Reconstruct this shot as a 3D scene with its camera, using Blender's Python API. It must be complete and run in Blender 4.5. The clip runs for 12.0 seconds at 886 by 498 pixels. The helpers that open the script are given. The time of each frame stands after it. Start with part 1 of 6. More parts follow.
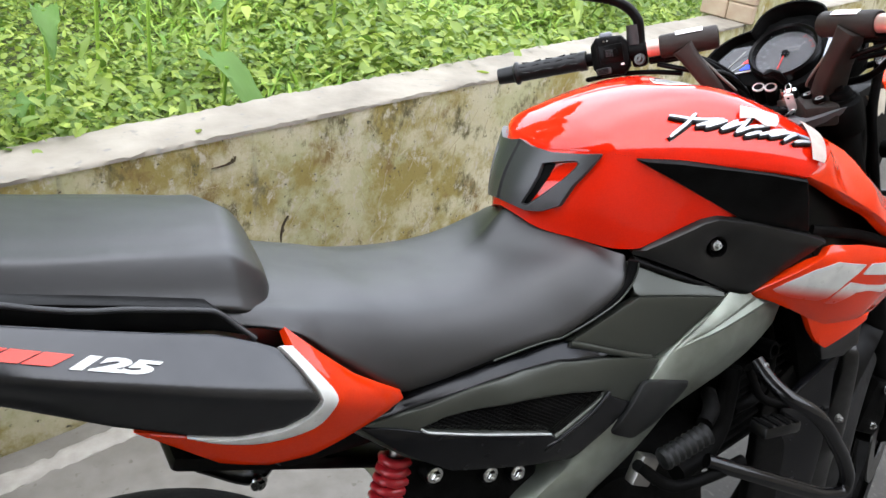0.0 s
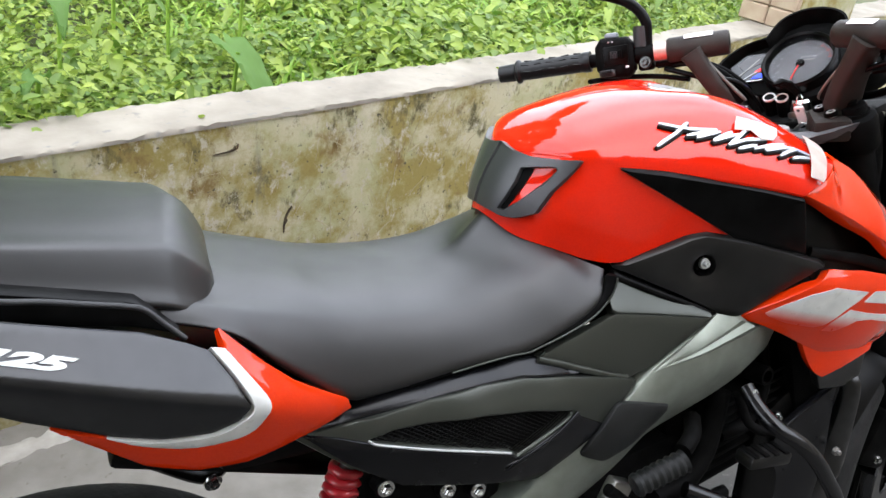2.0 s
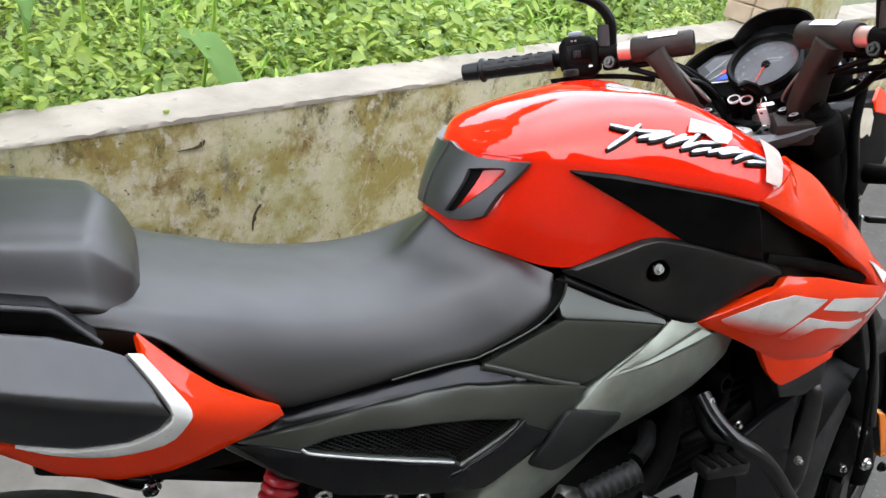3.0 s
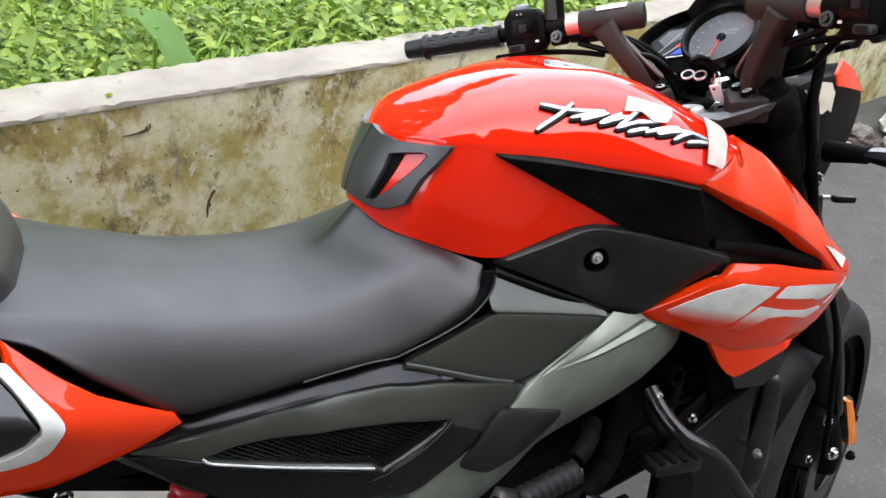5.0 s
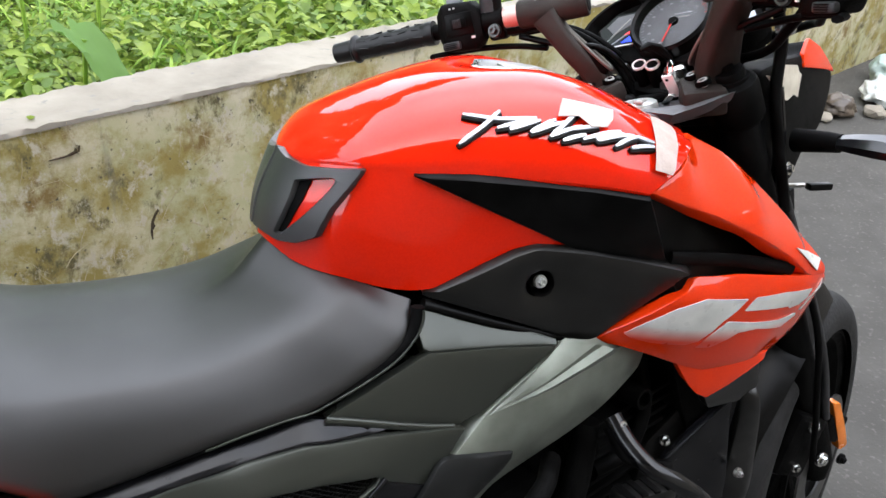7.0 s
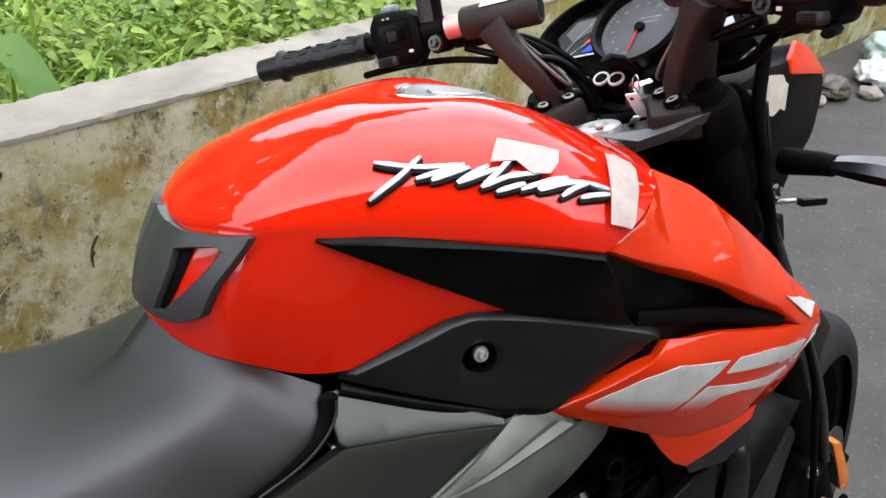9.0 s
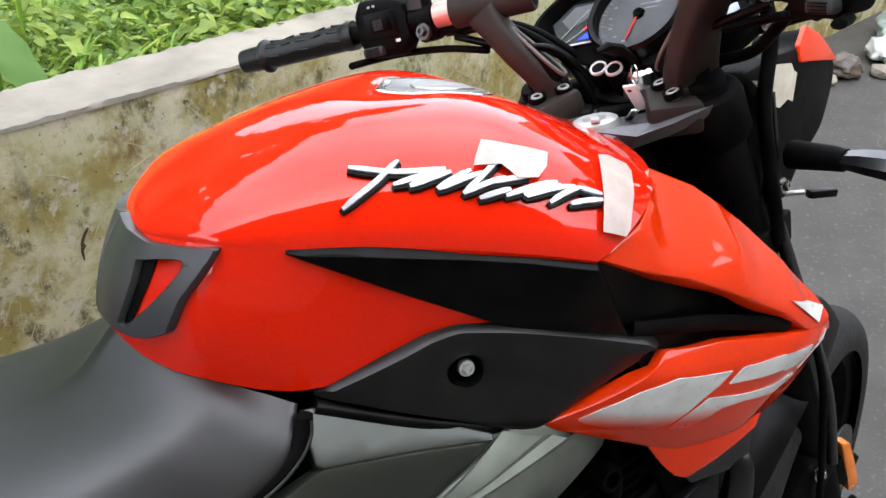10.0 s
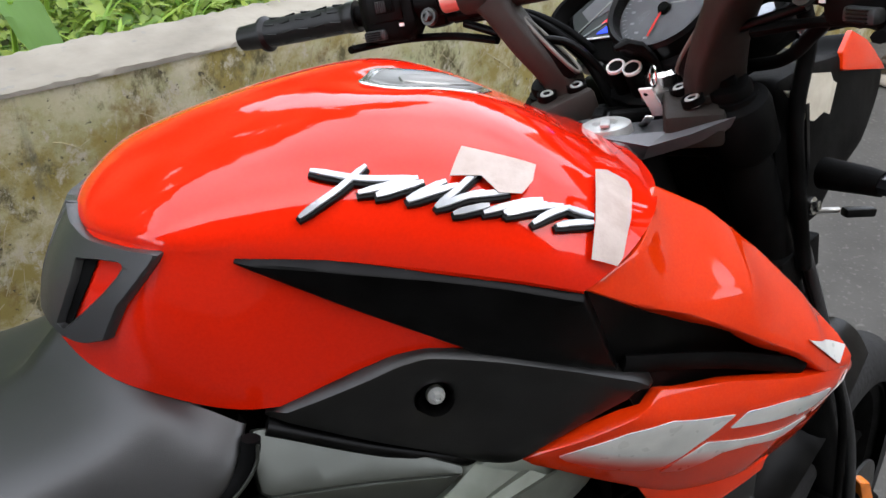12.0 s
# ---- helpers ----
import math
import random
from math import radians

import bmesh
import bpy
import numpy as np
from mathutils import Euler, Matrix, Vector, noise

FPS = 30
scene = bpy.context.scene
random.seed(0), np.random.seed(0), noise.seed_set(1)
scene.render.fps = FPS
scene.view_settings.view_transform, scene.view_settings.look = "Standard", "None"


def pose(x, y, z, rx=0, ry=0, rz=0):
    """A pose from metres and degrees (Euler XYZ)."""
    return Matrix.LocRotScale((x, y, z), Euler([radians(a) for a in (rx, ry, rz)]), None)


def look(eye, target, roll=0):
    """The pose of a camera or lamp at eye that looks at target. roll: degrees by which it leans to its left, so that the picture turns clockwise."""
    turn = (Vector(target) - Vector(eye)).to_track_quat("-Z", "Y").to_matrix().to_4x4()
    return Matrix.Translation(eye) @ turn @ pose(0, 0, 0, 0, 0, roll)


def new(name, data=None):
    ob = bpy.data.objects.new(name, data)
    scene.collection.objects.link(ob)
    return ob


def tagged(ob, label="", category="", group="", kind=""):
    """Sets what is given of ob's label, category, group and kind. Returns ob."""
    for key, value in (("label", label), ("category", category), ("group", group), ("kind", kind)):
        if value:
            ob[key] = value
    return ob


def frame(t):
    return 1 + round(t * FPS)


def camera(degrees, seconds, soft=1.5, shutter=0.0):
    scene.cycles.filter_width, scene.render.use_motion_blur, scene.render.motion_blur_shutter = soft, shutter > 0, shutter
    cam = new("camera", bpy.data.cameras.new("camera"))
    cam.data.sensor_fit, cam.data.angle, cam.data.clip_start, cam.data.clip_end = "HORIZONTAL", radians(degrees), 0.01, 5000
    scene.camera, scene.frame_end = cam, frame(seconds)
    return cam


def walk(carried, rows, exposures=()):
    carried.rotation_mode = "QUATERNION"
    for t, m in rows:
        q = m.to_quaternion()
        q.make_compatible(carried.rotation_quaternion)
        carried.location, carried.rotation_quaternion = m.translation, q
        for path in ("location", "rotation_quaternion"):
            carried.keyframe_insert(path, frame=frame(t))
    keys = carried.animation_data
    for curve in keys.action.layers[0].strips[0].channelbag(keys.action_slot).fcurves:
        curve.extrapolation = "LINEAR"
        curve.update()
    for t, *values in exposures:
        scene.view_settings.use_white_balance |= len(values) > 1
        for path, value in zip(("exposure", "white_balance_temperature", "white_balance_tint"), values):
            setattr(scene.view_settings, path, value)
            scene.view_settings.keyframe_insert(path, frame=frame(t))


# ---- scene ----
cam = camera(57.1, 12.0)
METRES, EYE, TILT, LEAN, TURN = 0.72, 1.353, -29.37, -5.0, -28.97
ROWS = [
    (0.0, 0.0, 0.0, 0.0, 0.0, 0.0, -0.0),
    (0.5, 0.0203, 0.011, 0.0041, 0.77, -0.01, -0.37),
    (1.0, 0.0447, 0.0263, 0.0076, 1.69, -0.17, -1.22),
    (1.5, 0.076, 0.0458, 0.0128, 2.53, -0.32, -2.18),
    (2.0, 0.1173, 0.0672, 0.0196, 2.69, -0.47, -3.02),
    (2.5, 0.1602, 0.0897, 0.0268, 2.6, -0.56, -3.54),
    (3.0, 0.198, 0.1092, 0.0328, 2.37, -0.62, -3.62),
    (5.0, 0.3126, 0.2043, 0.0554, 2.19, -2.05, -2.88),
    (5.5, 0.3389, 0.2352, 0.066, 1.94, -2.47, -2.24),
    (6.0, 0.362, 0.2711, 0.079, 1.48, -2.73, -1.34),
    (6.5, 0.3834, 0.3129, 0.0951, 1.12, -2.65, -0.24),
    (7.0, 0.406, 0.357, 0.1135, 1.54, -2.89, 0.53),
    (9.0, 0.4981, 0.558, 0.2048, 1.28, -4.09, 2.27),
    (9.5, 0.5144, 0.5948, 0.2196, 1.03, -4.74, 2.53),
    (10.0, 0.5268, 0.6213, 0.231, 1.83, -5.52, 2.64),
    (10.5, 0.5375, 0.6475, 0.239, 1.76, -6.31, 2.39),
    (11.0, 0.5505, 0.6702, 0.2469, 2.05, -6.69, 1.9),
    (11.5, 0.5662, 0.6931, 0.2538, 3.01, -6.9, 0.95),
    (12.0, 0.5871, 0.7174, 0.2594, 4.77, -7.05, -0.51),
]
walk(cam, [(t, pose(0, 0, EYE, TILT, LEAN, TURN) @ pose(METRES * x, METRES * y, METRES * z, 90 + pitch, roll, yaw)) for t, x, y, z, yaw, pitch, roll in ROWS],
     exposures=[(0.0, 1.44), (4.0, 1.45), (7.0, 1.37), (9.0, 1.20), (9.8, 1.28), (11.1, 1.23), (12.0, 1.01)])

# ---- world and light ----
world = bpy.data.worlds.new("sky")
scene.world = world
world.use_nodes = True
sky = world.node_tree.nodes.new("ShaderNodeTexSky")
sky.sky_type, sky.sun_disc = "NISHITA", False
sky.sun_elevation, sky.sun_rotation = radians(72), radians(-153)
sky.dust_density, sky.ozone_density = 6.0, 2.0
bg = world.node_tree.nodes["Background"]
bg.inputs["Strength"].default_value = 0.15
# a thin broken overcast over the blue
wn = world.node_tree
wco = wn.nodes.new("ShaderNodeTexCoord")
cloud = wn.nodes.new("ShaderNodeTexNoise")
cloud.inputs["Scale"].default_value, cloud.inputs["Detail"].default_value, cloud.inputs["Roughness"].default_value = 2.2, 8, 0.6
veil = wn.nodes.new("ShaderNodeMapRange")
veil.inputs["From Min"].default_value, veil.inputs["From Max"].default_value = 0.36, 0.60
veil.inputs["To Min"].default_value, veil.inputs["To Max"].default_value = 0.45, 0.95
over = wn.nodes.new("ShaderNodeMix")
over.data_type = "RGBA"
over.inputs["B"].default_value = (12.0, 12.7, 14.2, 1)
wn.links.new(wco.outputs["Generated"], cloud.inputs["Vector"])
wn.links.new(cloud.outputs["Fac"], veil.inputs["Value"])
wn.links.new(veil.outputs["Result"], over.inputs["Factor"])
wn.links.new(sky.outputs[0], over.inputs["A"])
wn.links.new(over.outputs["Result"], bg.inputs[0])
sun = new("sun", bpy.data.lights.new("sun", "SUN"))
sun.data.energy, sun.data.angle, sun.data.color = 0.42, radians(90), (1.0, 0.96, 0.90)
sun.matrix_world = look((-1.5, -2.6, 2.9), (0, 0, 0))


# ---- materials ----
def links(m, a, b):
    m.node_tree.links.new(a, b)


def material(name, colour, rough=0.5, metal=0.0, coat=0.0, second=None, scale=30.0, amount=0.5, bump=0.0, bump_scale=200.0,
             coat_rough=0.03, speck=None, rough_var=0.08, spec=0.5):
    """A surface: two colours mixed by noise at two scales, uneven roughness and fine relief."""
    m = bpy.data.materials.new(name)
    m.use_nodes = True
    nt = m.node_tree
    b = nt.nodes["Principled BSDF"]
    co = nt.nodes.new("ShaderNodeTexCoord")
    b.inputs["Metallic"].default_value = metal
    b.inputs["Coat Weight"].default_value = coat
    b.inputs["Coat Roughness"].default_value = coat_rough
    b.inputs["Specular IOR Level"].default_value = spec
    n1 = nt.nodes.new("ShaderNodeTexNoise")
    n1.inputs["Scale"].default_value, n1.inputs["Detail"].default_value = scale, 6
    links(m, co.outputs["Object"], n1.inputs["Vector"])
    ramp = nt.nodes.new("ShaderNodeValToRGB")
    e = ramp.color_ramp.elements
    e[0].position, e[1].position = 0.5 - 0.5 * amount * 0.6, 0.5 + 0.5 * amount * 0.6
    e[0].color = (*colour, 1)
    e[1].color = (*(second or [min(1, c * 1.25 + 0.004) for c in colour]), 1)
    links(m, n1.outputs["Fac"], ramp.inputs["Fac"])
    out = ramp.outputs["Color"]
    if speck:
        n2 = nt.nodes.new("ShaderNodeTexNoise")
        n2.inputs["Scale"].default_value, n2.inputs["Detail"].default_value = speck[1], 4
        links(m, co.outputs["Object"], n2.inputs["Vector"])
        r2 = nt.nodes.new("ShaderNodeValToRGB")
        r2.color_ramp.elements[0].position, r2.color_ramp.elements[1].position = speck[2], speck[3]
        links(m, n2.outputs["Fac"], r2.inputs["Fac"])
        mix = nt.nodes.new("ShaderNodeMix")
        mix.data_type = "RGBA"
        links(m, r2.outputs["Color"], mix.inputs["Factor"])
        links(m, out, mix.inputs["A"])
        mix.inputs["B"].default_value = (*speck[0], 1)
        out = mix.outputs["Result"]
    links(m, out, b.inputs["Base Color"])
    mr = nt.nodes.new("ShaderNodeMapRange")
    mr.inputs["To Min"].default_value, mr.inputs["To Max"].default_value = max(0.02, rough - rough_var), min(1, rough + rough_var)
    n3 = nt.nodes.new("ShaderNodeTexNoise")
    n3.inputs["Scale"].default_value = scale * 2.3
    links(m, co.outputs["Object"], n3.inputs["Vector"])
    links(m, n3.outputs["Fac"], mr.inputs["Value"])
    links(m, mr.outputs["Result"], b.inputs["Roughness"])
    if bump:
        n4 = nt.nodes.new("ShaderNodeTexNoise")
        n4.inputs["Scale"].default_value, n4.inputs["Detail"].default_value = bump_scale, 5
        links(m, co.outputs["Object"], n4.inputs["Vector"])
        bp = nt.nodes.new("ShaderNodeBump")
        bp.inputs["Strength"].default_value, bp.inputs["Distance"].default_value = bump, 0.002
        links(m, n4.outputs["Fac"], bp.inputs["Height"])
        links(m, bp.outputs["Normal"], b.inputs["Normal"])
    return m


M_RED = material("red_paint", (0.78, 0.014, 0.002), 0.5, 0.0, 1.0, (0.84, 0.020, 0.003), 400, 0.8, coat_rough=0.045, spec=0.0)
M_ORANGE = material("orange_red_paint", (0.74, 0.030, 0.002), 0.5, 0.0, 1.0, (0.78, 0.042, 0.003), 400, 0.8, coat_rough=0.045, spec=0.0)
M_BLACK = material("satin_black_plastic", (0.0012, 0.0011, 0.001), 0.34, bump=0.08, bump_scale=900, spec=0.11)
M_MATT = material("matt_black_plastic", (0.002, 0.0019, 0.0018), 0.6, bump=0.3, bump_scale=1200, spec=0.06)
M_TAIL = material("satin_black_paint", (0.002, 0.0024, 0.0035), 0.35, 0.0, 1.0, coat_rough=0.17, spec=0.3)
M_TAIL.node_tree.nodes["Principled BSDF"].inputs["Coat IOR"].default_value = 1.52
M_RUBBER = material("grey_rubber", (0.022, 0.022, 0.023), 0.5, bump=0.35, bump_scale=700)
M_TANKPAD = material("grey_tank_rubber", (0.030, 0.030, 0.031), 0.36, bump=0.10, bump_scale=1500, spec=0.8, scale=6, second=(0.036, 0.036, 0.037))
M_GRIP = material("black_grip_rubber", (0.005, 0.005, 0.005), 0.36, bump=0.08, bump_scale=900, spec=0.35)
M_TYRE = material("tyre_rubber", (0.012, 0.012, 0.012), 0.75, bump=0.8, bump_scale=140, spec=0.3)
M_VINYL = material("seat_vinyl", (0.0125, 0.0120, 0.0115), 0.42, second=(0.0165, 0.0158, 0.0150), scale=8, bump=0.12, bump_scale=1400, spec=0.75)
M_GUN = material("gunmetal_paint", (0.045, 0.049, 0.040), 0.28, 0.5, 0.0, bump=0.06, bump_scale=2500, spec=0.75, rough_var=0.02, amount=0.9, scale=3)
M_FRAME = material("frame_paint", (0.23, 0.25, 0.212), 0.4, 0.7, 0.0, bump=0.12, bump_scale=2500)
M_WHITE = material("white_decal", (0.64, 0.64, 0.60), 0.3, 0, 0.5)
M_CHROME = material("bright_metal", (0.62, 0.62, 0.6), 0.22, 1.0)
M_STEEL = material("dull_steel", (0.35, 0.34, 0.32), 0.4, 1.0)
M_ENGINE = material("engine_black", (0.0015, 0.0015, 0.0014), 0.55, 0.0, spec=0.05, bump=0.4, bump_scale=400)
M_SPRING = material("red_spring", (0.42, 0.012, 0.02), 0.35, 0.0, 0.4)
M_AMBER = material("amber_reflector", (0.75, 0.2, 0.02), 0.25, 0, 0.6)
M_TAPE = material("masking_tape", (0.46, 0.36, 0.31), 0.6, second=(0.56, 0.46, 0.41), scale=60, bump=0.3, bump_scale=300)
M_BADGE = material("badge_white", (0.42, 0.43, 0.45), 0.25, 0.4, 0.4)
M_NS = material("red_decal", (0.6, 0.04, 0.02), 0.35, 0, 0.3)
M_FACE = material("dial_face", (0.12, 0.123, 0.130), 0.45, spec=0.2)
M_PINK = material("pink_sleeve", (0.55, 0.36, 0.31), 0.35, 0.5)
M_WHITEBOX = material("white_tag", (0.75, 0.75, 0.74), 0.45)
M_NEEDLE = material("needle_red", (0.75, 0.03, 0.02), 0.4)
M_COVER = material("satin_cover", (0.006, 0.0058, 0.0053), 0.32, bump=0.06, bump_scale=900, spec=0.5)
M_PAD = material("rubber_inlay", (0.009, 0.0095, 0.0092), 0.45, bump=0.2, bump_scale=900, spec=0.3)
# near-black standing in for shade in the tank pad's slot and seat gap
M_DARKGAP = material("painted_shade", (0.002, 0.002, 0.002), 0.7, spec=0.05)
M_DISC = material("dark_disc", (0.09, 0.088, 0.085), 0.4, 1.0)
M_CREAM = material("cream_tape", (0.50, 0.45, 0.35), 0.6, second=(0.62, 0.57, 0.46), scale=50, bump=0.4, bump_scale=250)
M_ALLOY = material("satin_alloy", (0.46, 0.47, 0.455), 0.42, 0.5, second=(0.56, 0.57, 0.55), scale=80)
M_GLOSS = material("gloss_black_plastic", (0.0025, 0.0026, 0.0034), 0.24, bump=0.05, bump_scale=900, spec=0.35)
M_PANE = material("pane_pale_reflection", (0.3, 0.33, 0.38), 0.12, 0.0, 1.0)



def glow(name, colour, strength):
    m = bpy.data.materials.new(name)
    m.use_nodes = True
    b = m.node_tree.nodes["Principled BSDF"]
    b.inputs["Base Color"].default_value = (*colour, 1)
    b.inputs["Emission Color"].default_value = (*colour, 1)
    b.inputs["Emission Strength"].default_value = strength
    return m


M_REDLAMP = glow("lit_red_lamp", (0.8, 0.03, 0.04), 0.9)
M_BLUELAMP = glow("lit_blue_lamp", (0.02, 0.05, 0.8), 0.9)



def fade_decal():
    """A printed graphic, white above and dissolving into the orange paint along its lower edge."""
    m = material("faded_decal", (0.64, 0.64, 0.60), 0.3, 0, 0.5)
    nt = m.node_tree
    b = nt.nodes["Principled BSDF"]
    white = b.inputs["Base Color"].links[0].from_socket
    co, sep = nt.nodes.new("ShaderNodeTexCoord"), nt.nodes.new("ShaderNodeSeparateXYZ")
    links(m, co.outputs["Object"], sep.inputs[0])
    k = nt.nodes.new("ShaderNodeMath")
    k.operation = "MULTIPLY_ADD"
    k.inputs[1].default_value = 0.2078
    links(m, sep.outputs["X"], k.inputs[0])
    links(m, sep.outputs["Z"], k.inputs[2])
    r = nt.nodes.new("ShaderNodeMapRange")
    r.inputs["From Min"].default_value, r.inputs["From Max"].default_value = 0.724, 0.744
    links(m, k.outputs[0], r.inputs["Value"])
    mix = nt.nodes.new("ShaderNodeMix")
    mix.data_type = "RGBA"
    links(m, r.outputs["Result"], mix.inputs["Factor"])
    mix.inputs["A"].default_value = (0.74, 0.030, 0.002, 1)
    links(m, white, mix.inputs["B"])
    links(m, mix.outputs["Result"], b.inputs["Base Color"])
    return m


M_FADE = fade_decal()

# ---- builders ----
UP = Vector((0, 0, 1))


def part(name, bm, mt, parent=None, label="", smooth=True, angle=35, sharp=True):
    """Links a bmesh as one mesh object under a thing or a part."""
    me = bpy.data.meshes.new(name)
    if smooth:
        lim = math.cos(radians(angle))
        bm.normal_update()
        for f in bm.faces:
            f.smooth = True
        for e in bm.edges:
            if len(e.link_faces) == 2 and e.link_faces[0].normal.dot(e.link_faces[1].normal) < lim:
                e.smooth = False
    bm.to_mesh(me)
    bm.free()
    me.materials.append(mt)
    ob = new(name, me)
    if parent:
        ob.parent = parent
    if label:
        ob["label"] = label
    return ob


def catmull(pts, n=8, closed=False):
    """A smooth line through the points, n steps between each two."""
    pts = [Vector(p) for p in pts]
    out, m = [], len(pts)
    for i in range(m if closed else m - 1):
        p1, p2 = pts[i], pts[(i + 1) % m]
        p0 = pts[i - 1] if (i or closed) else p1 * 2 - p2
        p3 = pts[(i + 2) % m] if (i + 2 < m or closed) else p2 * 2 - p1
        for k in range(n):
            t = k / n
            out.append(0.5 * (2 * p1 + (p2 - p0) * t + (2 * p0 - 5 * p1 + 4 * p2 - p3) * t * t + (3 * p1 - p0 - 3 * p2 + p3) * t ** 3))
    if not closed:
        out.append(pts[-1])
    return out


def rounded(pts, r=0.004, n=3, keep=()):
    """A closed 2D outline with its corners rounded."""
    out, m = [], len(pts)
    P = [Vector(p[:2]) for p in pts]
    for i in range(m):
        a, b, c = P[i - 1], P[i], P[(i + 1) % m]
        u, v = a - b, c - b
        k = min(r, u.length * 0.45, v.length * 0.45)
        s, e = b + u.normalized() * k, b + v.normalized() * k
        for j in range(n + 1):
            t = j / n
            out.append(s * (1 - t) ** 2 + b * 2 * t * (1 - t) + e * t * t)
    return out


def dense(poly, step):
    out, m = [], len(poly)
    for i in range(m):
        a, b = poly[i], poly[(i + 1) % m]
        k = max(1, int((b - a).length / step))
        out += [a.lerp(b, j / k) for j in range(k)]
    return out


def inside(poly, p):
    hit, j = False, len(poly) - 1
    for i in range(len(poly)):
        a, b = poly[i], poly[j]
        if (a.y > p.y) != (b.y > p.y) and p.x < (b.x - a.x) * (p.y - a.y) / (b.y - a.y) + a.x:
            hit = not hit
        j = i
    return hit


class Skin:
    """A side of the bike as its half width over (x, z), drawn smoothly through a few known points (x, half width, z)."""

    def __init__(self, pts, stiff=0.0, crease=None):
        a = np.array(pts, float)
        self.crease = crease
        self.c, h, n = a[:, [0, 2]], a[:, 1], len(a)
        h = h + self.fold(self.c)
        K = self.kern(self.c) + np.eye(n) * stiff
        A = np.zeros((n + 3, n + 3))
        A[:n, :n], A[:n, n], A[:n, n + 1:] = K, 1, self.c
        A[n, :n], A[n + 1:, :n] = 1, self.c.T
        self.w = np.linalg.solve(A, np.concatenate([h, np.zeros(3)]))

    def fold(self, q):
        """A sharp fold along the line z = a + b x, falling off on both sides by c."""
        if not self.crease:
            return 0.0
        a, b, c = self.crease
        return c * np.sqrt((q[:, 1] - a - b * q[:, 0]) ** 2 + 2e-6)

    def kern(self, q):
        r2 = ((q[:, None, :] - self.c[None, :, :]) ** 2).sum(-1)
        return np.where(r2 > 0, r2 * np.log(np.maximum(r2, 1e-12)), 0)

    def half(self, q):
        q = np.asarray(q, float)
        return np.hstack([self.kern(q), np.ones((len(q), 1)), q]) @ self.w - self.fold(q)


def cut_sheet(outline, holes, step, ring):
    """Triangles that fill an outline in 2D: corners, faces and each corner's distance from the edge."""
    from mathutils.geometry import delaunay_2d_cdt
    loops = [dense(outline, step)] + [dense(h, step) for h in holes]
    pts, edges = [], []
    for lp in loops:
        k = len(pts)
        pts += lp
        edges += [(k + i, k + (i + 1) % len(lp)) for i in range(len(lp))]
    A = np.array([p[:] for p in pts])
    B = np.concatenate([np.roll(np.array([p[:] for p in lp]), -1, 0) for lp in loops])

    def dist(q):
        q = np.asarray(q, float)
        d = B - A
        t = np.clip(((q[:, None, :] - A) * d).sum(-1) / np.maximum((d * d).sum(-1), 1e-12), 0, 1)
        return np.sqrt((((A + t[..., None] * d) - q[:, None, :]) ** 2).sum(-1).min(1))

    def within(p):
        return inside(loops[0], p) and not any(inside(h, p) for h in loops[1:])
    extra = []
    for lp in loops:
        m = len(lp)
        for i in range(m):
            t = lp[(i + 1) % m] - lp[i - 1]
            if t.length < 1e-9:
                continue
            nrm = Vector((-t.y, t.x)).normalized()
            for off in ring:
                extra += [(lp[i] + nrm * off, off), (lp[i] - nrm * off, off)]
    xs, ys = A[:, 0], A[:, 1]
    k = 0
    y = ys.min() + step * 0.5
    while y < ys.max():
        x = xs.min() + (step * 0.5 if k % 2 else step)
        while x < xs.max():
            extra.append((Vector((x, y)), (ring[-1] if ring else 0) + step * 0.45))
            x += step
        y += step * 0.87
        k += 1
    if extra:
        dd = dist([e[0][:] for e in extra])
        good = [e[0] for e, q in zip(extra, dd) if q > e[1] * 0.93 and within(e[0])]
        pts = pts + good
    r = delaunay_2d_cdt(pts, edges, [], 0, 1e-6)
    vs, fs = r[0], r[2]
    fs = [f for f in fs if within((vs[f[0]] + vs[f[1]] + vs[f[2]]) / 3)]
    return vs, fs, dist([v[:] for v in vs])


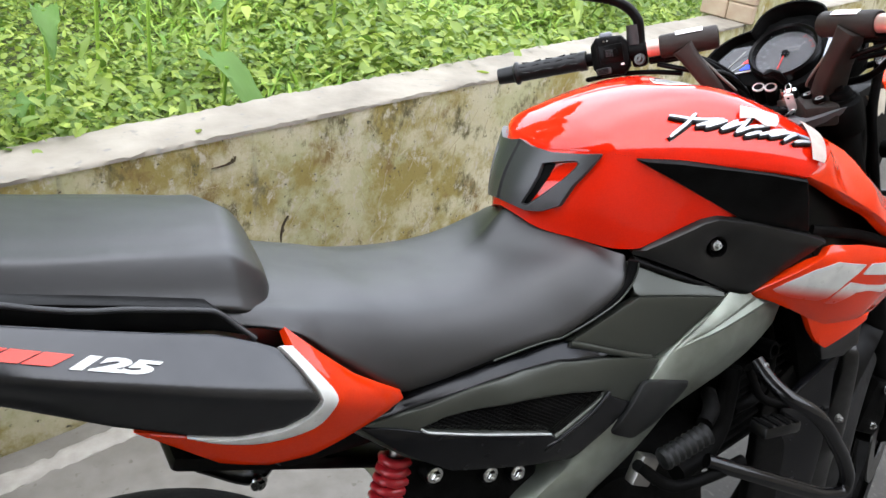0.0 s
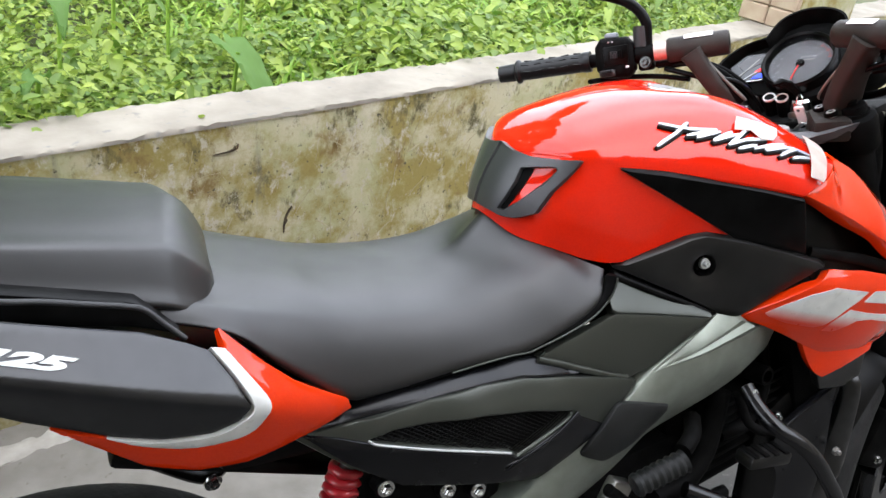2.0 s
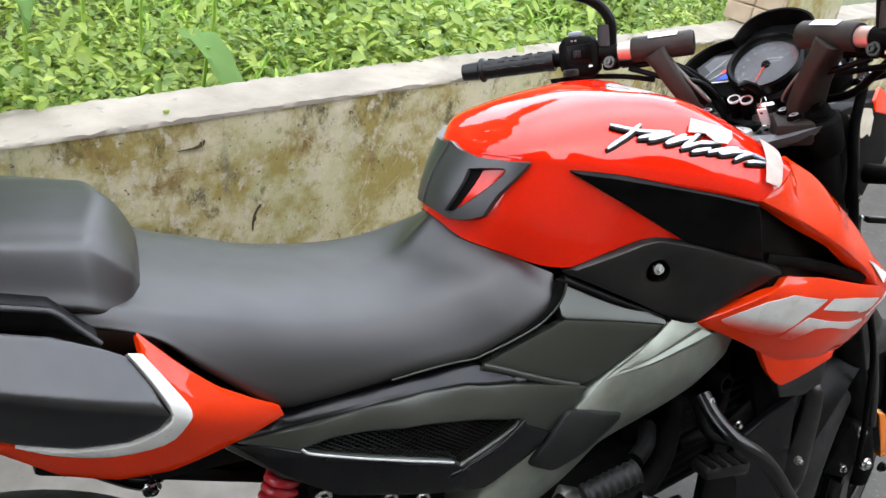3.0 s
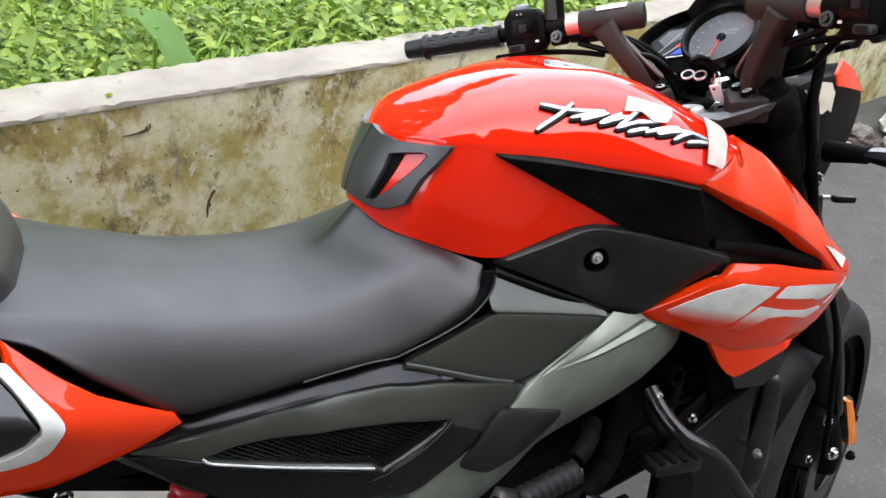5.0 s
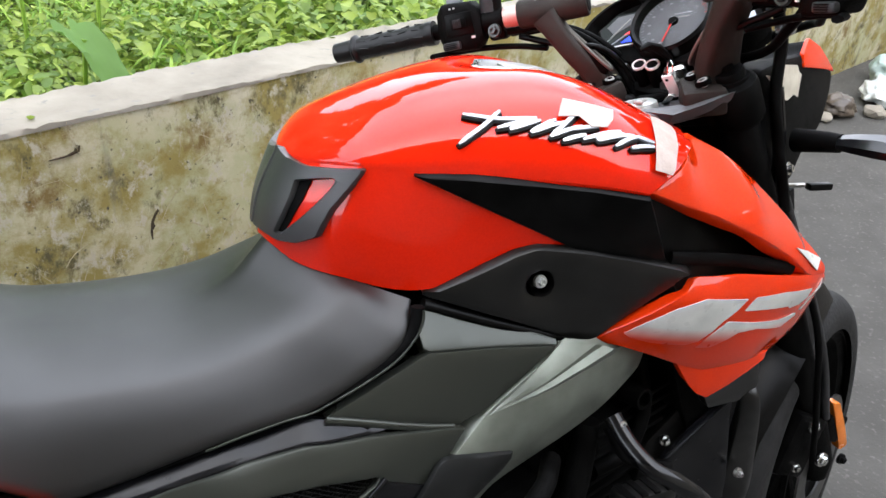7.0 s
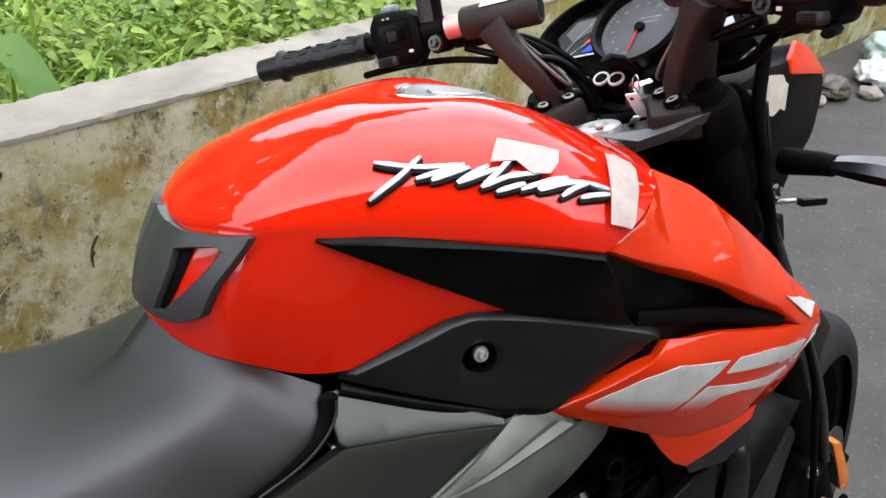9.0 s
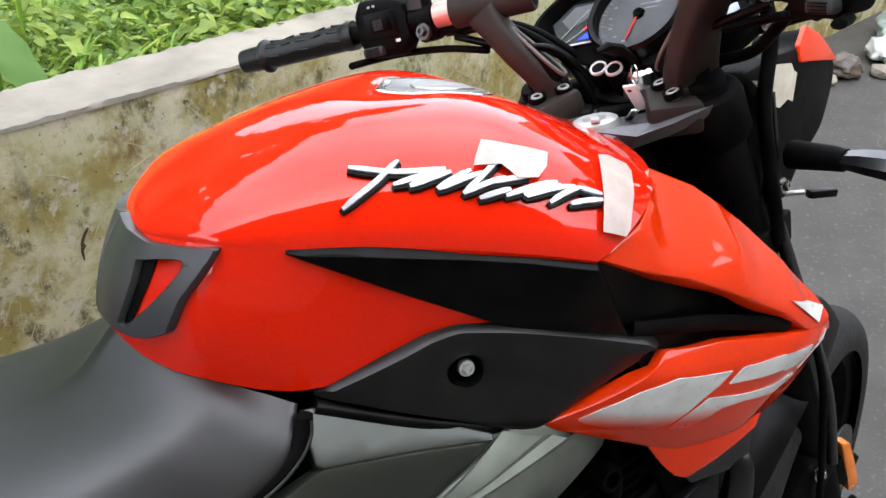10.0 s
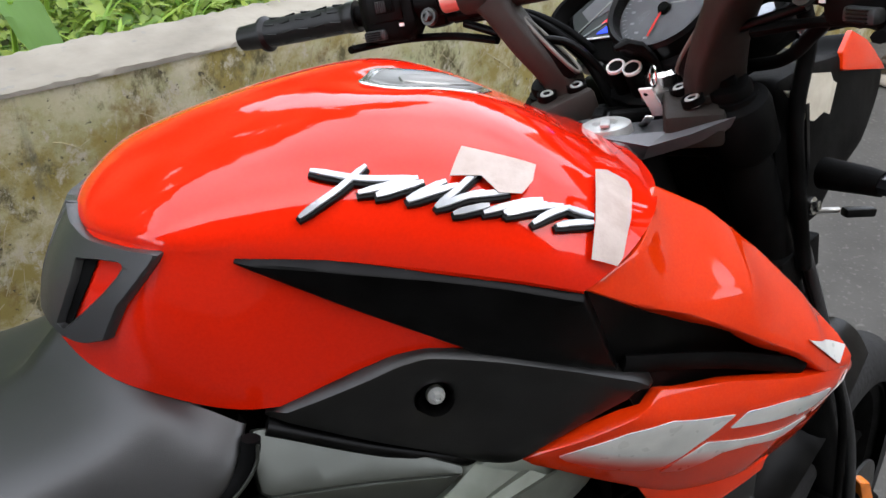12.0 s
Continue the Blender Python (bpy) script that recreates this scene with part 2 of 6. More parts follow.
def sheet(name, place, outline, mt, parent, label="", holes=(), lift=0.0, thick=0.006, edge=0.003, step=0.012, angle=40):
    """A moulded panel: an outline in 2D laid onto a surface, with rounded edges and a turned-in rim. place(list of 2D) gives
    the points and the outward directions."""
    ring = (edge * 0.35, edge) if edge else ()
    vs, fs, d = cut_sheet([Vector(p[:2]) for p in outline], [[Vector(p[:2]) for p in h] for h in holes], step, ring)
    P, N = place(vs)
    bm = bmesh.new()
    bv = []
    for p, n, q in zip(P, N, d):
        drop = 0
        if edge and q < edge:
            t = 1 - q / edge
            drop = edge * (1 - math.sqrt(max(0, 1 - t * t))) * 0.8
        bv.append(bm.verts.new(p + n * (lift - drop)))
    for f in fs:
        a, b, c = (bv[i] for i in f)
        try:
            face = bm.faces.new((a, b, c))
        except ValueError:
            continue
        face.normal_update()
        if face.normal.dot(N[f[0]]) < 0:
            face.normal_flip()
    if thick:
        nn = {v: n for v, n in zip(bv, N)}
        rim = [e for e in bm.edges if len(e.link_faces) == 1]
        ex = bmesh.ops.extrude_edge_only(bm, edges=rim)["geom"]
        src = {}
        for e in rim:
            for v in e.verts:
                src[v.co.to_tuple(6)] = nn[v]
        for g in ex:
            if isinstance(g, bmesh.types.BMVert):
                g.co -= src[g.co.to_tuple(6)] * thick
        bmesh.ops.recalc_face_normals(bm, faces=bm.faces)
        f0 = max(bm.faces, key=lambda f: f.calc_area() if len(f.verts) == 3 else 0)
        i0 = min(range(len(P)), key=lambda i: (P[i] + N[i] * lift - f0.calc_center_median()).length)
        if f0.normal.dot(N[i0]) < 0:
            bmesh.ops.reverse_faces(bm, faces=bm.faces)
    return part(name, bm, mt, parent, label, angle=angle)


def on_side(skin, side):
    """Lays (x, z) outlines on one side of the bike: side -1 is its right, 1 its left."""
    def place(vs):
        q = np.array([v[:] for v in vs])
        h = skin.half(q)
        e = 1e-3
        hx, hz = (skin.half(q + [e, 0]) - h) / e, (skin.half(q + [0, e]) - h) / e
        P = [Vector((x, side * k, z)) for (x, z), k in zip(q, h)]
        N = [Vector((-a, side, -b)).normalized() if side > 0 else Vector((-a, -1, -b)).normalized() for a, b in zip(hx, hz)]
        return P, N
    return place


def both(name, skin, outline, mt, parent, label="", **kw):
    """A panel and its mirror image. Returns the right one."""
    r = sheet(name, on_side(skin, -1), outline, mt, parent, label, **kw)
    sheet(name, on_side(skin, 1), outline, mt, parent, label, **kw)
    return r


def loft(name, rows, mt, parent, label="", cap=False, angle=40, flip=False):
    """A skin over rows of points."""
    bm = bmesh.new()
    g = [[bm.verts.new(p) for p in r] for r in rows]
    for i in range(len(g) - 1):
        for j in range(len(g[0]) - 1):
            q = (g[i][j], g[i][j + 1], g[i + 1][j + 1], g[i + 1][j])
            bm.faces.new(q[::-1] if flip else q)
    if cap:
        for r in (g[0], g[-1]):
            bm.faces.new(r)
    bmesh.ops.remove_doubles(bm, verts=bm.verts, dist=1e-5)
    bmesh.ops.recalc_face_normals(bm, faces=bm.faces)
    return part(name, bm, mt, parent, label, angle=angle)


def tube_into(bm, pts, radius, seg=10, closed=False, caps=True, flat=1.0):
    """A pipe along the points. radius: one, or one for each point."""
    pts = [Vector(p) for p in pts]
    m = len(pts)
    rad = radius if isinstance(radius, (list, tuple)) else [radius] * m
    t0 = (pts[1] - pts[0]).normalized()
    nrm = t0.orthogonal().normalized() if abs(t0.z) > 0.9 else t0.cross(UP).normalized()
    rings = []
    for i in range(m):
        t = ((pts[(i + 1) % m] if (i + 1 < m or closed) else pts[i]) - (pts[i - 1] if (i or closed) else pts[i])).normalized()
        nrm = (nrm - t * nrm.dot(t)).normalized()
        b = t.cross(nrm)
        rings.append([bm.verts.new(pts[i] + (nrm * math.cos(a) + b * math.sin(a) * flat) * rad[i]) for a in (2 * math.pi * k / seg for k in range(seg))])
    for i in range(m if closed else m - 1):
        a, b = rings[i], rings[(i + 1) % m]
        for k in range(seg):
            bm.faces.new((a[k], a[(k + 1) % seg], b[(k + 1) % seg], b[k]))
    if caps and not closed:
        bm.faces.new(rings[0][::-1])
        bm.faces.new(rings[-1])
    return bm


def tube(name, pts, radius, mt, parent, label="", seg=10, closed=False, n=6, flat=1.0, angle=50):
    bm = bmesh.new()
    if n > 1 and len(pts) > 2 and not isinstance(radius, (list, tuple)):
        pts = catmull(pts, n, closed)
    tube_into(bm, pts, radius, seg, closed, flat=flat)
    bmesh.ops.recalc_face_normals(bm, faces=bm.faces)
    return part(name, bm, mt, parent, label, angle=angle)


def lathe_into(bm, prof, m, seg=24, arc=2 * math.pi):
    """Turns a profile of (radius, along) about the z axis of the pose m."""
    rings = []
    full = arc > 6.28
    for k in range(seg if full else seg + 1):
        a = arc * k / seg
        rings.append([bm.verts.new(m @ Vector((r * math.cos(a), r * math.sin(a), h))) for r, h in prof])
    for k in range(seg):
        a, b = rings[k], rings[(k + 1) % len(rings)]
        for j in range(len(prof) - 1):
            bm.faces.new((a[j], b[j], b[j + 1], a[j + 1]))
    return bm


def lathe(name, prof, m, mt, parent, label="", seg=24, angle=35, arc=2 * math.pi):
    bm = lathe_into(bmesh.new(), prof, m, seg, arc)
    bmesh.ops.remove_doubles(bm, verts=bm.verts, dist=1e-6)
    bmesh.ops.recalc_face_normals(bm, faces=bm.faces)
    return part(name, bm, mt, parent, label, angle=angle)


def block_into(bm, size, m, bevel=0.004, seg=2):
    r = bmesh.ops.create_cube(bm, size=1)
    bmesh.ops.scale(bm, vec=size, verts=r["verts"])
    bmesh.ops.transform(bm, matrix=m, verts=r["verts"])
    if bevel:
        es = list({e for v in r["verts"] for e in v.link_edges})
        bmesh.ops.bevel(bm, geom=es, offset=bevel, segments=seg, affect="EDGES", profile=0.5)
    return bm


def block(name, size, m, mt, parent, label="", bevel=0.004, seg=2):
    return part(name, block_into(bmesh.new(), size, m, bevel, seg), mt, parent, label)


def toward(at, way):
    """A pose at a point with its z axis along way."""
    return Matrix.Translation(at) @ Vector(way).to_track_quat("Z", "Y").to_matrix().to_4x4()


def bolt(parent, at, way=(0, -1, 0), r=0.006, mt=None, label="bright hexagon bolt"):
    m = toward(at, way)
    bm = lathe_into(bmesh.new(), [(0, 0.004), (r * 0.45, 0.004), (r * 0.5, 0.0065), (r * 0.85, 0.0065), (r, 0.005), (r, -0.004)], m, 6)
    lathe_into(bm, [(0, 0.001), (r * 1.5, 0.001), (r * 1.6, -0.001), (r * 1.6, -0.004)], m, 16)
    bmesh.ops.recalc_face_normals(bm, faces=bm.faces)
    return part("bolt", bm, mt or M_CHROME, parent, label)

# ---- the large structure ----
WALL = pose(0, 1.601, 0, 0, 0, 14)          # x runs along the wall's face, y into it


def stained_wall():
    """Old rendered concrete: grey-buff cement, olive algae in patches, pale scratches, darker runs."""
    m = bpy.data.materials.new("stained_concrete")
    m.use_nodes = True
    nt = m.node_tree
    b = nt.nodes["Principled BSDF"]
    co = nt.nodes.new("ShaderNodeTexCoord")

    def nz(scale, detail=8, rough=0.6, stretch=(1, 1, 1)):
        mp = nt.nodes.new("ShaderNodeMapping")
        mp.inputs["Scale"].default_value = stretch
        links(m, co.outputs["Object"], mp.inputs["Vector"])
        n = nt.nodes.new("ShaderNodeTexNoise")
        n.inputs["Scale"].default_value, n.inputs["Detail"].default_value, n.inputs["Roughness"].default_value = scale, detail, rough
        links(m, mp.outputs["Vector"], n.inputs["Vector"])
        return n.outputs["Fac"]

    def ramp(f, lo, hi):
        r = nt.nodes.new("ShaderNodeMapRange")
        r.inputs["From Min"].default_value, r.inputs["From Max"].default_value = lo, hi
        links(m, f, r.inputs["Value"])
        return r.outputs["Result"]

    def mix(a, c, f):
        x = nt.nodes.new("ShaderNodeMix")
        x.data_type = "RGBA"
        links(m, f, x.inputs["Factor"])
        if isinstance(a, tuple):
            x.inputs["A"].default_value = (*a, 1)
        else:
            links(m, a, x.inputs["A"])
        x.inputs["B"].default_value = (*c, 1)
        return x.outputs["Result"]
    c = mix((0.63, 0.59, 0.44), (0.50, 0.46, 0.28), ramp(nz(2.5), 0.38, 0.60))
    c = mix(c, (0.46, 0.45, 0.26), ramp(nz(3.4, 8, 0.7), 0.46, 0.56))
    c = mix(c, (0.31, 0.25, 0.075), ramp(nz(4.5, 9, 0.7), 0.445, 0.56))
    c = mix(c, (0.22, 0.15, 0.05), ramp(nz(5.5, 9, 0.72, (1.2, 1, 0.9)), 0.57, 0.66))
    c = mix(c, (0.115, 0.10, 0.045), ramp(nz(9, 9, 0.75, (1, 1, 0.6)), 0.55, 0.64))
    c = mix(c, (0.52, 0.48, 0.37), ramp(nz(26, 7, 0.75, (1.0, 1, 0.7)), 0.55, 0.63))
    c = mix(c, (0.16, 0.16, 0.14), ramp(nz(3.2, 7, 0.65, (2.5, 1, 0.35)), 0.62, 0.75))
    c = mix(c, (0.09, 0.08, 0.05), ramp(nz(60, 4, 0.6), 0.64, 0.70))
    links(m, c, b.inputs["Base Color"])
    b.inputs["Roughness"].default_value = 0.88
    bp = nt.nodes.new("ShaderNodeBump")
    bp.inputs["Strength"].default_value, bp.inputs["Distance"].default_value = 0.5, 0.006
    links(m, nz(40, 10, 0.7), bp.inputs["Height"])
    links(m, bp.outputs["Normal"], b.inputs["Normal"])
    return m


M_WALL = stained_wall()
M_COPING = material("pale_cement", (0.17, 0.15, 0.12), 0.85, second=(0.34, 0.31, 0.255), scale=7, amount=0.9, bump=0.5, bump_scale=90,
                    speck=((0.2, 0.19, 0.17), 38, 0.63, 0.72))
M_ROAD = material("grey_asphalt", (0.046, 0.0435, 0.039), 0.85, second=(0.072, 0.069, 0.062), scale=6, amount=0.8, bump=0.7, bump_scale=120,
                  speck=((0.13, 0.125, 0.112), 70, 0.58, 0.80))
M_STRIP = material("smooth_cement", (0.215, 0.205, 0.18), 0.85, second=(0.14, 0.13, 0.11), scale=13, amount=0.8, bump=0.4, bump_scale=80,
                   speck=((0.13, 0.12, 0.10), 45, 0.66, 0.74))
M_MORTAR = material("spilt_mortar", (0.30, 0.285, 0.25), 0.9, second=(0.42, 0.40, 0.36), scale=30, amount=0.8, bump=0.5, bump_scale=120)
M_BRICK = material("red_brick", (0.38, 0.27, 0.19), 0.9, second=(0.46, 0.38, 0.27), scale=18, amount=0.9, bump=0.6, bump_scale=120)
M_SOIL = material("soil", (0.06, 0.07, 0.025), 0.95, scale=12, bump=0.6, bump_scale=60)
M_HEDGE = material("tree_bank", (0.02, 0.04, 0.012), 0.8, second=(0.07, 0.12, 0.03), scale=3.0, amount=0.9)
M_HOUSE = material("house_render", (0.30, 0.26, 0.21), 0.9, second=(0.36, 0.32, 0.27), scale=3, bump=0.3, bump_scale=60)


def rough_slab(name, lo, hi, step, mt, m, jitter=0.004, keep_bottom=True, label="", kind="structure"):
    """A block whose faces are cut fine and its edges nibbled, like old cement."""
    bm = bmesh.new()
    size = Vector(hi) - Vector(lo)
    nx, ny, nz = (max(1, round(s / step)) for s in size)
    idx = {}

    def v(i, j, k):
        if (i, j, k) not in idx:
            p = Vector((lo[0] + size.x * i / nx, lo[1] + size.y * j / ny, lo[2] + size.z * k / nz))
            w = noise.noise_vector(p * 9) * jitter + noise.noise_vector(p * 40) * jitter * 0.5
            if k == 0:
                w.z = 0
            edge = (j in (0, ny)) and k == nz
            if edge:
                w.z -= abs(noise.noise(p * 30)) * jitter * 2.5
                w.y += (1 if j == 0 else -1) * abs(noise.noise(p * 22 + Vector((5, 0, 0)))) * jitter * 3
            idx[(i, j, k)] = bm.verts.new(m @ (p + w))
        return idx[(i, j, k)]
    for i in range(nx):
        for j in range(ny):
            bm.faces.new((v(i, j, nz), v(i + 1, j, nz), v(i + 1, j + 1, nz), v(i, j + 1, nz)))
        for k in range(nz):
            bm.faces.new((v(i, 0, k), v(i + 1, 0, k), v(i + 1, 0, k + 1), v(i, 0, k + 1)))
            bm.faces.new((v(i, ny, k), v(i, ny, k + 1), v(i + 1, ny, k + 1), v(i + 1, ny, k)))
    for i in (0, nx):
        for j in range(ny):
            for k in range(nz):
                q = (v(i, j, k), v(i, j, k + 1), v(i, j + 1, k + 1), v(i, j + 1, k))
                bm.faces.new(q if i == 0 else q[::-1])
    ob = part(name, bm, mt, None, label, angle=60)
    return tagged(ob, kind=kind)


def ground_sheet():
    bm = bmesh.new()
    xs = [-400, -60, -12, -4] + [-2 + 0.1 * i for i in range(81)] + [9, 14, 60, 400]
    ys = [-400, -60, -12, -4] + [-1.5 + 0.1 * i for i in range(51)] + [6, 14, 60, 400]
    g = [[bm.verts.new((x, y, -0.002 - 0.003 * abs(noise.noise(Vector((x, y, 0)) * 3)))) for y in ys] for x in xs]
    for i in range(len(xs) - 1):
        for j in range(len(ys) - 1):
            bm.faces.new((g[i][j], g[i + 1][j], g[i + 1][j + 1], g[i][j + 1]))
    return tagged(part("ground", bm, M_ROAD), "worn grey asphalt lane with patches and grit", "ground", kind="structure")


ground_sheet()
rough_slab("wall_north", (-3.0, 0, -0.01), (2.83, 0.165, 0.633), 0.045, M_WALL, WALL, 0.003)
rough_slab("coping", (-3.0, -0.003, 0.629), (2.83, 0.168, 0.639), 0.014, M_COPING, WALL, 0.0042)
rough_slab("wall_north_end", (3.30, 0.0, -0.01), (9.0, 0.165, 0.633), 0.06, M_WALL, WALL, 0.003)
rough_slab("coping_end", (3.30, -0.003, 0.633), (9.0, 0.168, 0.639), 0.03, M_COPING, WALL, 0.0035)
rough_slab("pavement", (-3.0, -0.80, -0.01), (2.0, -0.002, 0.004), 0.05, M_STRIP, WALL, 0.002)
rough_slab("trim", (-3.0, -0.115, 0.0), (2.0, -0.055, 0.0085), 0.02, M_MORTAR, WALL, 0.004)


def brick_pier():
    """A square pier in the wall: a rendered, mossy front and bare bricks on its side."""
    pier = tagged(new("brick_pier"), "square pier of pink bricks with mossy render in front", "pier", kind="thing")
    pier.matrix_world = WALL @ pose(2.83, -0.03, 0.0)
    bm = bmesh.new()
    block_into(bm, (0.455, 0.245, 1.70), pose(0.2425, 0.1225, 0.85), 0.012, 2)
    part("render_face", bm, M_WALL, pier, "cement render stained with moss")
    bm = block_into(bmesh.new(), (0.03, 0.116, 0.071), pose(0, 0, 0), 0.005, 1)
    me = bpy.data.meshes.new("brick")
    bm.to_mesh(me)
    bm.free()
    me.materials.append(M_BRICK)
    rnd = random.Random(4)
    for k in range(14):
        for j in range(2):
            ob = new("brick", me)
            ob.parent = pier
            ob.matrix_basis = pose(rnd.uniform(0.002, 0.006), 0.062 + 0.119 * j, 0.675 + k * 0.074, rnd.uniform(-1, 1), rnd.uniform(-1, 1), rnd.uniform(-2, 2))
    return pier


brick_pier()


def soil_bed():
    bm = bmesh.new()
    g = []
    for i in range(60):
        g.append([])
        for j in range(40):
            x, y = -3 + i * 0.15, 0.165 + j * 0.15
            z = 0.40 + 0.05 * noise.noise(Vector((x, y, 2)) * 1.5) - (0.0 if j else 0.1)
            g[-1].append(bm.verts.new(WALL @ Vector((x, y, z))))
    for i in range(59):
        for j in range(39):
            bm.faces.new((g[i][j], g[i + 1][j], g[i + 1][j + 1], g[i][j + 1]))
    return tagged(part("soil_bed", bm, M_SOIL), "dark soil under the weeds behind the wall", "soil", kind="structure")


soil_bed()


def wall_scar(x, z, pts, label):
    """A dark crack where the render has broken away."""
    bm = bmesh.new()
    f = bm.faces.new([bm.verts.new(WALL @ Vector((x + a, -0.0042, z + b))) for a, b in pts])
    ex = bmesh.ops.extrude_face_region(bm, geom=[f])
    for v in ex["geom"]:
        if isinstance(v, bmesh.types.BMVert):
            v.co += WALL.to_3x3() @ Vector((0, 0.012, 0))
    bmesh.ops.recalc_face_normals(bm, faces=bm.faces)
    ob = part("wall_crack", bm, M_SCAR, None, smooth=False)
    tagged(ob, label, "crack", kind="structure")


M_SCAR = material("broken_render", (0.035, 0.025, 0.015), 0.95, second=(0.08, 0.06, 0.03), scale=60, bump=0.6, bump_scale=200)
wall_scar(0.468, 0.566, ((-0.035, -0.0015), (0.0, 0.000), (0.016, 0.005), (0.019, 0.012), (0.023, 0.006), (0.028, 0.015), (0.025, 0.003), (0.010, -0.001), (-0.01, -0.0025)), "dark crack where the render has flaked")
wall_scar(0.618, 0.355, ((-0.004, -0.038), (-0.002, -0.036), (0.000, -0.014), (0.007, -0.005), (0.004, 0.004), (0.012, 0.020), (0.020, 0.030), (0.019, 0.032), (0.010, 0.023), (0.001, 0.008), (-0.002, -0.002), (-0.005, -0.020)), "dark crack in the mossy render")


def dry_stems():
    """Thin dead creeper stems and root marks clinging to the wall."""
    rnd = random.Random(31)
    bm = bmesh.new()
    for _ in range(190):
        x, z = rnd.uniform(0.35, 2.5), rnd.uniform(0.10, 0.55)
        a = rnd.uniform(0.3, 2.6)
        length = rnd.uniform(0.03, 0.11)
        pts = []
        for k in range(5):
            pts.append(WALL @ Vector((x, -0.0040, z)))
            x += math.cos(a) * length / 4
            z += math.sin(a) * length / 4
            a += rnd.uniform(-0.25, 0.25)
        tube_into(bm, pts, rnd.uniform(0.0004, 0.0011), 5)
    bmesh.ops.recalc_face_normals(bm, faces=bm.faces)
    tagged(part("dry_stems", bm, M_STEM), "thin pale dead creeper stems on the wall", "dry stems", kind="stuff")


M_STEM = material("dry_stem", (0.40, 0.34, 0.20), 0.9, second=(0.52, 0.46, 0.31), scale=40)
dry_stems()
# the house behind the camera and the trees' dark far side, seen only as reflections
rough_slab("wall_south", (-7.0, -2.9, -0.01), (8.0, -2.6, 3.3), 0.6, M_HOUSE, pose(0, 0, 0), 0.0)
rough_slab("ceiling_porch", (-7.0, -2.9, 3.2), (0.8, 0.25, 3.32), 0.6, M_HOUSE, pose(0, 0, 0), 0.0)


def hedge_backdrop():
    """The trees beyond the weeds: an uneven dark green bank, far behind the wall."""
    bm = bmesh.new()
    g = []
    for i in range(321):
        x = -16 + i * 0.1125
        tall = 4.5 + 5.2 / (1 + math.exp((x - 6.0) * 0.7))
        h = tall + 1.0 * noise.noise(Vector((x * 0.35, 1, 0))) + 0.7 * noise.noise(Vector((x * 1.1, 4, 0))) + 0.25 * noise.noise(Vector((x * 3.5, 6, 0)))
        g.append([])
        for j in range(61):
            t = j / 60
            p = Vector((x, 7.2 + 0.8 * t + 0.9 * noise.noise(Vector((x * 0.8, t * 4, 2))), h * t))
            g[-1].append(bm.verts.new(WALL @ p))
    for i in range(320):
        for j in range(60):
            c = g[i][j].co
            ragged = noise.noise(Vector((c.x * 0.9, c.z * 1.3, 5))) + 0.35 * noise.noise(Vector((c.x * 3.1, c.z * 3.1, 8)))
            wave = 0.35 * noise.noise(Vector((c.x * 1.7, 3, 7)))
            gap = c.x > 1.0 and 2.5 + wave < c.z < 3.3 + 0.75 * (min(c.x, 3.6) - 1.0) + 2 * wave      # the light below the crowns
            if gap or ragged > 0.52 and j > 34 or ((c.x - 2.2 + c.z - 4.5) / 1.9) ** 2 + ((c.z - 4.5 - c.x + 2.2) / 0.62) ** 2 < 1:
                continue
            bm.faces.new((g[i][j], g[i + 1][j], g[i + 1][j + 1], g[i][j + 1]))
    return tagged(part("backdrop", bm, M_HEDGE, smooth=False), "dark green bank of trees beyond the weeds", "trees", kind="structure")


hedge_backdrop()
# unseen wall added to darken what the front cowl reflects from the east
rough_slab("wall_east_unseen", (6.5, -2.6, -0.01), (6.8, 2.9, 4.6), 0.5, M_HOUSE, pose(0, 0, 0), 0.0)


# ---- weeds ----
def leaf_material(name, dark, light, rough=0.45):
    m = bpy.data.materials.new(name)
    m.use_nodes = True
    nt = m.node_tree
    b = nt.nodes["Principled BSDF"]
    geo = nt.nodes.new("ShaderNodeNewGeometry")
    r = nt.nodes.new("ShaderNodeValToRGB")
    e = r.color_ramp.elements
    e[0].color, e[1].color = (*dark, 1), (*light, 1)
    mid = e.new(0.55)
    mid.color = (*[(a + c) / 2 for a, c in zip(dark, light)], 1)
    links(m, geo.outputs["Random Per Island"], r.inputs["Fac"])
    links(m, r.outputs["Color"], b.inputs["Base Color"])
    b.inputs["Roughness"].default_value = rough
    tr = nt.nodes.new("ShaderNodeBsdfTranslucent")
    links(m, r.outputs["Color"], tr.inputs["Color"])
    mx = nt.nodes.new("ShaderNodeMixShader")
    mx.inputs["Fac"].default_value = 0.35
    links(m, b.outputs[0], mx.inputs[1])
    links(m, tr.outputs[0], mx.inputs[2])
    links(m, mx.outputs[0], nt.nodes["Material Output"].inputs["Surface"])
    return m


M_WEED = leaf_material("weed_leaf", (0.09, 0.18, 0.022), (0.36, 0.46, 0.08))
M_GRASS = leaf_material("grass_blade", (0.14, 0.30, 0.03), (0.38, 0.55, 0.09))
M_TARO = leaf_material("broad_leaf", (0.07, 0.17, 0.03), (0.15, 0.28, 0.05), 0.6)


def leaf_points(width, n=4):
    """Half widths along an ovate leaf."""
    return [(t, width * (math.sin(math.pi * t ** 0.75) ** 0.9)) for t in (0.0, 0.18, 0.42, 0.7, 1.0)]


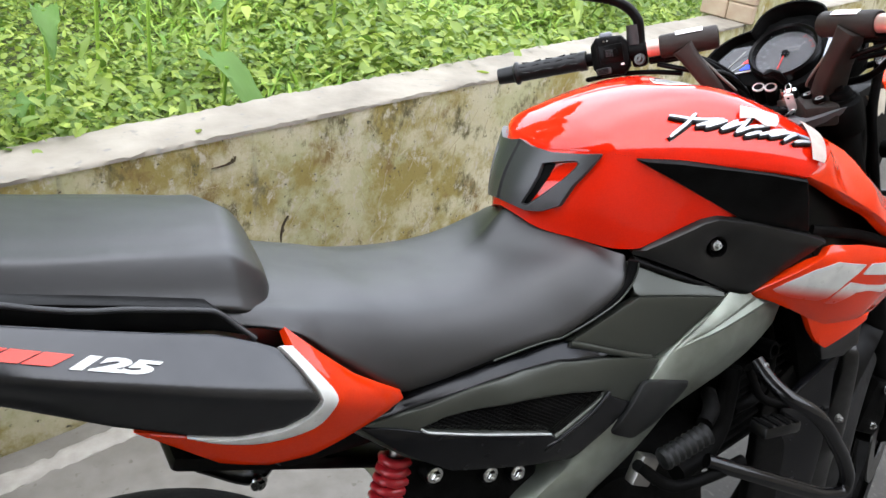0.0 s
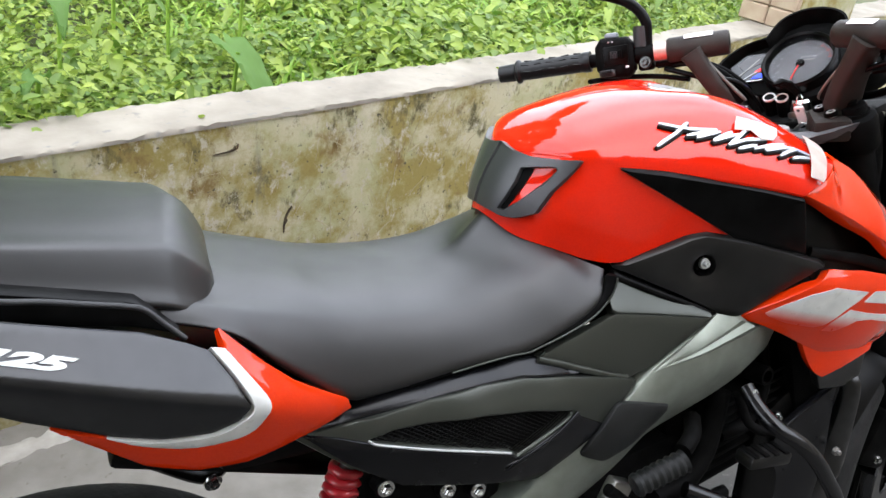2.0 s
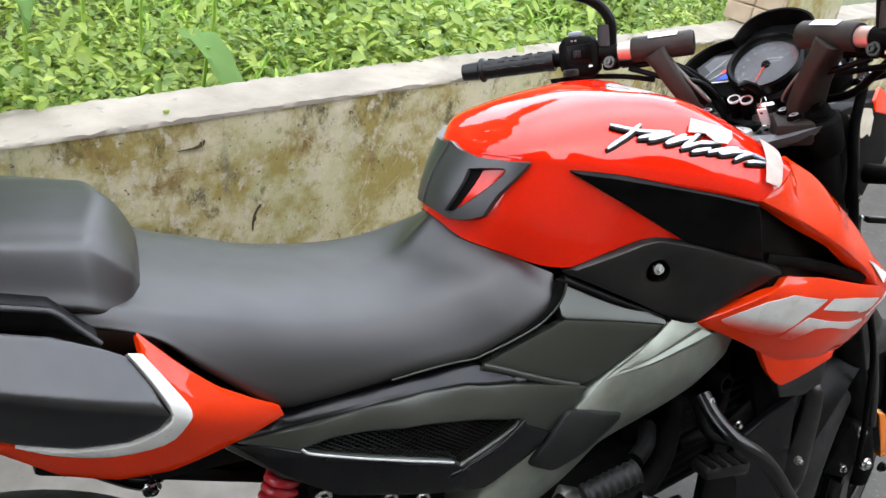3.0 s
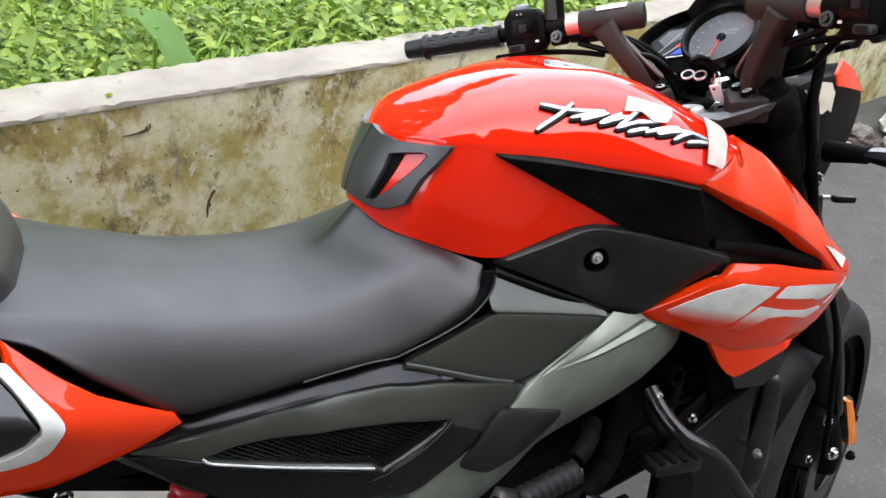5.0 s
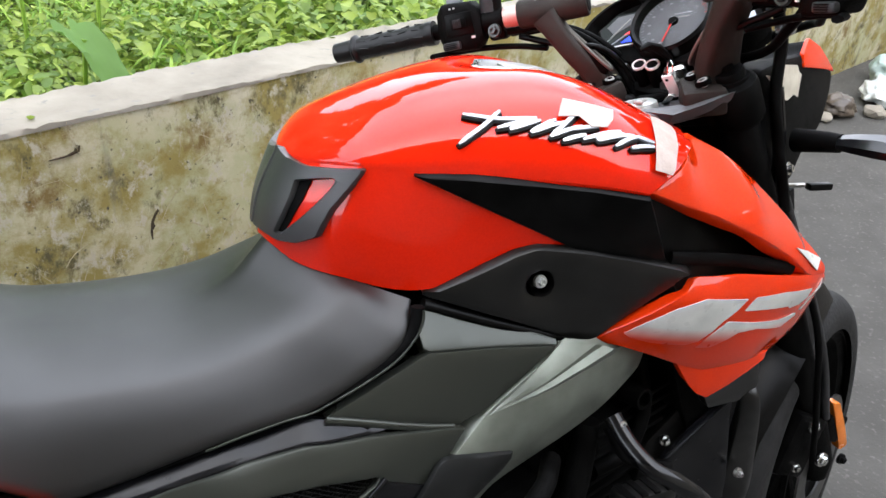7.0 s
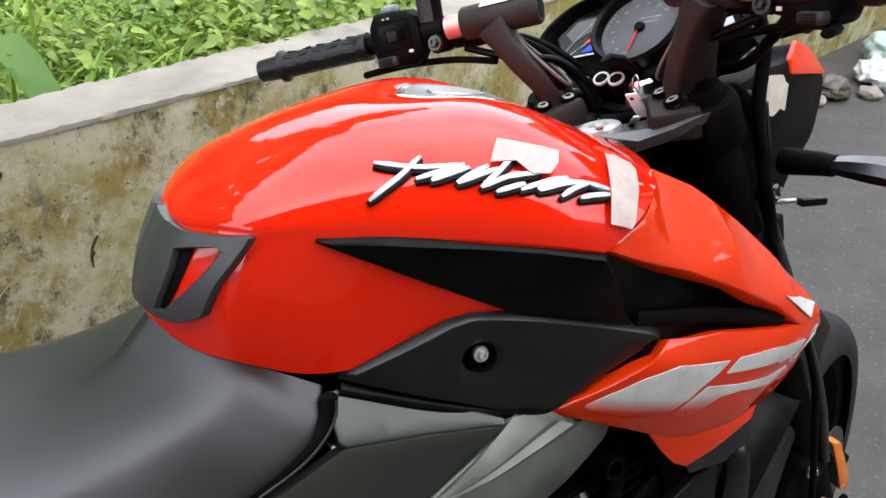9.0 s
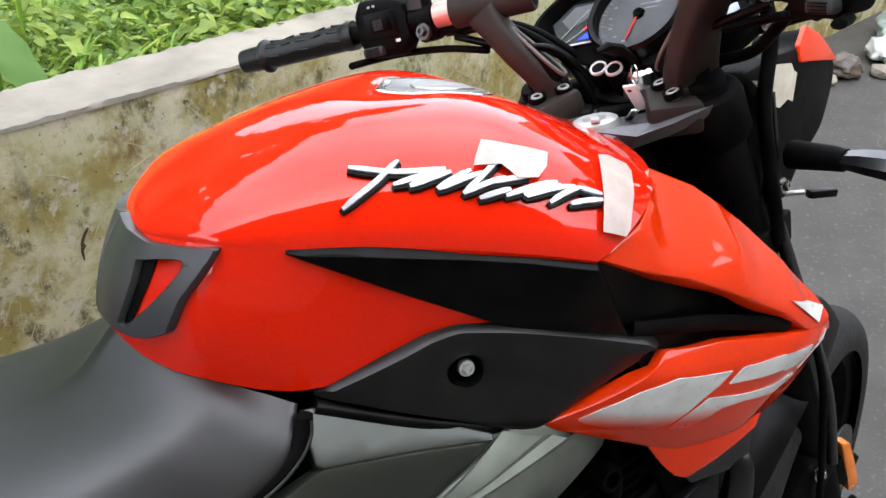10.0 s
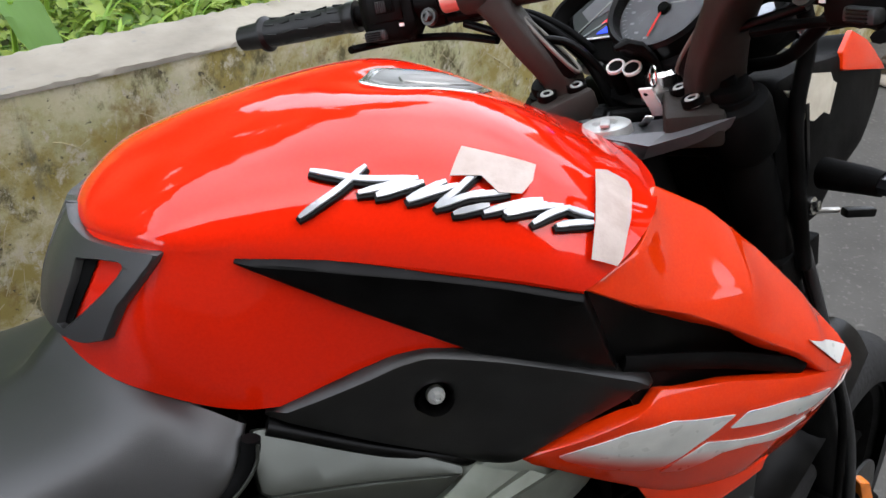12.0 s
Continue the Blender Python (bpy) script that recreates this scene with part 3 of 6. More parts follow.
def weed_mass():
    rnd = random.Random(7)
    V, F = [], []

    def leaf(at, way, up, length, width, droop):
        side = way.cross(up)
        if side.length < 1e-4:
            return
        side.normalize()
        nrm = side.cross(way).normalized()
        k = len(V)
        prof = leaf_points(width)
        for t, w in prof:
            c = at + way * (length * t) - UP * (droop * length * t * t)
            fold = nrm * (w * 0.35)
            V.extend([c - side * w + fold, c, c + side * w + fold])
        for i in range(len(prof) - 1):
            a = k + 3 * i
            F.append((a, a + 1, a + 4, a + 3))
            F.append((a + 1, a + 2, a + 5, a + 4))
    for _ in range(8200):
        x = rnd.uniform(-1.1, 3.6)
        y = 0.18 + 2.3 * rnd.random() ** 1.25
        clump = noise.noise(Vector((x * 1.6, y * 1.6, 3)))
        if clump < -0.42 and rnd.random() < 0.5:
            continue
        big = noise.noise(Vector((x * 0.9, y * 0.9, 9)))
        height = rnd.uniform(0.10, 0.25) * (1.0 + 1.0 * clump)
        base = WALL @ Vector((x, y, 0.41))
        n = rnd.randint(7, 12)
        size = rnd.uniform(0.019, 0.040) * (1.3 if big > 0.1 else 0.9)
        lean = Vector((rnd.gauss(0, 0.25), rnd.gauss(0, 0.25), 1)).normalized()
        for i in range(n):
            t = (i + 0.6) / n
            a = i * 2.4 + rnd.uniform(-0.5, 0.5)
            out = Vector((math.cos(a), math.sin(a), rnd.uniform(-0.5, 0.9))).normalized()
            at = base + lean * (height * (0.25 + 0.75 * t)) + out * (0.012 + 0.03 * (1 - t))
            leaf(at, out, UP + Vector((rnd.gauss(0, 0.5), rnd.gauss(0, 0.5), 0)), size * rnd.uniform(0.7, 1.5), size * rnd.uniform(0.24, 0.36), rnd.uniform(0, 0.5))
    # taller leafy stems standing out of the mat
    for _ in range(280):
        x, y = rnd.uniform(-0.9, 3.2), 0.22 + 1.9 * rnd.random()
        if noise.noise(Vector((x * 1.3, y * 1.3, 14))) < -0.05:
            continue
        base = WALL @ Vector((x, y, 0.42))
        height = rnd.uniform(0.18, 0.34)
        lean = Vector((rnd.gauss(0, 0.15), rnd.gauss(0, 0.15), 1)).normalized()
        for i in range(rnd.randint(9, 16)):
            a = i * 2.4 + rnd.uniform(-0.4, 0.4)
            t = rnd.uniform(0.35, 1.0)
            out = Vector((math.cos(a), math.sin(a), rnd.uniform(-0.5, 0.4))).normalized()
            size = rnd.uniform(0.05, 0.085)
            leaf(base + lean * (height * t), out, UP + out * rnd.uniform(-0.4, 0.4), size, size * rnd.uniform(0.16, 0.24), rnd.uniform(0.3, 0.9))
    me = bpy.data.meshes.new("weeds")
    me.from_pydata([v[:] for v in V], [], F)
    me.materials.append(M_WEED)
    for p in me.polygons:
        p.use_smooth = True
    tagged(new("weeds", me), "dense bright green leafy weeds behind the wall", "weeds", kind="stuff")
    V.clear()
    F.clear()
    for _ in range(7500):
        x = rnd.uniform(-1.1, 3.6)
        y = 0.2 + 2.3 * rnd.random() ** 1.2
        if noise.noise(Vector((x * 1.2, y * 1.2, 21))) < 0.02:
            continue
        base = WALL @ Vector((x, y, 0.43))
        a = rnd.uniform(0, 6.28)
        way = Vector((math.cos(a) * 0.7, math.sin(a) * 0.7, rnd.uniform(0.5, 1.4))).normalized()
        leaf(base + UP * rnd.uniform(0.02, 0.13), way, UP, rnd.uniform(0.09, 0.19), rnd.uniform(0.003, 0.007), rnd.uniform(0.2, 0.9))
    me = bpy.data.meshes.new("grass")
    me.from_pydata([v[:] for v in V], [], F)
    me.materials.append(M_GRASS)
    tagged(new("grass", me), "light green grass blades among the weeds", "grass", kind="stuff")


weed_mass()


def taro_plant(at, stem, leaf_len, way, droop=0.5, width=0.24):
    """One arrow-shaped leaf on a long stalk."""
    plant = tagged(new("taro_plant"), "young taro plant with a large arrow-shaped leaf on a stalk", "plant", "taro plants", "thing")
    plant.matrix_world = WALL @ pose(*at)
    way = Vector(way).normalized()
    tip = Vector((0.03, 0.0, stem))
    tube("stalk", [(0, 0, 0), (0.012, 0.004, stem * 0.5), tip], 0.0055, M_GRASS, plant, "pale green stalk", 6)
    side = way.cross(UP).normalized()
    bm = bmesh.new()
    rows = []
    for i in range(11):
        t = i / 10
        w = leaf_len * width * (math.sin(math.pi * min(1, (t * 0.86 + 0.14))) ** 0.8) * (1 - 0.25 * t)
        c = tip + way * (leaf_len * (t - 0.2)) - UP * (droop * leaf_len * max(0, t - 0.1) ** 2)
        row = []
        for k in range(-4, 5):
            f = k / 4
            wave = 0.012 * math.sin(t * 15 + f * 3) * abs(f)
            back = -way * (leaf_len * 0.18 * abs(f)) if t < 0.35 else Vector()
            row.append(bm.verts.new(c + side * (w * f) + UP * (abs(f) ** 1.5 * w * 0.35 + wave) + back))
        rows.append(row)
    for i in range(10):
        for k in range(8):
            bm.faces.new((rows[i][k], rows[i][k + 1], rows[i + 1][k + 1], rows[i + 1][k]))
    part("leaf", bm, M_TARO, plant, "large green leaf")
    return plant


for q in ((0.44, 0.62, 0.40, 0.50, 0.16, (0.3, -0.8, 0.2), 0.9), (0.60, 0.26, 0.42, 0.28, 0.20, (0.35, -0.9, -0.35), 0.9),
          (0.26, 0.50, 0.40, 0.42, 0.14, (-0.2, -0.7, 0.1), 0.9), (1.35, 0.80, 0.40, 0.40, 0.22, (0.9, -0.5, -0.2), 0.6),
          (0.74, 0.50, 0.40, 0.40, 0.14, (0.9, 0.1, 0.4), 0.3), (0.64, 0.74, 0.40, 0.52, 0.22, (0.7, -0.5, 0.1), 0.7),
          (0.14, 0.30, 0.40, 0.28, 0.11, (-0.5, -0.6, 0.2), 0.5)):
    taro_plant(q[:3], q[3], q[4], q[5], q[6])

# ---- the motorcycle: x ahead, y to its left, z up, upright in its own axes and leaning on its stand ----
bike = tagged(new("motorcycle"), "red and black motorcycle leaning on its stand beside the wall", "motorcycle", kind="thing")
bike.matrix_world = pose(1.084, 0.633, 0, -11, 0, 0)


def curve(xs, ys):
    """A smooth function through points."""
    n = len(xs)
    m = [(ys[min(i + 1, n - 1)] - ys[max(i - 1, 0)]) / (xs[min(i + 1, n - 1)] - xs[max(i - 1, 0)]) for i in range(n)]

    def f(x):
        x = min(max(x, xs[0]), xs[-1])
        i = 0
        while i < n - 2 and x > xs[i + 1]:
            i += 1
        h = xs[i + 1] - xs[i]
        t = (x - xs[i]) / h
        return ((2 * t ** 3 - 3 * t * t + 1) * ys[i] + (t ** 3 - 2 * t * t + t) * h * m[i] + (3 * t * t - 2 * t ** 3) * ys[i + 1] + (t ** 3 - t * t) * h * m[i + 1])
    return f


TANK_X = [-0.470, -0.464, -0.449, -0.421, -0.378, -0.30, -0.22, -0.171, -0.10, -0.03, 0.03]
tank_w = curve(TANK_X, [0.0, 0.034, 0.066, 0.104, 0.122, 0.153, 0.194, 0.217, 0.232, 0.24, 0.24])
tank_c = curve(TANK_X, [0.970, 0.971, 0.973, 0.974, 0.968, 0.958, 0.946, 0.935, 0.912, 0.885, 0.86])
tank_t = curve([-0.470, -0.464, -0.452, -0.436, -0.41, -0.37, -0.31, -0.25, -0.2, -0.15, -0.1, -0.05, 0.0, 0.03],
               [0.970, 0.979, 0.989, 0.999, 1.011, 1.024, 1.036, 1.042, 1.040, 1.025, 1.000, 0.973, 0.952, 0.94])
tank_f = curve([0, 25, 48, 65, 90], [-0.171, -0.12, -0.069, -0.035, -0.005])


def tank_point(x, th):
    """The tank's upper surface: th runs from 0 at the right crease over 90 on top to 180 at the left."""
    a = radians(th)
    y = -tank_w(x) * math.cos(a)
    dip = 0.012 * math.exp(-((x + 0.20) / 0.06) ** 2) * math.exp(-(y / 0.042) ** 2)      # the hollow round the filler cap
    return Vector((x, y, tank_c(x) + (tank_t(x) - tank_c(x)) * math.sin(a) ** 0.95 - dip))


def tank_top(vs):
    """Lays (x, y) outlines on the tank's upper surface."""
    P, N = [], []

    def at(x, y):
        w = max(tank_w(x), 1e-4)
        return tank_point(x, math.degrees(math.acos(min(1, max(-1, -y / w)))))
    for v in vs:
        p = at(v[0], v[1])
        n = (at(v[0] + 2e-3, v[1]) - p).cross(at(v[0], v[1] + 2e-3) - p).normalized()
        P.append(p)
        N.append(n if n.z > 0 else -n)
    return P, N


def tank_shell():
    rows = []
    for i in range(61):
        th = 180 * i / 60
        xf = tank_f(th if th <= 90 else 180 - th)
        rows.append([tank_point(-0.470 + (xf + 0.470) * (k / 44) ** 1.5, th) for k in range(45)])
    return loft("fuel_tank", rows, M_RED, bike, "glossy red fuel tank", angle=60)


tank = tank_shell()

# lower flank of the tank, from the crease down to the seat
CREASE = catmull([(-0.470, 0, 0.970), (-0.465, 0.033, 0.971), (-0.449, 0.066, 0.973), (-0.421, 0.104, 0.974), (-0.378, 0.122, 0.968), (-0.30, 0.153, 0.958),
                  (-0.22, 0.194, 0.946), (-0.171, 0.217, 0.935)], 8)
FOOT = catmull([(-0.503, 0, 0.892), (-0.497, 0.027, 0.886), (-0.480, 0.056, 0.872), (-0.449, 0.090, 0.863), (-0.385, 0.119, 0.844), (-0.30, 0.14, 0.850),
                (-0.207, 0.160, 0.860), (-0.15, 0.17, 0.845)], 8)


def flank_point(s, v, side=-1):
    n = len(CREASE) - 1
    s = min(max(s, 0), 1) * n
    i = min(int(s), n - 1)
    a, b = CREASE[i].lerp(CREASE[i + 1], s - i), FOOT[i].lerp(FOOT[i + 1], s - i)
    p = a.lerp(b, v)
    k = min(1, max(0, (p.x + 0.48) / 0.08))
    k = k * k * (3 - 2 * k)
    out = Vector((p.x + 0.33, p.y, 0)).normalized().lerp(Vector((-0.25, 1, 0)).normalized(), k).normalized()
    k = min(1, max(0, (p.x + 0.42) / 0.10))
    p = p + out * (0.006 * (1 - k * k * (3 - 2 * k)) * math.sin(math.pi * min(1, max(0, v))))
    return Vector((p.x, p.y * -side * -1 if side > 0 else -p.y, p.z))


def flank(side):
    def place(vs):
        P, N = [], []
        for q in vs:
            p = flank_point(q[0], q[1], side)
            e = 0.004
            n = (flank_point(q[0] + e, q[1], side) - flank_point(q[0] - e, q[1], side)).cross(flank_point(q[0], q[1] + e, side) - flank_point(q[0], q[1] - e, side))
            n.normalize()
            ref = Vector((p.x + 0.3, p.y * 1.5, 0))
            P.append(p)
            N.append(n if n.dot(ref) > 0 else -n)
        return P, N
    return place


for side in (-1, 1):
    rows = [[flank_point(k / 50, v / 12, side) for k in range(51)] for v in range(13)]
    rows.append([p + Vector((0.010 if p.x < -0.4 else 0.0, -0.012 * math.copysign(1, p.y) if abs(p.y) > 0.012 else 0.0, -0.001)) for p in rows[-1]])
    loft("tank_flank", rows, M_RED, bike, "glossy red lower flank of the tank")
    # dark moulded pad round the tank's rear corner, with a slanted slot
    pad = [(0.0, -0.10), (0.06, -0.05), (0.12, -0.015), (0.23, 0.035), (0.356, 0.025), (0.436, 0.0), (0.433, 0.04), (0.413, 0.16), (0.375, 0.385), (0.354, 0.65), (0.288, 0.765), (0.2, 0.855), (0.11, 0.875), (0.0, 0.89)]
    slot = [(0.219, 0.195), (0.285, 0.15), (0.35, 0.12), (0.354, 0.15), (0.344, 0.215), (0.319, 0.335), (0.269, 0.53), (0.205, 0.75), (0.183, 0.775), (0.206, 0.585), (0.222, 0.36)]
    pad_part = sheet("tank_pad", flank(side), rounded(pad, 0.02), M_TANKPAD, bike, "dark grey rubber tank pad with a slot", [rounded(slot, 0.008)], 0.007, 0.010, 0.010, 0.022)
    # black strip laid on the flank as the shade of the slot's wall
    sheet("slot_shade", flank(side), [(0.205, 0.175), (0.268, 0.140), (0.256, 0.36), (0.236, 0.56), (0.208, 0.78), (0.170, 0.80), (0.190, 0.585), (0.206, 0.36)], M_DARKGAP, pad_part, "black strip painted as shade inside the slot", lift=0.0016, thick=0.001, edge=0, step=0.022)

# ---- side panels ----
INSERT = Skin([(-0.378, 0.123, 0.967), (-0.207, 0.166, 0.866), (-0.171, 0.217, 0.934), (-0.12, 0.195, 0.845), (-0.26, 0.174, 0.952), (-0.30, 0.148, 0.925), (-0.19, 0.190, 0.900)])
both("tank_insert", INSERT, rounded([(-0.38, 0.966), (-0.327, 0.960), (-0.265, 0.950), (-0.215, 0.942), (-0.170, 0.932), (-0.122, 0.846), (-0.16, 0.856), (-0.207, 0.864)], 0.002),
     M_BLACK, bike, "matt black triangular tank insert", lift=0.006, thick=0.012, edge=0.003)
COWL_LOW = catmull([(-0.171, 0.217, 0.935), (-0.083, 0.224, 0.898), (-0.02, 0.226, 0.861), (0.041, 0.222, 0.823), (0.08, 0.216, 0.791), (0.122, 0.204, 0.770)], 6)
COWL_TOP = catmull([(-0.069, 0.158, 0.966), (-0.02, 0.163, 0.942), (0.03, 0.168, 0.901), (0.08, 0.178, 0.850), (0.115, 0.186, 0.812), (0.138, 0.192, 0.785)], 6)


def cowl_grid():
    """The cowl carries the tank's curve on from the seam and flattens towards its tip."""
    out = []
    for i in range(0, 31, 10):
        f = i / 30
        for u in (0.0, 0.5, 1.0):
            th = 48 * u
            q = tank_point(tank_f(th), th)
            seam = Vector((q.x, -q.y, q.z))
            bulge = seam - COWL_LOW[0].lerp(COWL_TOP[0], u)
            p = COWL_LOW[i].lerp(COWL_TOP[i], u) + bulge * (1 - f) ** 1.6 + Vector((0, 0.006, 0.003)) * (4 * u * (1 - u)) * f
            out.append((p.x, p.y, p.z))
    return out


FRONT = Skin(cowl_grid(), 1e-6)
both("front_cowl", FRONT, rounded([(-0.1695, 0.9355), (-0.145, 0.948), (-0.118, 0.958), (-0.092, 0.964), (-0.066, 0.968), (-0.02, 0.943), (0.03, 0.901), (0.08, 0.85), (0.118, 0.808), (0.133, 0.785), (0.128, 0.774), (0.10, 0.782), (0.08, 0.791), (0.041, 0.823),
                              (-0.02, 0.861), (-0.083, 0.896), (-0.135, 0.919)], 0.003), M_ORANGE, bike, "glossy orange-red front cowl", lift=0.0005, thick=0.018, edge=0.0025, step=0.009)
SCOOP = Skin([(-0.171, 0.205, 0.935), (-0.12, 0.19, 0.845), (-0.094, 0.198, 0.827), (0.0, 0.180, 0.84), (0.08, 0.19, 0.791), (-0.05, 0.185, 0.87)])
both("air_scoop", SCOOP, [(-0.170, 0.932), (-0.10, 0.908), (-0.02, 0.868), (0.041, 0.829), (0.112, 0.781), (0.095, 0.770), (0.0, 0.785), (-0.080, 0.800), (-0.105, 0.806), (-0.124, 0.842)], M_BLACK, bike, "black air scoop", thick=0.004, edge=0)
tube("scoop_blade", [(-0.118, -0.197, 0.848), (-0.03, -0.204, 0.829), (0.06, -0.211, 0.800)], 0.004, M_MATT, bike, "thin black blade across the scoop", flat=2.0)
COVER = Skin([(-0.376, 0.122, 0.838), (-0.30, 0.150, 0.872), (-0.262, 0.158, 0.880), (-0.207, 0.174, 0.871), (-0.15, 0.192, 0.856), (-0.094, 0.206, 0.827), (-0.189, 0.160, 0.751), (-0.29, 0.146, 0.80), (-0.25, 0.152, 0.838), (-0.17, 0.176, 0.80)])
cover = both("side_cover", COVER, rounded([(-0.378, 0.838), (-0.32, 0.862), (-0.285, 0.876), (-0.262, 0.880), (-0.207, 0.869), (-0.15, 0.853), (-0.105, 0.838), (-0.092, 0.829), (-0.13, 0.802), (-0.186, 0.754), (-0.205, 0.752), (-0.29, 0.797)], 0.006),
             M_COVER, bike, "satin black side cover below the tank", lift=0.006, thick=0.014, edge=0.009, holes=[[Vector((-0.2555 + 0.0125 * math.cos(k * 0.3142), 0.8355 + 0.0125 * math.sin(k * 0.3142))) for k in range(20)]])
lathe("bolt_cup", [(0, -0.016), (0.0085, -0.015), (0.0115, -0.006), (0.0135, 0.0015)], toward((-0.2555, -0.1585, 0.8355), (-0.25, -1, 0.15)), M_BLACK, cover, "sunk cup round the bolt")
bolt(cover, (-0.2545, -0.1555, 0.8370), (-0.1, -1, 0.2), 0.0046, M_ALLOY)
tube("under_rail", [(-0.375, -0.122, 0.828), (-0.29, -0.142, 0.79), (-0.2, -0.15, 0.75)], 0.008, M_BLACK, bike, "black rail below the side cover", flat=0.8)

SHROUD = Skin([(-0.189, 0.160, 0.751), (-0.094, 0.214, 0.827), (-0.09, 0.226, 0.806), (0.08, 0.217, 0.791), (0.133, 0.20, 0.775), (-0.026, 0.226, 0.787), (0.06, 0.220, 0.765), (0.145, 0.190, 0.745),
               (0.112, 0.188, 0.706), (0.076, 0.188, 0.687), (-0.10, 0.186, 0.712), (-0.06, 0.198, 0.710), (0.03, 0.204, 0.700), (-0.12, 0.205, 0.765), (-0.04, 0.216, 0.745)], 0, (0.787, -0.226, 0.30))
LIP = [(0.114, 0.687), (0.0823, 0.671), (0.04, 0.677), (0.0033, 0.6815), (-0.0452, 0.684), (-0.0853, 0.7033)]
shroud = both("radiator_shroud", SHROUD, rounded([(-0.19, 0.751), (-0.13, 0.801), (-0.093, 0.828), (-0.03, 0.818), (0.05, 0.797), (0.10, 0.786), (0.133, 0.784), (0.150, 0.762), (0.147, 0.736), (0.135, 0.706)] + LIP + [(-0.122, 0.7237), (-0.156, 0.7398)], 0.004), M_ORANGE, bike, "glossy orange-red radiator shroud", thick=0.014, edge=0.0025)
CHIN_LOW = [(-0.0616, 0.670, -0.0853), (-0.0453, 0.650, -0.0652), (-0.0293, 0.640, -0.0452), (0.0133, 0.657, 0.0033), (0.0603, 0.668, 0.04), (0.095, 0.679, 0.0823)]


def lip_half(x):
    z = float(np.interp(x, [p[0] for p in LIP[::-1]], [p[1] for p in LIP[::-1]]))
    return float(SHROUD.half([(x, z)])[0])


CHIN = Skin([(x, float(SHROUD.half([(x, z)])[0]) - 0.0005, z) for x, z in LIP] + [(x, lip_half(u) - 0.002, z) for x, z, u in CHIN_LOW])
both("shroud_chin", CHIN, rounded([(x, z + 0.0035) for x, z in LIP] + [(x, z) for x, z, _ in CHIN_LOW], 0.002), M_ORANGE, bike, "orange-red lower lip of the shroud", lift=0.0004, thick=0.012, edge=0.001)
RADSIDE = Skin([(-0.03, 0.176, 0.635), (0.085, 0.180, 0.66), (0.08, 0.170, 0.60), (0.0, 0.166, 0.60)])
radiator_cover = both("radiator_side", RADSIDE, rounded([(-0.030, 0.645), (0.03, 0.668), (0.066, 0.672), (0.080, 0.612), (0.0525, 0.596), (0.0007, 0.602)], 0.004), M_COVER, bike, "dark grey panel below the shroud", thick=0.012)
RADPOST = Skin([(0.058, 0.150, 0.60), (0.080, 0.172, 0.60), (0.104, 0.156, 0.61), (0.066, 0.140, 0.42), (0.092, 0.164, 0.42), (0.124, 0.146, 0.42), (0.066, 0.12, 0.26), (0.094, 0.138, 0.26), (0.128, 0.13, 0.26)])
both("radiator_post", RADPOST, rounded([(0.062, 0.604), (0.086, 0.614), (0.108, 0.50), (0.120, 0.42), (0.124, 0.27), (0.068, 0.27), (0.066, 0.45)], 0.006), M_COVER, bike, "dark upright of the radiator cover", thick=0.012, edge=0.006)
RADWEB = Skin([(0.052, 0.158, 0.597), (-0.044, 0.142, 0.517), (-0.025, 0.136, 0.48), (0.056, 0.150, 0.45), (0.0, 0.13, 0.30), (0.056, 0.135, 0.28)])
both("radiator_web", RADWEB, rounded([(0.054, 0.598), (0.0, 0.556), (-0.044, 0.517), (-0.036, 0.48), (-0.02, 0.30), (0.070, 0.28), (0.069, 0.45)], 0.005), M_GLOSS, bike, "black web of the radiator cover", thick=0.010, edge=0.004)
bolt(radiator_cover, (0.072, -0.168, 0.475), r=0.0045, mt=M_STEEL)
for q, mt in (([(-0.161, 0.763), (-0.146, 0.777), (-0.12, 0.795), (-0.089, 0.805), (-0.025, 0.789), (-0.038, 0.777), (-0.054, 0.767), (-0.065, 0.754), (-0.077, 0.742), (-0.091, 0.739), (-0.131, 0.748), (-0.154, 0.757)], M_FADE),
              ([(-0.012, 0.788), (0.033, 0.782), (0.094, 0.769), (0.092, 0.756), (0.080, 0.750), (0.058, 0.752), (0.055, 0.756), (-0.025, 0.773)], M_WHITE),
              ([(-0.076, 0.732), (-0.061, 0.752), (-0.046, 0.764), (-0.004, 0.751), (0.049, 0.738), (0.085, 0.734), (0.088, 0.729), (0.060, 0.722), (0.007, 0.739), (-0.023, 0.742), (-0.035, 0.736), (-0.056, 0.728)], M_FADE),
              ([(0.131, 0.768), (0.125, 0.757), (0.10, 0.735), (0.092, 0.735), (0.112, 0.756)], M_WHITE)):
    sheet("decal", on_side(SHROUD, -1), rounded(q, 0.0015), mt, shroud, "white graphic", lift=0.0012, thick=0.0009, edge=0, step=0.008)
sheet("decal", on_side(FRONT, -1), rounded([(0.054, 0.829), (0.085, 0.815), (0.121, 0.795), (0.104, 0.787)], 0.002), M_WHITE, shroud, "white graphic", lift=0.0025, thick=0.0009, edge=0, step=0.008)

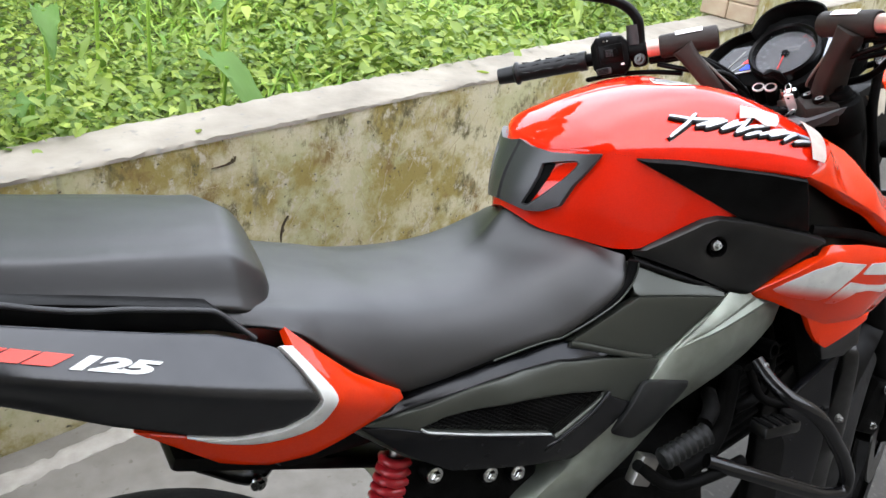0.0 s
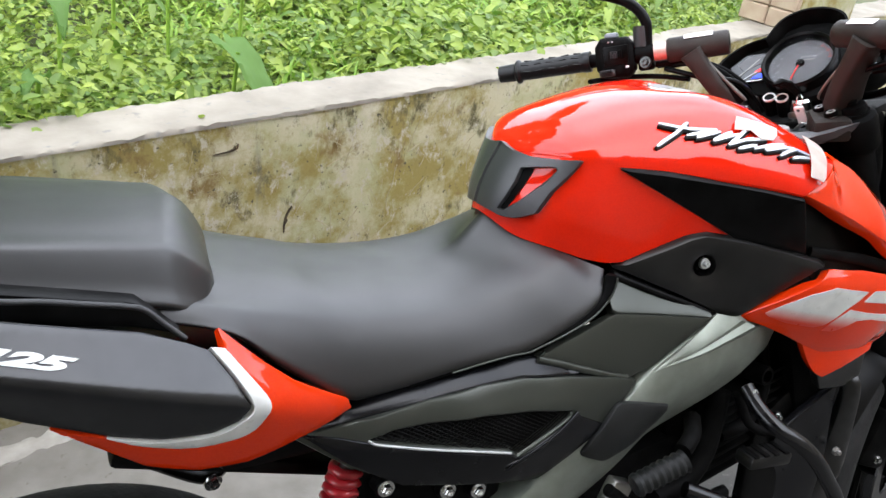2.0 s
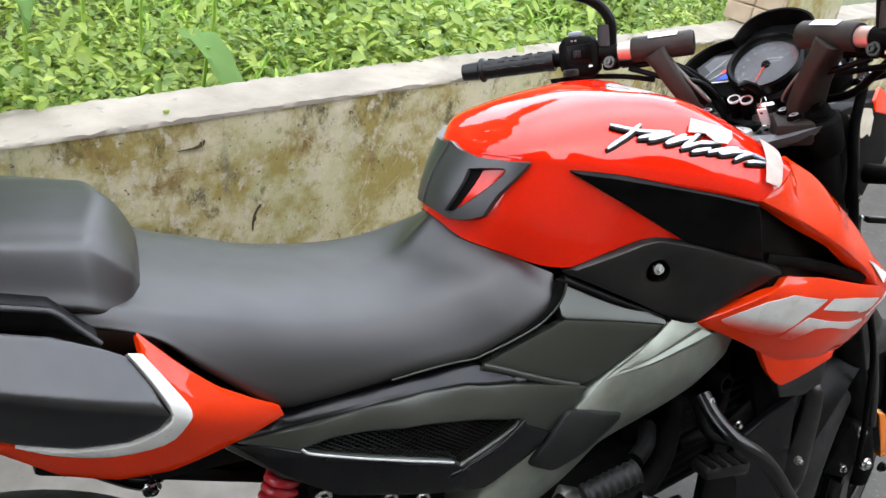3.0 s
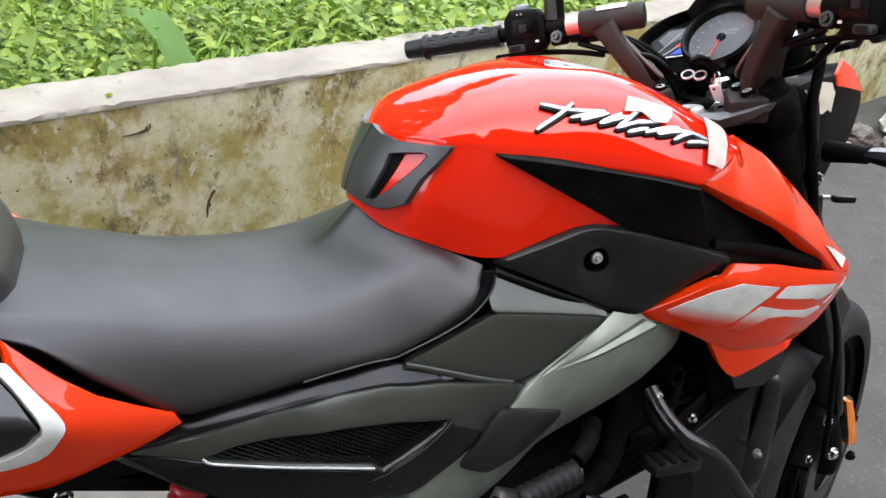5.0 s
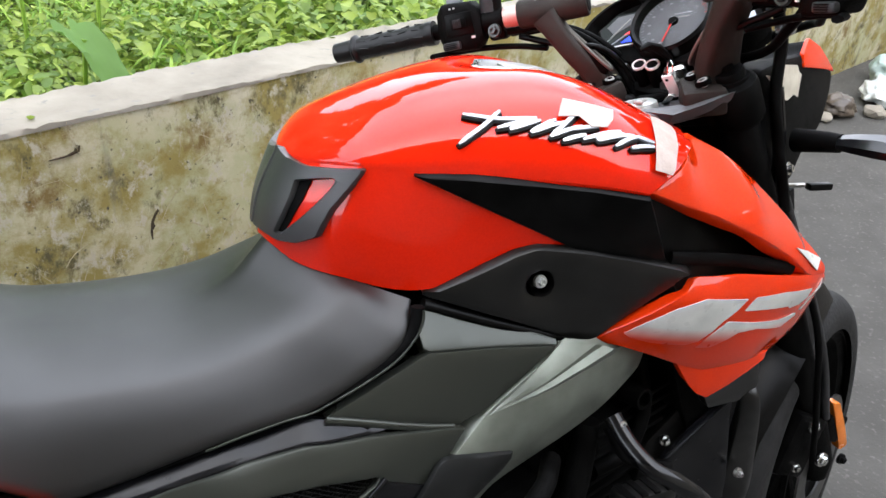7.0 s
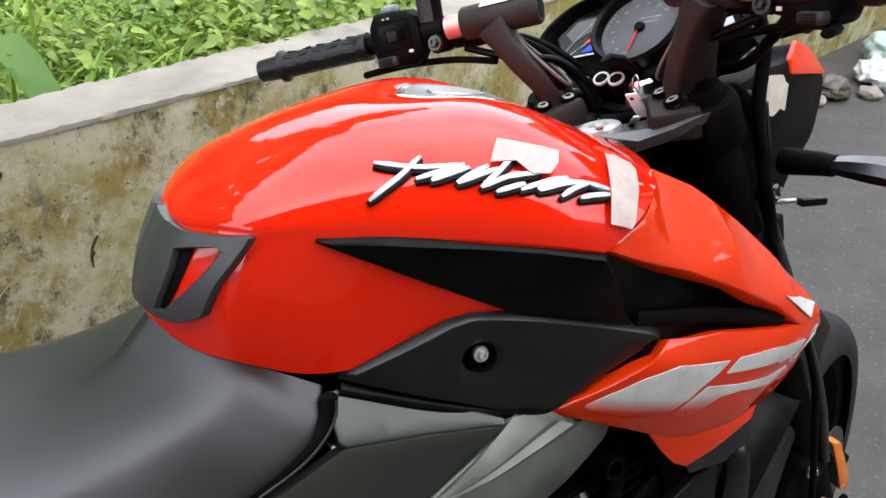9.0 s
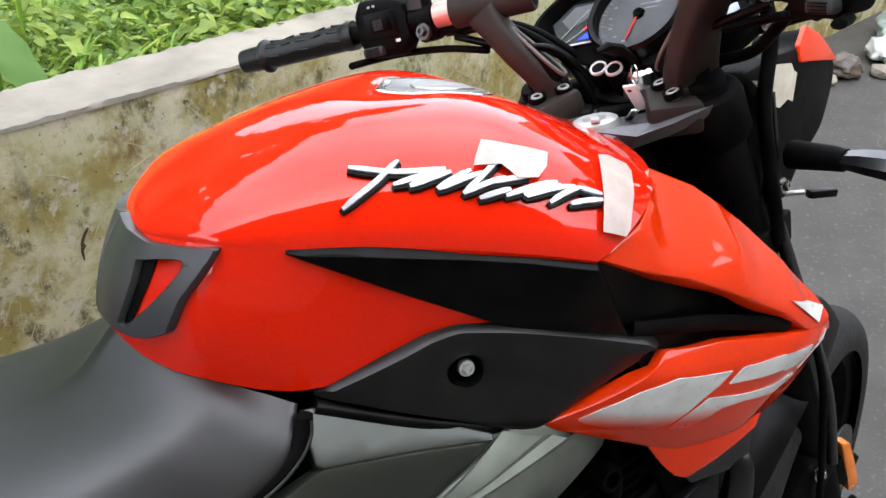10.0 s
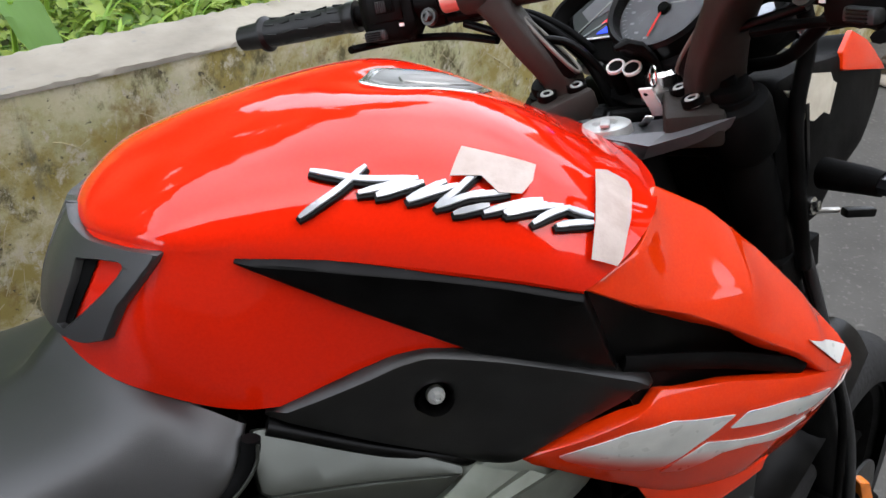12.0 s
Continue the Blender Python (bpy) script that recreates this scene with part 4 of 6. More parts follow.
# ---- frame and rear side panels ----
SPAR = Skin([(-0.222, 0.161, 0.766), (-0.321, 0.163, 0.707), (-0.487, 0.165, 0.587), (-0.60, 0.165, 0.515), (-0.091, 0.150, 0.712), (-0.153, 0.146, 0.641), (-0.312, 0.146, 0.585), (-0.437, 0.146, 0.5),
             (-0.255, 0.176, 0.690), (-0.36, 0.177, 0.62), (-0.47, 0.173, 0.55), (-0.155, 0.168, 0.718)])
spar = both("frame_spar", SPAR, rounded([(-0.224, 0.766), (-0.276, 0.738), (-0.321, 0.709), (-0.381, 0.668), (-0.442, 0.624), (-0.487, 0.588), (-0.562, 0.540), (-0.66, 0.44), (-0.56, 0.38), (-0.437, 0.497), (-0.362, 0.545), (-0.312, 0.583),
                                         (-0.233, 0.617), (-0.153, 0.640), (-0.098, 0.680), (-0.091, 0.715), (-0.14, 0.745), (-0.19, 0.766)], 0.008), M_FRAME, bike, "grey-green metallic frame spar", thick=0.05, edge=0.014)


def spar_ridge(side):
    """A pressed fan of two folds that opens towards the spar's front end."""
    A, B, C, D, E = (Vector(p) for p in ((-0.322, 0.702), (-0.226, 0.7655), (-0.193, 0.755), (-0.168, 0.742), (-0.135, 0.733)))
    rows = []
    for i in range(13):
        f = i / 12
        row = []
        for k, (w, lift) in enumerate(((B, 0.0005), (B.lerp(C, 0.5), 0.007), (C, 0.009), (C.lerp(D, 0.5), 0.0035), (D, 0.007), (E, -0.002))):
            p = A.lerp(w, f)
            h = float(SPAR.half([p[:]])[0])
            row.append(Vector((p.x, side * (h + 0.001 + lift * min(1, 0.15 + 1.1 * f)), p.y)))
        rows.append(row)
    loft("spar_ridge", rows, M_FRAME, spar, "folded ridge pressed into the spar", angle=20, flip=side > 0)


spar_ridge(-1)
spar_ridge(1)
sheet("spar_pad", on_side(SPAR, -1), rounded([(-0.386, 0.676), (-0.35, 0.668), (-0.291, 0.647), (-0.309, 0.625), (-0.400, 0.593), (-0.439, 0.612)], 0.009), M_PAD, spar, "dark grey rubber inlay", lift=0.005, thick=0.008, edge=0.005)

FACET = Skin([(-0.379, 0.122, 0.832), (-0.383, 0.152, 0.791), (-0.236, 0.166, 0.763), (-0.30, 0.142, 0.795)])
both("panel_facet", FACET, rounded([(-0.386, 0.830), (-0.36, 0.826), (-0.236, 0.768), (-0.238, 0.7625), (-0.3845, 0.7895), (-0.3905, 0.794), (-0.3905, 0.806)], 0.002), M_GUN, bike, "gunmetal upper facet of the side panel", thick=0.01, edge=0.003)
PANEL = Skin([(-0.383, 0.152, 0.791), (-0.236, 0.166, 0.763), (-0.503, 0.157, 0.748), (-0.41, 0.150, 0.80), (-0.321, 0.160, 0.70), (-0.39, 0.160, 0.74)])
both("side_panel", PANEL, rounded([(-0.3845, 0.7885), (-0.238, 0.7615), (-0.276, 0.734), (-0.321, 0.706), (-0.358, 0.6985), (-0.4338, 0.7265), (-0.499, 0.7525), (-0.44, 0.7715)], 0.002), M_GUN, bike, "dark gunmetal side panel", thick=0.01, edge=0.003)
SIDE_EDGE = [(-0.7462, 0.7245), (-0.7113, 0.7292), (-0.6471, 0.7363), (-0.5804, 0.7412), (-0.5234, 0.7385), (-0.4586, 0.7262), (-0.3918, 0.7090), (-0.352, 0.6970)]
BLADE = Skin([(-0.503, 0.144, 0.760), (-0.566, 0.138, 0.7585), (-0.64, 0.136, 0.754), (-0.697, 0.138, 0.748), (-0.79, 0.150, 0.730), (-0.737, 0.161, 0.725), (-0.647, 0.168, 0.7363), (-0.58, 0.170, 0.7412), (-0.523, 0.170, 0.7385), (-0.4586, 0.169, 0.725), (-0.392, 0.167, 0.7065), (-0.42, 0.160, 0.728)])
both("side_blade", BLADE, rounded([(-0.500, 0.7535), (-0.52, 0.7595), (-0.566, 0.7590), (-0.64, 0.7545), (-0.697, 0.748), (-0.80, 0.724)] + [(x, z + 0.0008) for x, z in SIDE_EDGE[:6]] + [(-0.4380, 0.7262), (-0.47, 0.7405)], 0.0015),
     M_GLOSS, bike, "glossy black upper blade of the side panel", thick=0.01, edge=0.003)
for s in (-1, 1):
    tube("panel_ridge", [(x, s * (float(PANEL.half([(x, z)])[0]) + 0.001), z) for x, z in ((-0.499, 0.7515), (-0.47, 0.7405), (-0.4338, 0.7258), (-0.395, 0.7105), (-0.365, 0.700))], 0.0030, M_GUN, bike, "rolled lower lip of the side panel", 10, flat=1.5)
LOWER = Skin([(-0.80, 0.160, 0.722), (-0.737, 0.162, 0.725), (-0.647, 0.168, 0.7363), (-0.58, 0.170, 0.7412), (-0.523, 0.170, 0.7385), (-0.4586, 0.170, 0.725), (-0.345, 0.167, 0.698), (-0.717, 0.172, 0.705), (-0.60, 0.184, 0.708), (-0.48, 0.181, 0.697), (-0.445, 0.178, 0.679), (-0.544, 0.184, 0.651), (-0.736, 0.165, 0.669), (-0.613, 0.165, 0.617), (-0.487, 0.166, 0.60)])
mesh_hole = [(-0.7192, 0.7050), (-0.6883, 0.7108), (-0.6496, 0.7108), (-0.5852, 0.7083), (-0.5116, 0.6971), (-0.457, 0.6833), (-0.4598, 0.6765), (-0.5074, 0.6520), (-0.533, 0.6400), (-0.5466, 0.6535), (-0.6372, 0.679), (-0.6889, 0.6945)]
lower = both("lower_panel", LOWER, rounded([(-0.797, 0.720)] + SIDE_EDGE + [(-0.381, 0.664), (-0.442, 0.620), (-0.487, 0.584), (-0.544, 0.602), (-0.613, 0.616), (-0.677, 0.637), (-0.736, 0.669)], 0.003),
             M_GUN, bike, "gunmetal lower side panel with a mesh opening", holes=[rounded(mesh_hole, 0.003)], thick=0.014, edge=0.003)


def grille():
    """A fine diamond mesh behind the opening of the side panel."""
    hole = [Vector(p) for p in mesh_hole]
    bm = bmesh.new()
    step = 0.0052

    def at(x, z):
        return Vector((x, -float(LOWER.half([(x, z)])[0]) + 0.005, z))
    for slope in (0.62, -0.62):
        for k in range(-20, 120):
            z0 = 0.60 + k * step
            run = []
            for i in range(60):
                x = -0.72 + i * 0.0046
                z = z0 + slope * (x + 0.72) - (0.17 if slope > 0 else -0.0)
                if inside(hole, Vector((x, z))):
                    run.append(at(x, z))
                elif len(run) > 1:
                    tube_into(bm, run[::max(1, len(run) - 1)] if len(run) < 4 else [run[0], run[len(run) // 2], run[-1]], 0.0007, 4, caps=False)
                    run = []
                else:
                    run = []
            if len(run) > 1:
                tube_into(bm, [run[0], run[-1]], 0.0007, 4, caps=False)
    return part("grille_mesh", bm, M_BLACK, lower, "fine black mesh")


grille()
sheet("grille_back", on_side(LOWER, -1), mesh_hole, M_ENGINE, lower, "", lift=-0.016, thick=0, edge=0)
for name, line, r, mt, lab in (("bright_strip", ((-0.7192, 0.7070), (-0.712, 0.7015), (-0.6889, 0.6935), (-0.6373, 0.678), (-0.5466, 0.6528)), 0.0016, M_ALLOY, "thin bright trim strip"),
                               ("panel_rib", ((-0.4514, 0.6815), (-0.462, 0.6735), (-0.4913, 0.6535), (-0.548, 0.625)), 0.0030, M_GLOSS, "rolled rib beside the mesh")):
    tube(name, [(x, -float(LOWER.half([(x, z)])[0]) - 0.0035, z) for x, z in line], r, mt, lower, lab)
both("belly_panel", LOWER, [(-0.79, 0.7235), (-0.7192, 0.7035), (-0.6889, 0.6912), (-0.6372, 0.6757), (-0.5466, 0.6502), (-0.531, 0.6365), (-0.4600, 0.6720), (-0.4514, 0.677), (-0.4020, 0.648), (-0.49, 0.586), (-0.544, 0.600), (-0.613, 0.614), (-0.677, 0.634), (-0.745, 0.682)], M_GLOSS, bike, "black lower edge of the side panel", lift=0.0035, thick=0.006)

# between seat and side panel: black tube as the gap's shade, thin lip
SEAM = [(-0.66, 0.7505), (-0.6108, 0.756), (-0.5727, 0.7598), (-0.5371, 0.7622), (-0.5114, 0.7618), (-0.4964, 0.7650), (-0.4579, 0.7765), (-0.4221, 0.7900), (-0.4000, 0.8063), (-0.3895, 0.8220), (-0.3870, 0.8350)]
for s in (-1, 1):
    for name, dx, dy, dz, r, mt, lab in (("gap_shade", -0.0030, -0.005, 0.0020, 0.0072, M_DARKGAP, "black tube drawn as the shaded gap beside the seat"), ("panel_lip", 0.0, 0.002, 0.0, 0.0014, M_GUN, "thin lip of the side panel")):
        tube(name, [(x + dx, s * (min(0.153, float(PANEL.half([(x, z)])[0])) + dy), z + dz) for x, z in (SEAM if name == "gap_shade" else SEAM[1:])], r, mt, bike, lab, 8)

# ---- seats ----
def seat(name, D, S, T, mt, label, bulge=0.008, crisp=False):
    """A padded seat over its lower edge D, shoulder S and centre line T, one point a station."""
    D, S, T = (catmull(q, 6) for q in (D, S, T))
    rows = []
    n = len(D)
    for i, (d, s, t) in enumerate(zip(D, S, T)):
        full = bulge if crisp else bulge * min(1, (n - 1 - i) / 14)      # the padding thins out under the tank
        m1 = d.lerp(s, 0.35) + Vector((0, full, 0.0))
        m2 = d.lerp(s, 0.75) + Vector((0, full * 0.7, 0.003 * full / bulge))
        q = s.lerp(t, 0.45)
        q.z = s.z + (t.z - s.z) * 0.75
        if crisp:
            line = catmull([d - Vector((0, 0.03, 0.012)), d, d.lerp(s, 0.3), d.lerp(s, 0.85), s.lerp(d, 0.02) - Vector((0, 0.006, -0.001)), s.lerp(t, 0.2) + Vector((0, 0, 0.001)), q, t], 4)
        else:
            s = s.lerp((m2 + q) / 2, 0.25 + 0.45 * max(0, i / n - 0.4))
            line = catmull([d - Vector((0, 0.03, 0.012)), d, m1, m2, s, q, t], 5)
        rows.append([Vector((p.x, -p.y, p.z)) for p in line] + [p.copy() for p in line[-2::-1]])
    return loft(name, rows, mt, bike, label, angle=70)


seat("rider_seat", [(-0.93, 0.14, 0.872), (-0.852, 0.155, 0.850), (-0.805, 0.155, 0.806), (-0.74, 0.155, 0.755), (-0.698, 0.155, 0.750), (-0.59, 0.155, 0.760), (-0.506, 0.155, 0.766), (-0.432, 0.152, 0.793), (-0.405, 0.146, 0.814), (-0.390, 0.126, 0.838)],
     [(-0.93, 0.12, 0.89), (-0.865, 0.125, 0.876), (-0.81, 0.125, 0.860), (-0.755, 0.125, 0.846), (-0.71, 0.123, 0.835), (-0.62, 0.12, 0.826), (-0.55, 0.115, 0.831), (-0.49, 0.112, 0.846), (-0.455, 0.104, 0.860), (-0.440, 0.092, 0.860)],
     [(-0.93, 0, 0.902), (-0.87, 0, 0.888), (-0.82, 0, 0.874), (-0.77, 0, 0.862), (-0.72, 0, 0.848), (-0.62, 0, 0.834), (-0.57, 0, 0.836), (-0.54, 0, 0.847), (-0.518, 0, 0.867), (-0.498, 0, 0.887)],
     M_VINYL, "dark grey vinyl rider seat")
seat("pillion_seat", [(-1.40, 0.12, 1.005), (-1.25, 0.138, 0.962), (-1.1, 0.145, 0.926), (-1.0, 0.145, 0.904), (-0.915, 0.143, 0.884), (-0.888, 0.138, 0.873), (-0.869, 0.125, 0.866), (-0.860, 0.105, 0.862)],
     [(-1.40, 0.105, 1.03), (-1.25, 0.118, 0.999), (-1.1, 0.125, 0.965), (-1.0, 0.125, 0.950), (-0.920, 0.122, 0.938), (-0.893, 0.118, 0.931), (-0.863, 0.104, 0.903), (-0.853, 0.088, 0.880)],
     [(-1.40, 0, 1.04), (-1.25, 0, 1.008), (-1.1, 0, 0.974), (-1.0, 0, 0.960), (-0.908, 0, 0.952), (-0.872, 0, 0.946), (-0.849, 0, 0.910), (-0.845, 0, 0.882)],
     M_VINYL, "dark grey vinyl pillion seat", 0.004, True)

# ---- tail ----
class Fold:
    """A side with one soft fold along it: its top edge, fold and lower edge as (x, half width, z) lines."""

    def __init__(self, xs, top, fold, low, soft=0.009):
        self.soft = soft
        self.f = [curve(xs, [p[k] for p in line]) for line in (top, fold, low) for k in (0, 1)]

    def half(self, q):
        out = []
        for x, z in np.asarray(q, float):
            yt, zt, yc, zc, yb, zb = (f(x) for f in self.f)
            d = z - zc
            up, dn = (yc - yt) / max(zt - zc, 1e-3), (yc - yb) / max(zc - zb, 1e-3)
            mean, diff = (up + dn) / 2, (up - dn) / 2
            out.append(yc - mean * (math.sqrt(d * d + self.soft ** 2) - self.soft) - diff * d)
        return np.array(out)


TAIL = Fold([-1.40, -1.11, -1.0, -0.93, -0.88, -0.83, -0.78, -0.73],
            [(0.165, 1.04), (0.183, 0.934), (0.182, 0.904), (0.180, 0.884), (0.176, 0.872), (0.186, 0.837), (0.174, 0.796), (0.150, 0.764)],
            [(0.19, 1.004), (0.222, 0.8996), (0.223, 0.860), (0.222, 0.835), (0.220, 0.817), (0.213, 0.796), (0.190, 0.772), (0.158, 0.748)],
            [(0.16, 0.962), (0.190, 0.862), (0.188, 0.800), (0.184, 0.748), (0.181, 0.727), (0.178, 0.722), (0.170, 0.728), (0.152, 0.732)])
tail = both("tail_panel", TAIL, rounded([(-1.40, 1.04), (-1.105, 0.934), (-1.022, 0.909), (-0.936, 0.884), (-0.899, 0.868), (-0.880, 0.858), (-0.862, 0.831), (-0.849, 0.803), (-0.861, 0.788), (-0.885, 0.778), (-0.93, 0.780), (-0.97, 0.791),
                                          (-1.035, 0.818), (-1.115, 0.864), (-1.40, 0.962)], 0.003), M_TAIL, bike, "satin black tail panel", thick=0.012, edge=0.003, step=0.0055)
V_OUT = [(-0.866, 0.855), (-0.846, 0.827), (-0.831, 0.802), (-0.836, 0.788), (-0.855, 0.768), (-0.90, 0.764), (-0.945, 0.776), (-0.975, 0.791)]
V_IN = [(-0.97, 0.790), (-0.93, 0.7785), (-0.884, 0.7765), (-0.860, 0.787), (-0.8475, 0.803), (-0.861, 0.832), (-0.879, 0.8585)]
V_OUT, V_IN = ([(p[0], p[1]) for p in catmull([(x, z, 0.0) for x, z in line], 3)] for line in (V_OUT, V_IN))
both("tail_stripe", TAIL, rounded(V_OUT + V_IN, 0.001), M_WHITE, bike, "white chevron stripe on the tail", lift=0.0015, thick=0.008, edge=0.001)
both("tail_cowl", TAIL, rounded([(-0.868, 0.872), (-0.80, 0.807), (-0.737, 0.758), (-0.731, 0.742), (-0.795, 0.735), (-0.85, 0.723), (-0.897, 0.726), (-0.945, 0.744), (-1.02, 0.805), (-0.975, 0.7905)] + [(x, z - 0.0006) for x, z in V_OUT[::-1][1:]], 0.002),
     M_ORANGE, bike, "glossy orange-red tail cowl", thick=0.012, edge=0.003)
RAILSIDE = Skin([(-1.40, 0.16, 1.07), (-1.1, 0.176, 0.945), (-0.936, 0.172, 0.904), (-0.90, 0.172, 0.868), (-1.02, 0.172, 0.9)])
both("tail_inner", RAILSIDE, [(-1.40, 1.065), (-1.102, 0.946), (-0.936, 0.904), (-0.90, 0.866), (-0.936, 0.880), (-1.022, 0.896), (-1.105, 0.926), (-1.40, 1.03)], M_BLACK, bike, "black inner tail moulding", thick=0.02, edge=0.002)
for s in (-1, 1):
    tube("grab_rail", [(-1.40, s * 0.168, 1.068), (-1.102, s * 0.183, 0.947), (-1.0, s * 0.182, 0.920), (-0.945, s * 0.180, 0.906), (-0.930, s * 0.180, 0.900), (-0.915, s * 0.180, 0.884), (-0.898, s * 0.180, 0.866)], 0.0032, M_RUBBER, bike, "dark grey grab rail", flat=0.8)


def tail_text():
    """The number on the tail, with a plain block mark before it."""
    cu = bpy.data.curves.new("tail_number", "FONT")
    cu.body, cu.size, cu.shear, cu.extrude = "125", 0.0165, 0.5, 0.0006
    cu.offset, cu.space_character = 0.0007, 0.90
    tmp = new("tail_number", cu)
    me = bpy.data.meshes.new_from_object(tmp.evaluated_get(bpy.context.evaluated_depsgraph_get()))
    bpy.data.objects.remove(tmp)
    bm = bmesh.new()
    bm.from_mesh(me)
    bm2 = bmesh.new()
    for u0, w in ((-0.0315, 0.006), (-0.0225, 0.010), (-0.0115, 0.010)):
        r = bmesh.ops.create_cube(bm2, size=1)
        bmesh.ops.scale(bm2, vec=(w, 0.019, 0.0012), verts=r["verts"])
        for v in r["verts"]:
            v.co += Vector((u0 + 0.008 + 0.45 * v.co.y, 0.0105, 0))
    for b, mt, nm, lab in ((bm, M_WHITE, "tail_number", "white number 125"), (bm2, M_NS, "tail_mark", "red block mark")):
        for v in b.verts:
            # along the tail, dropping towards its front
            x = -1.068 + v.co.x * (2.85 if nm == "tail_number" else 2.1)
            z = 0.8975 - 0.36 * (x + 1.068) + v.co.y * (0.80 if nm == "tail_number" else 0.45)
            h = float(TAIL.half([(x, z)])[0])
            v.co = Vector((x, -h - 0.0015 - v.co.z, z))
        bmesh.ops.recalc_face_normals(b, faces=b.faces)
        part(nm, b, mt, tail, lab, smooth=False)


tail_text()
tube("tail_bracket", [(-0.93, 0.05, 0.60), (-0.86, 0.06, 0.55), (-0.82, 0.06, 0.58)], 0.02, M_BLACK, bike, "black bracket below the tail", flat=0.4)
bolt(bike, (-0.852, 0.04, 0.548), (0.3, -1, -0.3), 0.008)
block("rear_mudguard", (0.30, 0.12, 0.02), pose(-0.83, 0.0, 0.63, 0, 18, 0), M_BLACK, bike, "black inner rear mudguard", 0.008)
block("inner_tail", (0.42, 0.20, 0.06), pose(-1.0, 0, 0.80, 0, 20, 0), M_BLACK, bike, "black tail underside", 0.01)
block("seat_base", (0.50, 0.22, 0.09), pose(-0.62, 0, 0.70, 0, 0, 0), M_BLACK, bike, "black seat base and air box", 0.02)
block("under_tank", (0.40, 0.20, 0.16), pose(-0.20, 0, 0.80, 0, 8, 0), M_ENGINE, bike, "dark inner structure below the tank", 0.03)

# ---- wheels ----
def wheel(name, at, yaw, R, W, label):
    m = pose(*at, 0, 0, yaw) @ pose(0, 0, 0, 90, 0, 0)
    w = new(name)
    w.parent, w["label"] = bike, label
    prof = [((R - W * 0.5) + W * 0.5 * math.cos(a), W * 0.5 * math.sin(a)) for a in [math.pi * (k / 16 - 0.5) * 1.25 for k in range(17)]]
    bm = lathe_into(bmesh.new(), prof, m, 72)
    bmesh.ops.recalc_face_normals(bm, faces=bm.faces)
    part("tyre", bm, M_TYRE, w, "black ribbed tyre", angle=40)
    r = R - W * 0.78
    lathe("rim", [(r, -W * 0.38), (r + 0.008, -W * 0.36), (r - 0.012, -W * 0.25), (r - 0.022, 0), (r - 0.012, W * 0.25), (r + 0.008, W * 0.36), (r, W * 0.38)], m, M_ENGINE, w, "black alloy rim", 48)
    for k in range(5):
        a = 2 * math.pi * k / 5
        q = m @ Matrix.Rotation(a, 4, "Z")
        bm = bmesh.new()
        for d in (-0.16, 0.16):
            tube_into(bm, [q @ Vector((0.03, 0, 0)), q @ Vector((r * 0.55, r * d * 0.6, 0.0)), q @ Vector((r - 0.008, r * d, 0))], [0.014, 0.011, 0.013], 8)
        part("spoke", bm, M_ENGINE, w, "black alloy spoke")
    lathe("hub", [(0.0, -0.055), (0.04, -0.055), (0.042, -0.02), (0.036, 0), (0.042, 0.02), (0.04, 0.055), (0, 0.055)], m, M_ENGINE, w, "black hub", 24)
    return w, m


rear_wheel, rm = wheel("rear_wheel", (-1.05, 0, 0.305), 0, 0.305, 0.11, "rear wheel with a black tyre")
front_wheel, fm = wheel("front_wheel", (0.390, 0.0, 0.293), 22, 0.293, 0.088, "front wheel with a black tyre")
disc = bmesh.new()
lathe_into(disc, [(0.07, 0.060), (0.12, 0.060), (0.12, 0.056), (0.07, 0.056), (0.07, 0.060)], fm, 40)
part("brake_disc", disc, M_DISC, front_wheel, "steel brake disc")

# ---- tank details ----
M_CAP = material("cap_grey", (0.22, 0.22, 0.21), 0.35, 0.6)
HEX = [(-0.248, 0.000), (-0.222, 0.036), (-0.152, 0.036), (-0.124, 0.000), (-0.152, -0.036), (-0.222, -0.036)]
cap = sheet("filler_cap", tank_top, rounded(HEX, 0.006), M_CHROME, bike, "bright metal filler cap", lift=0.0012, thick=0.008, edge=0.003, step=0.008)
sheet("cap_plate", tank_top, rounded([(-0.186 + (x + 0.186) * 0.84, y * 0.80) for x, y in HEX], 0.006), M_CAP, cap, "grey inset plate of the cap", lift=0.0021, thick=0.002, edge=0.001, step=0.008)
sheet("cap_flap", tank_top, rounded([(-0.212, -0.008), (-0.176, -0.018), (-0.15, -0.010), (-0.15, 0.014), (-0.178, 0.02), (-0.208, 0.012)], 0.005), M_STEEL, cap, "steel lock flap of the cap", lift=0.0040, thick=0.003, edge=0.002, step=0.008)


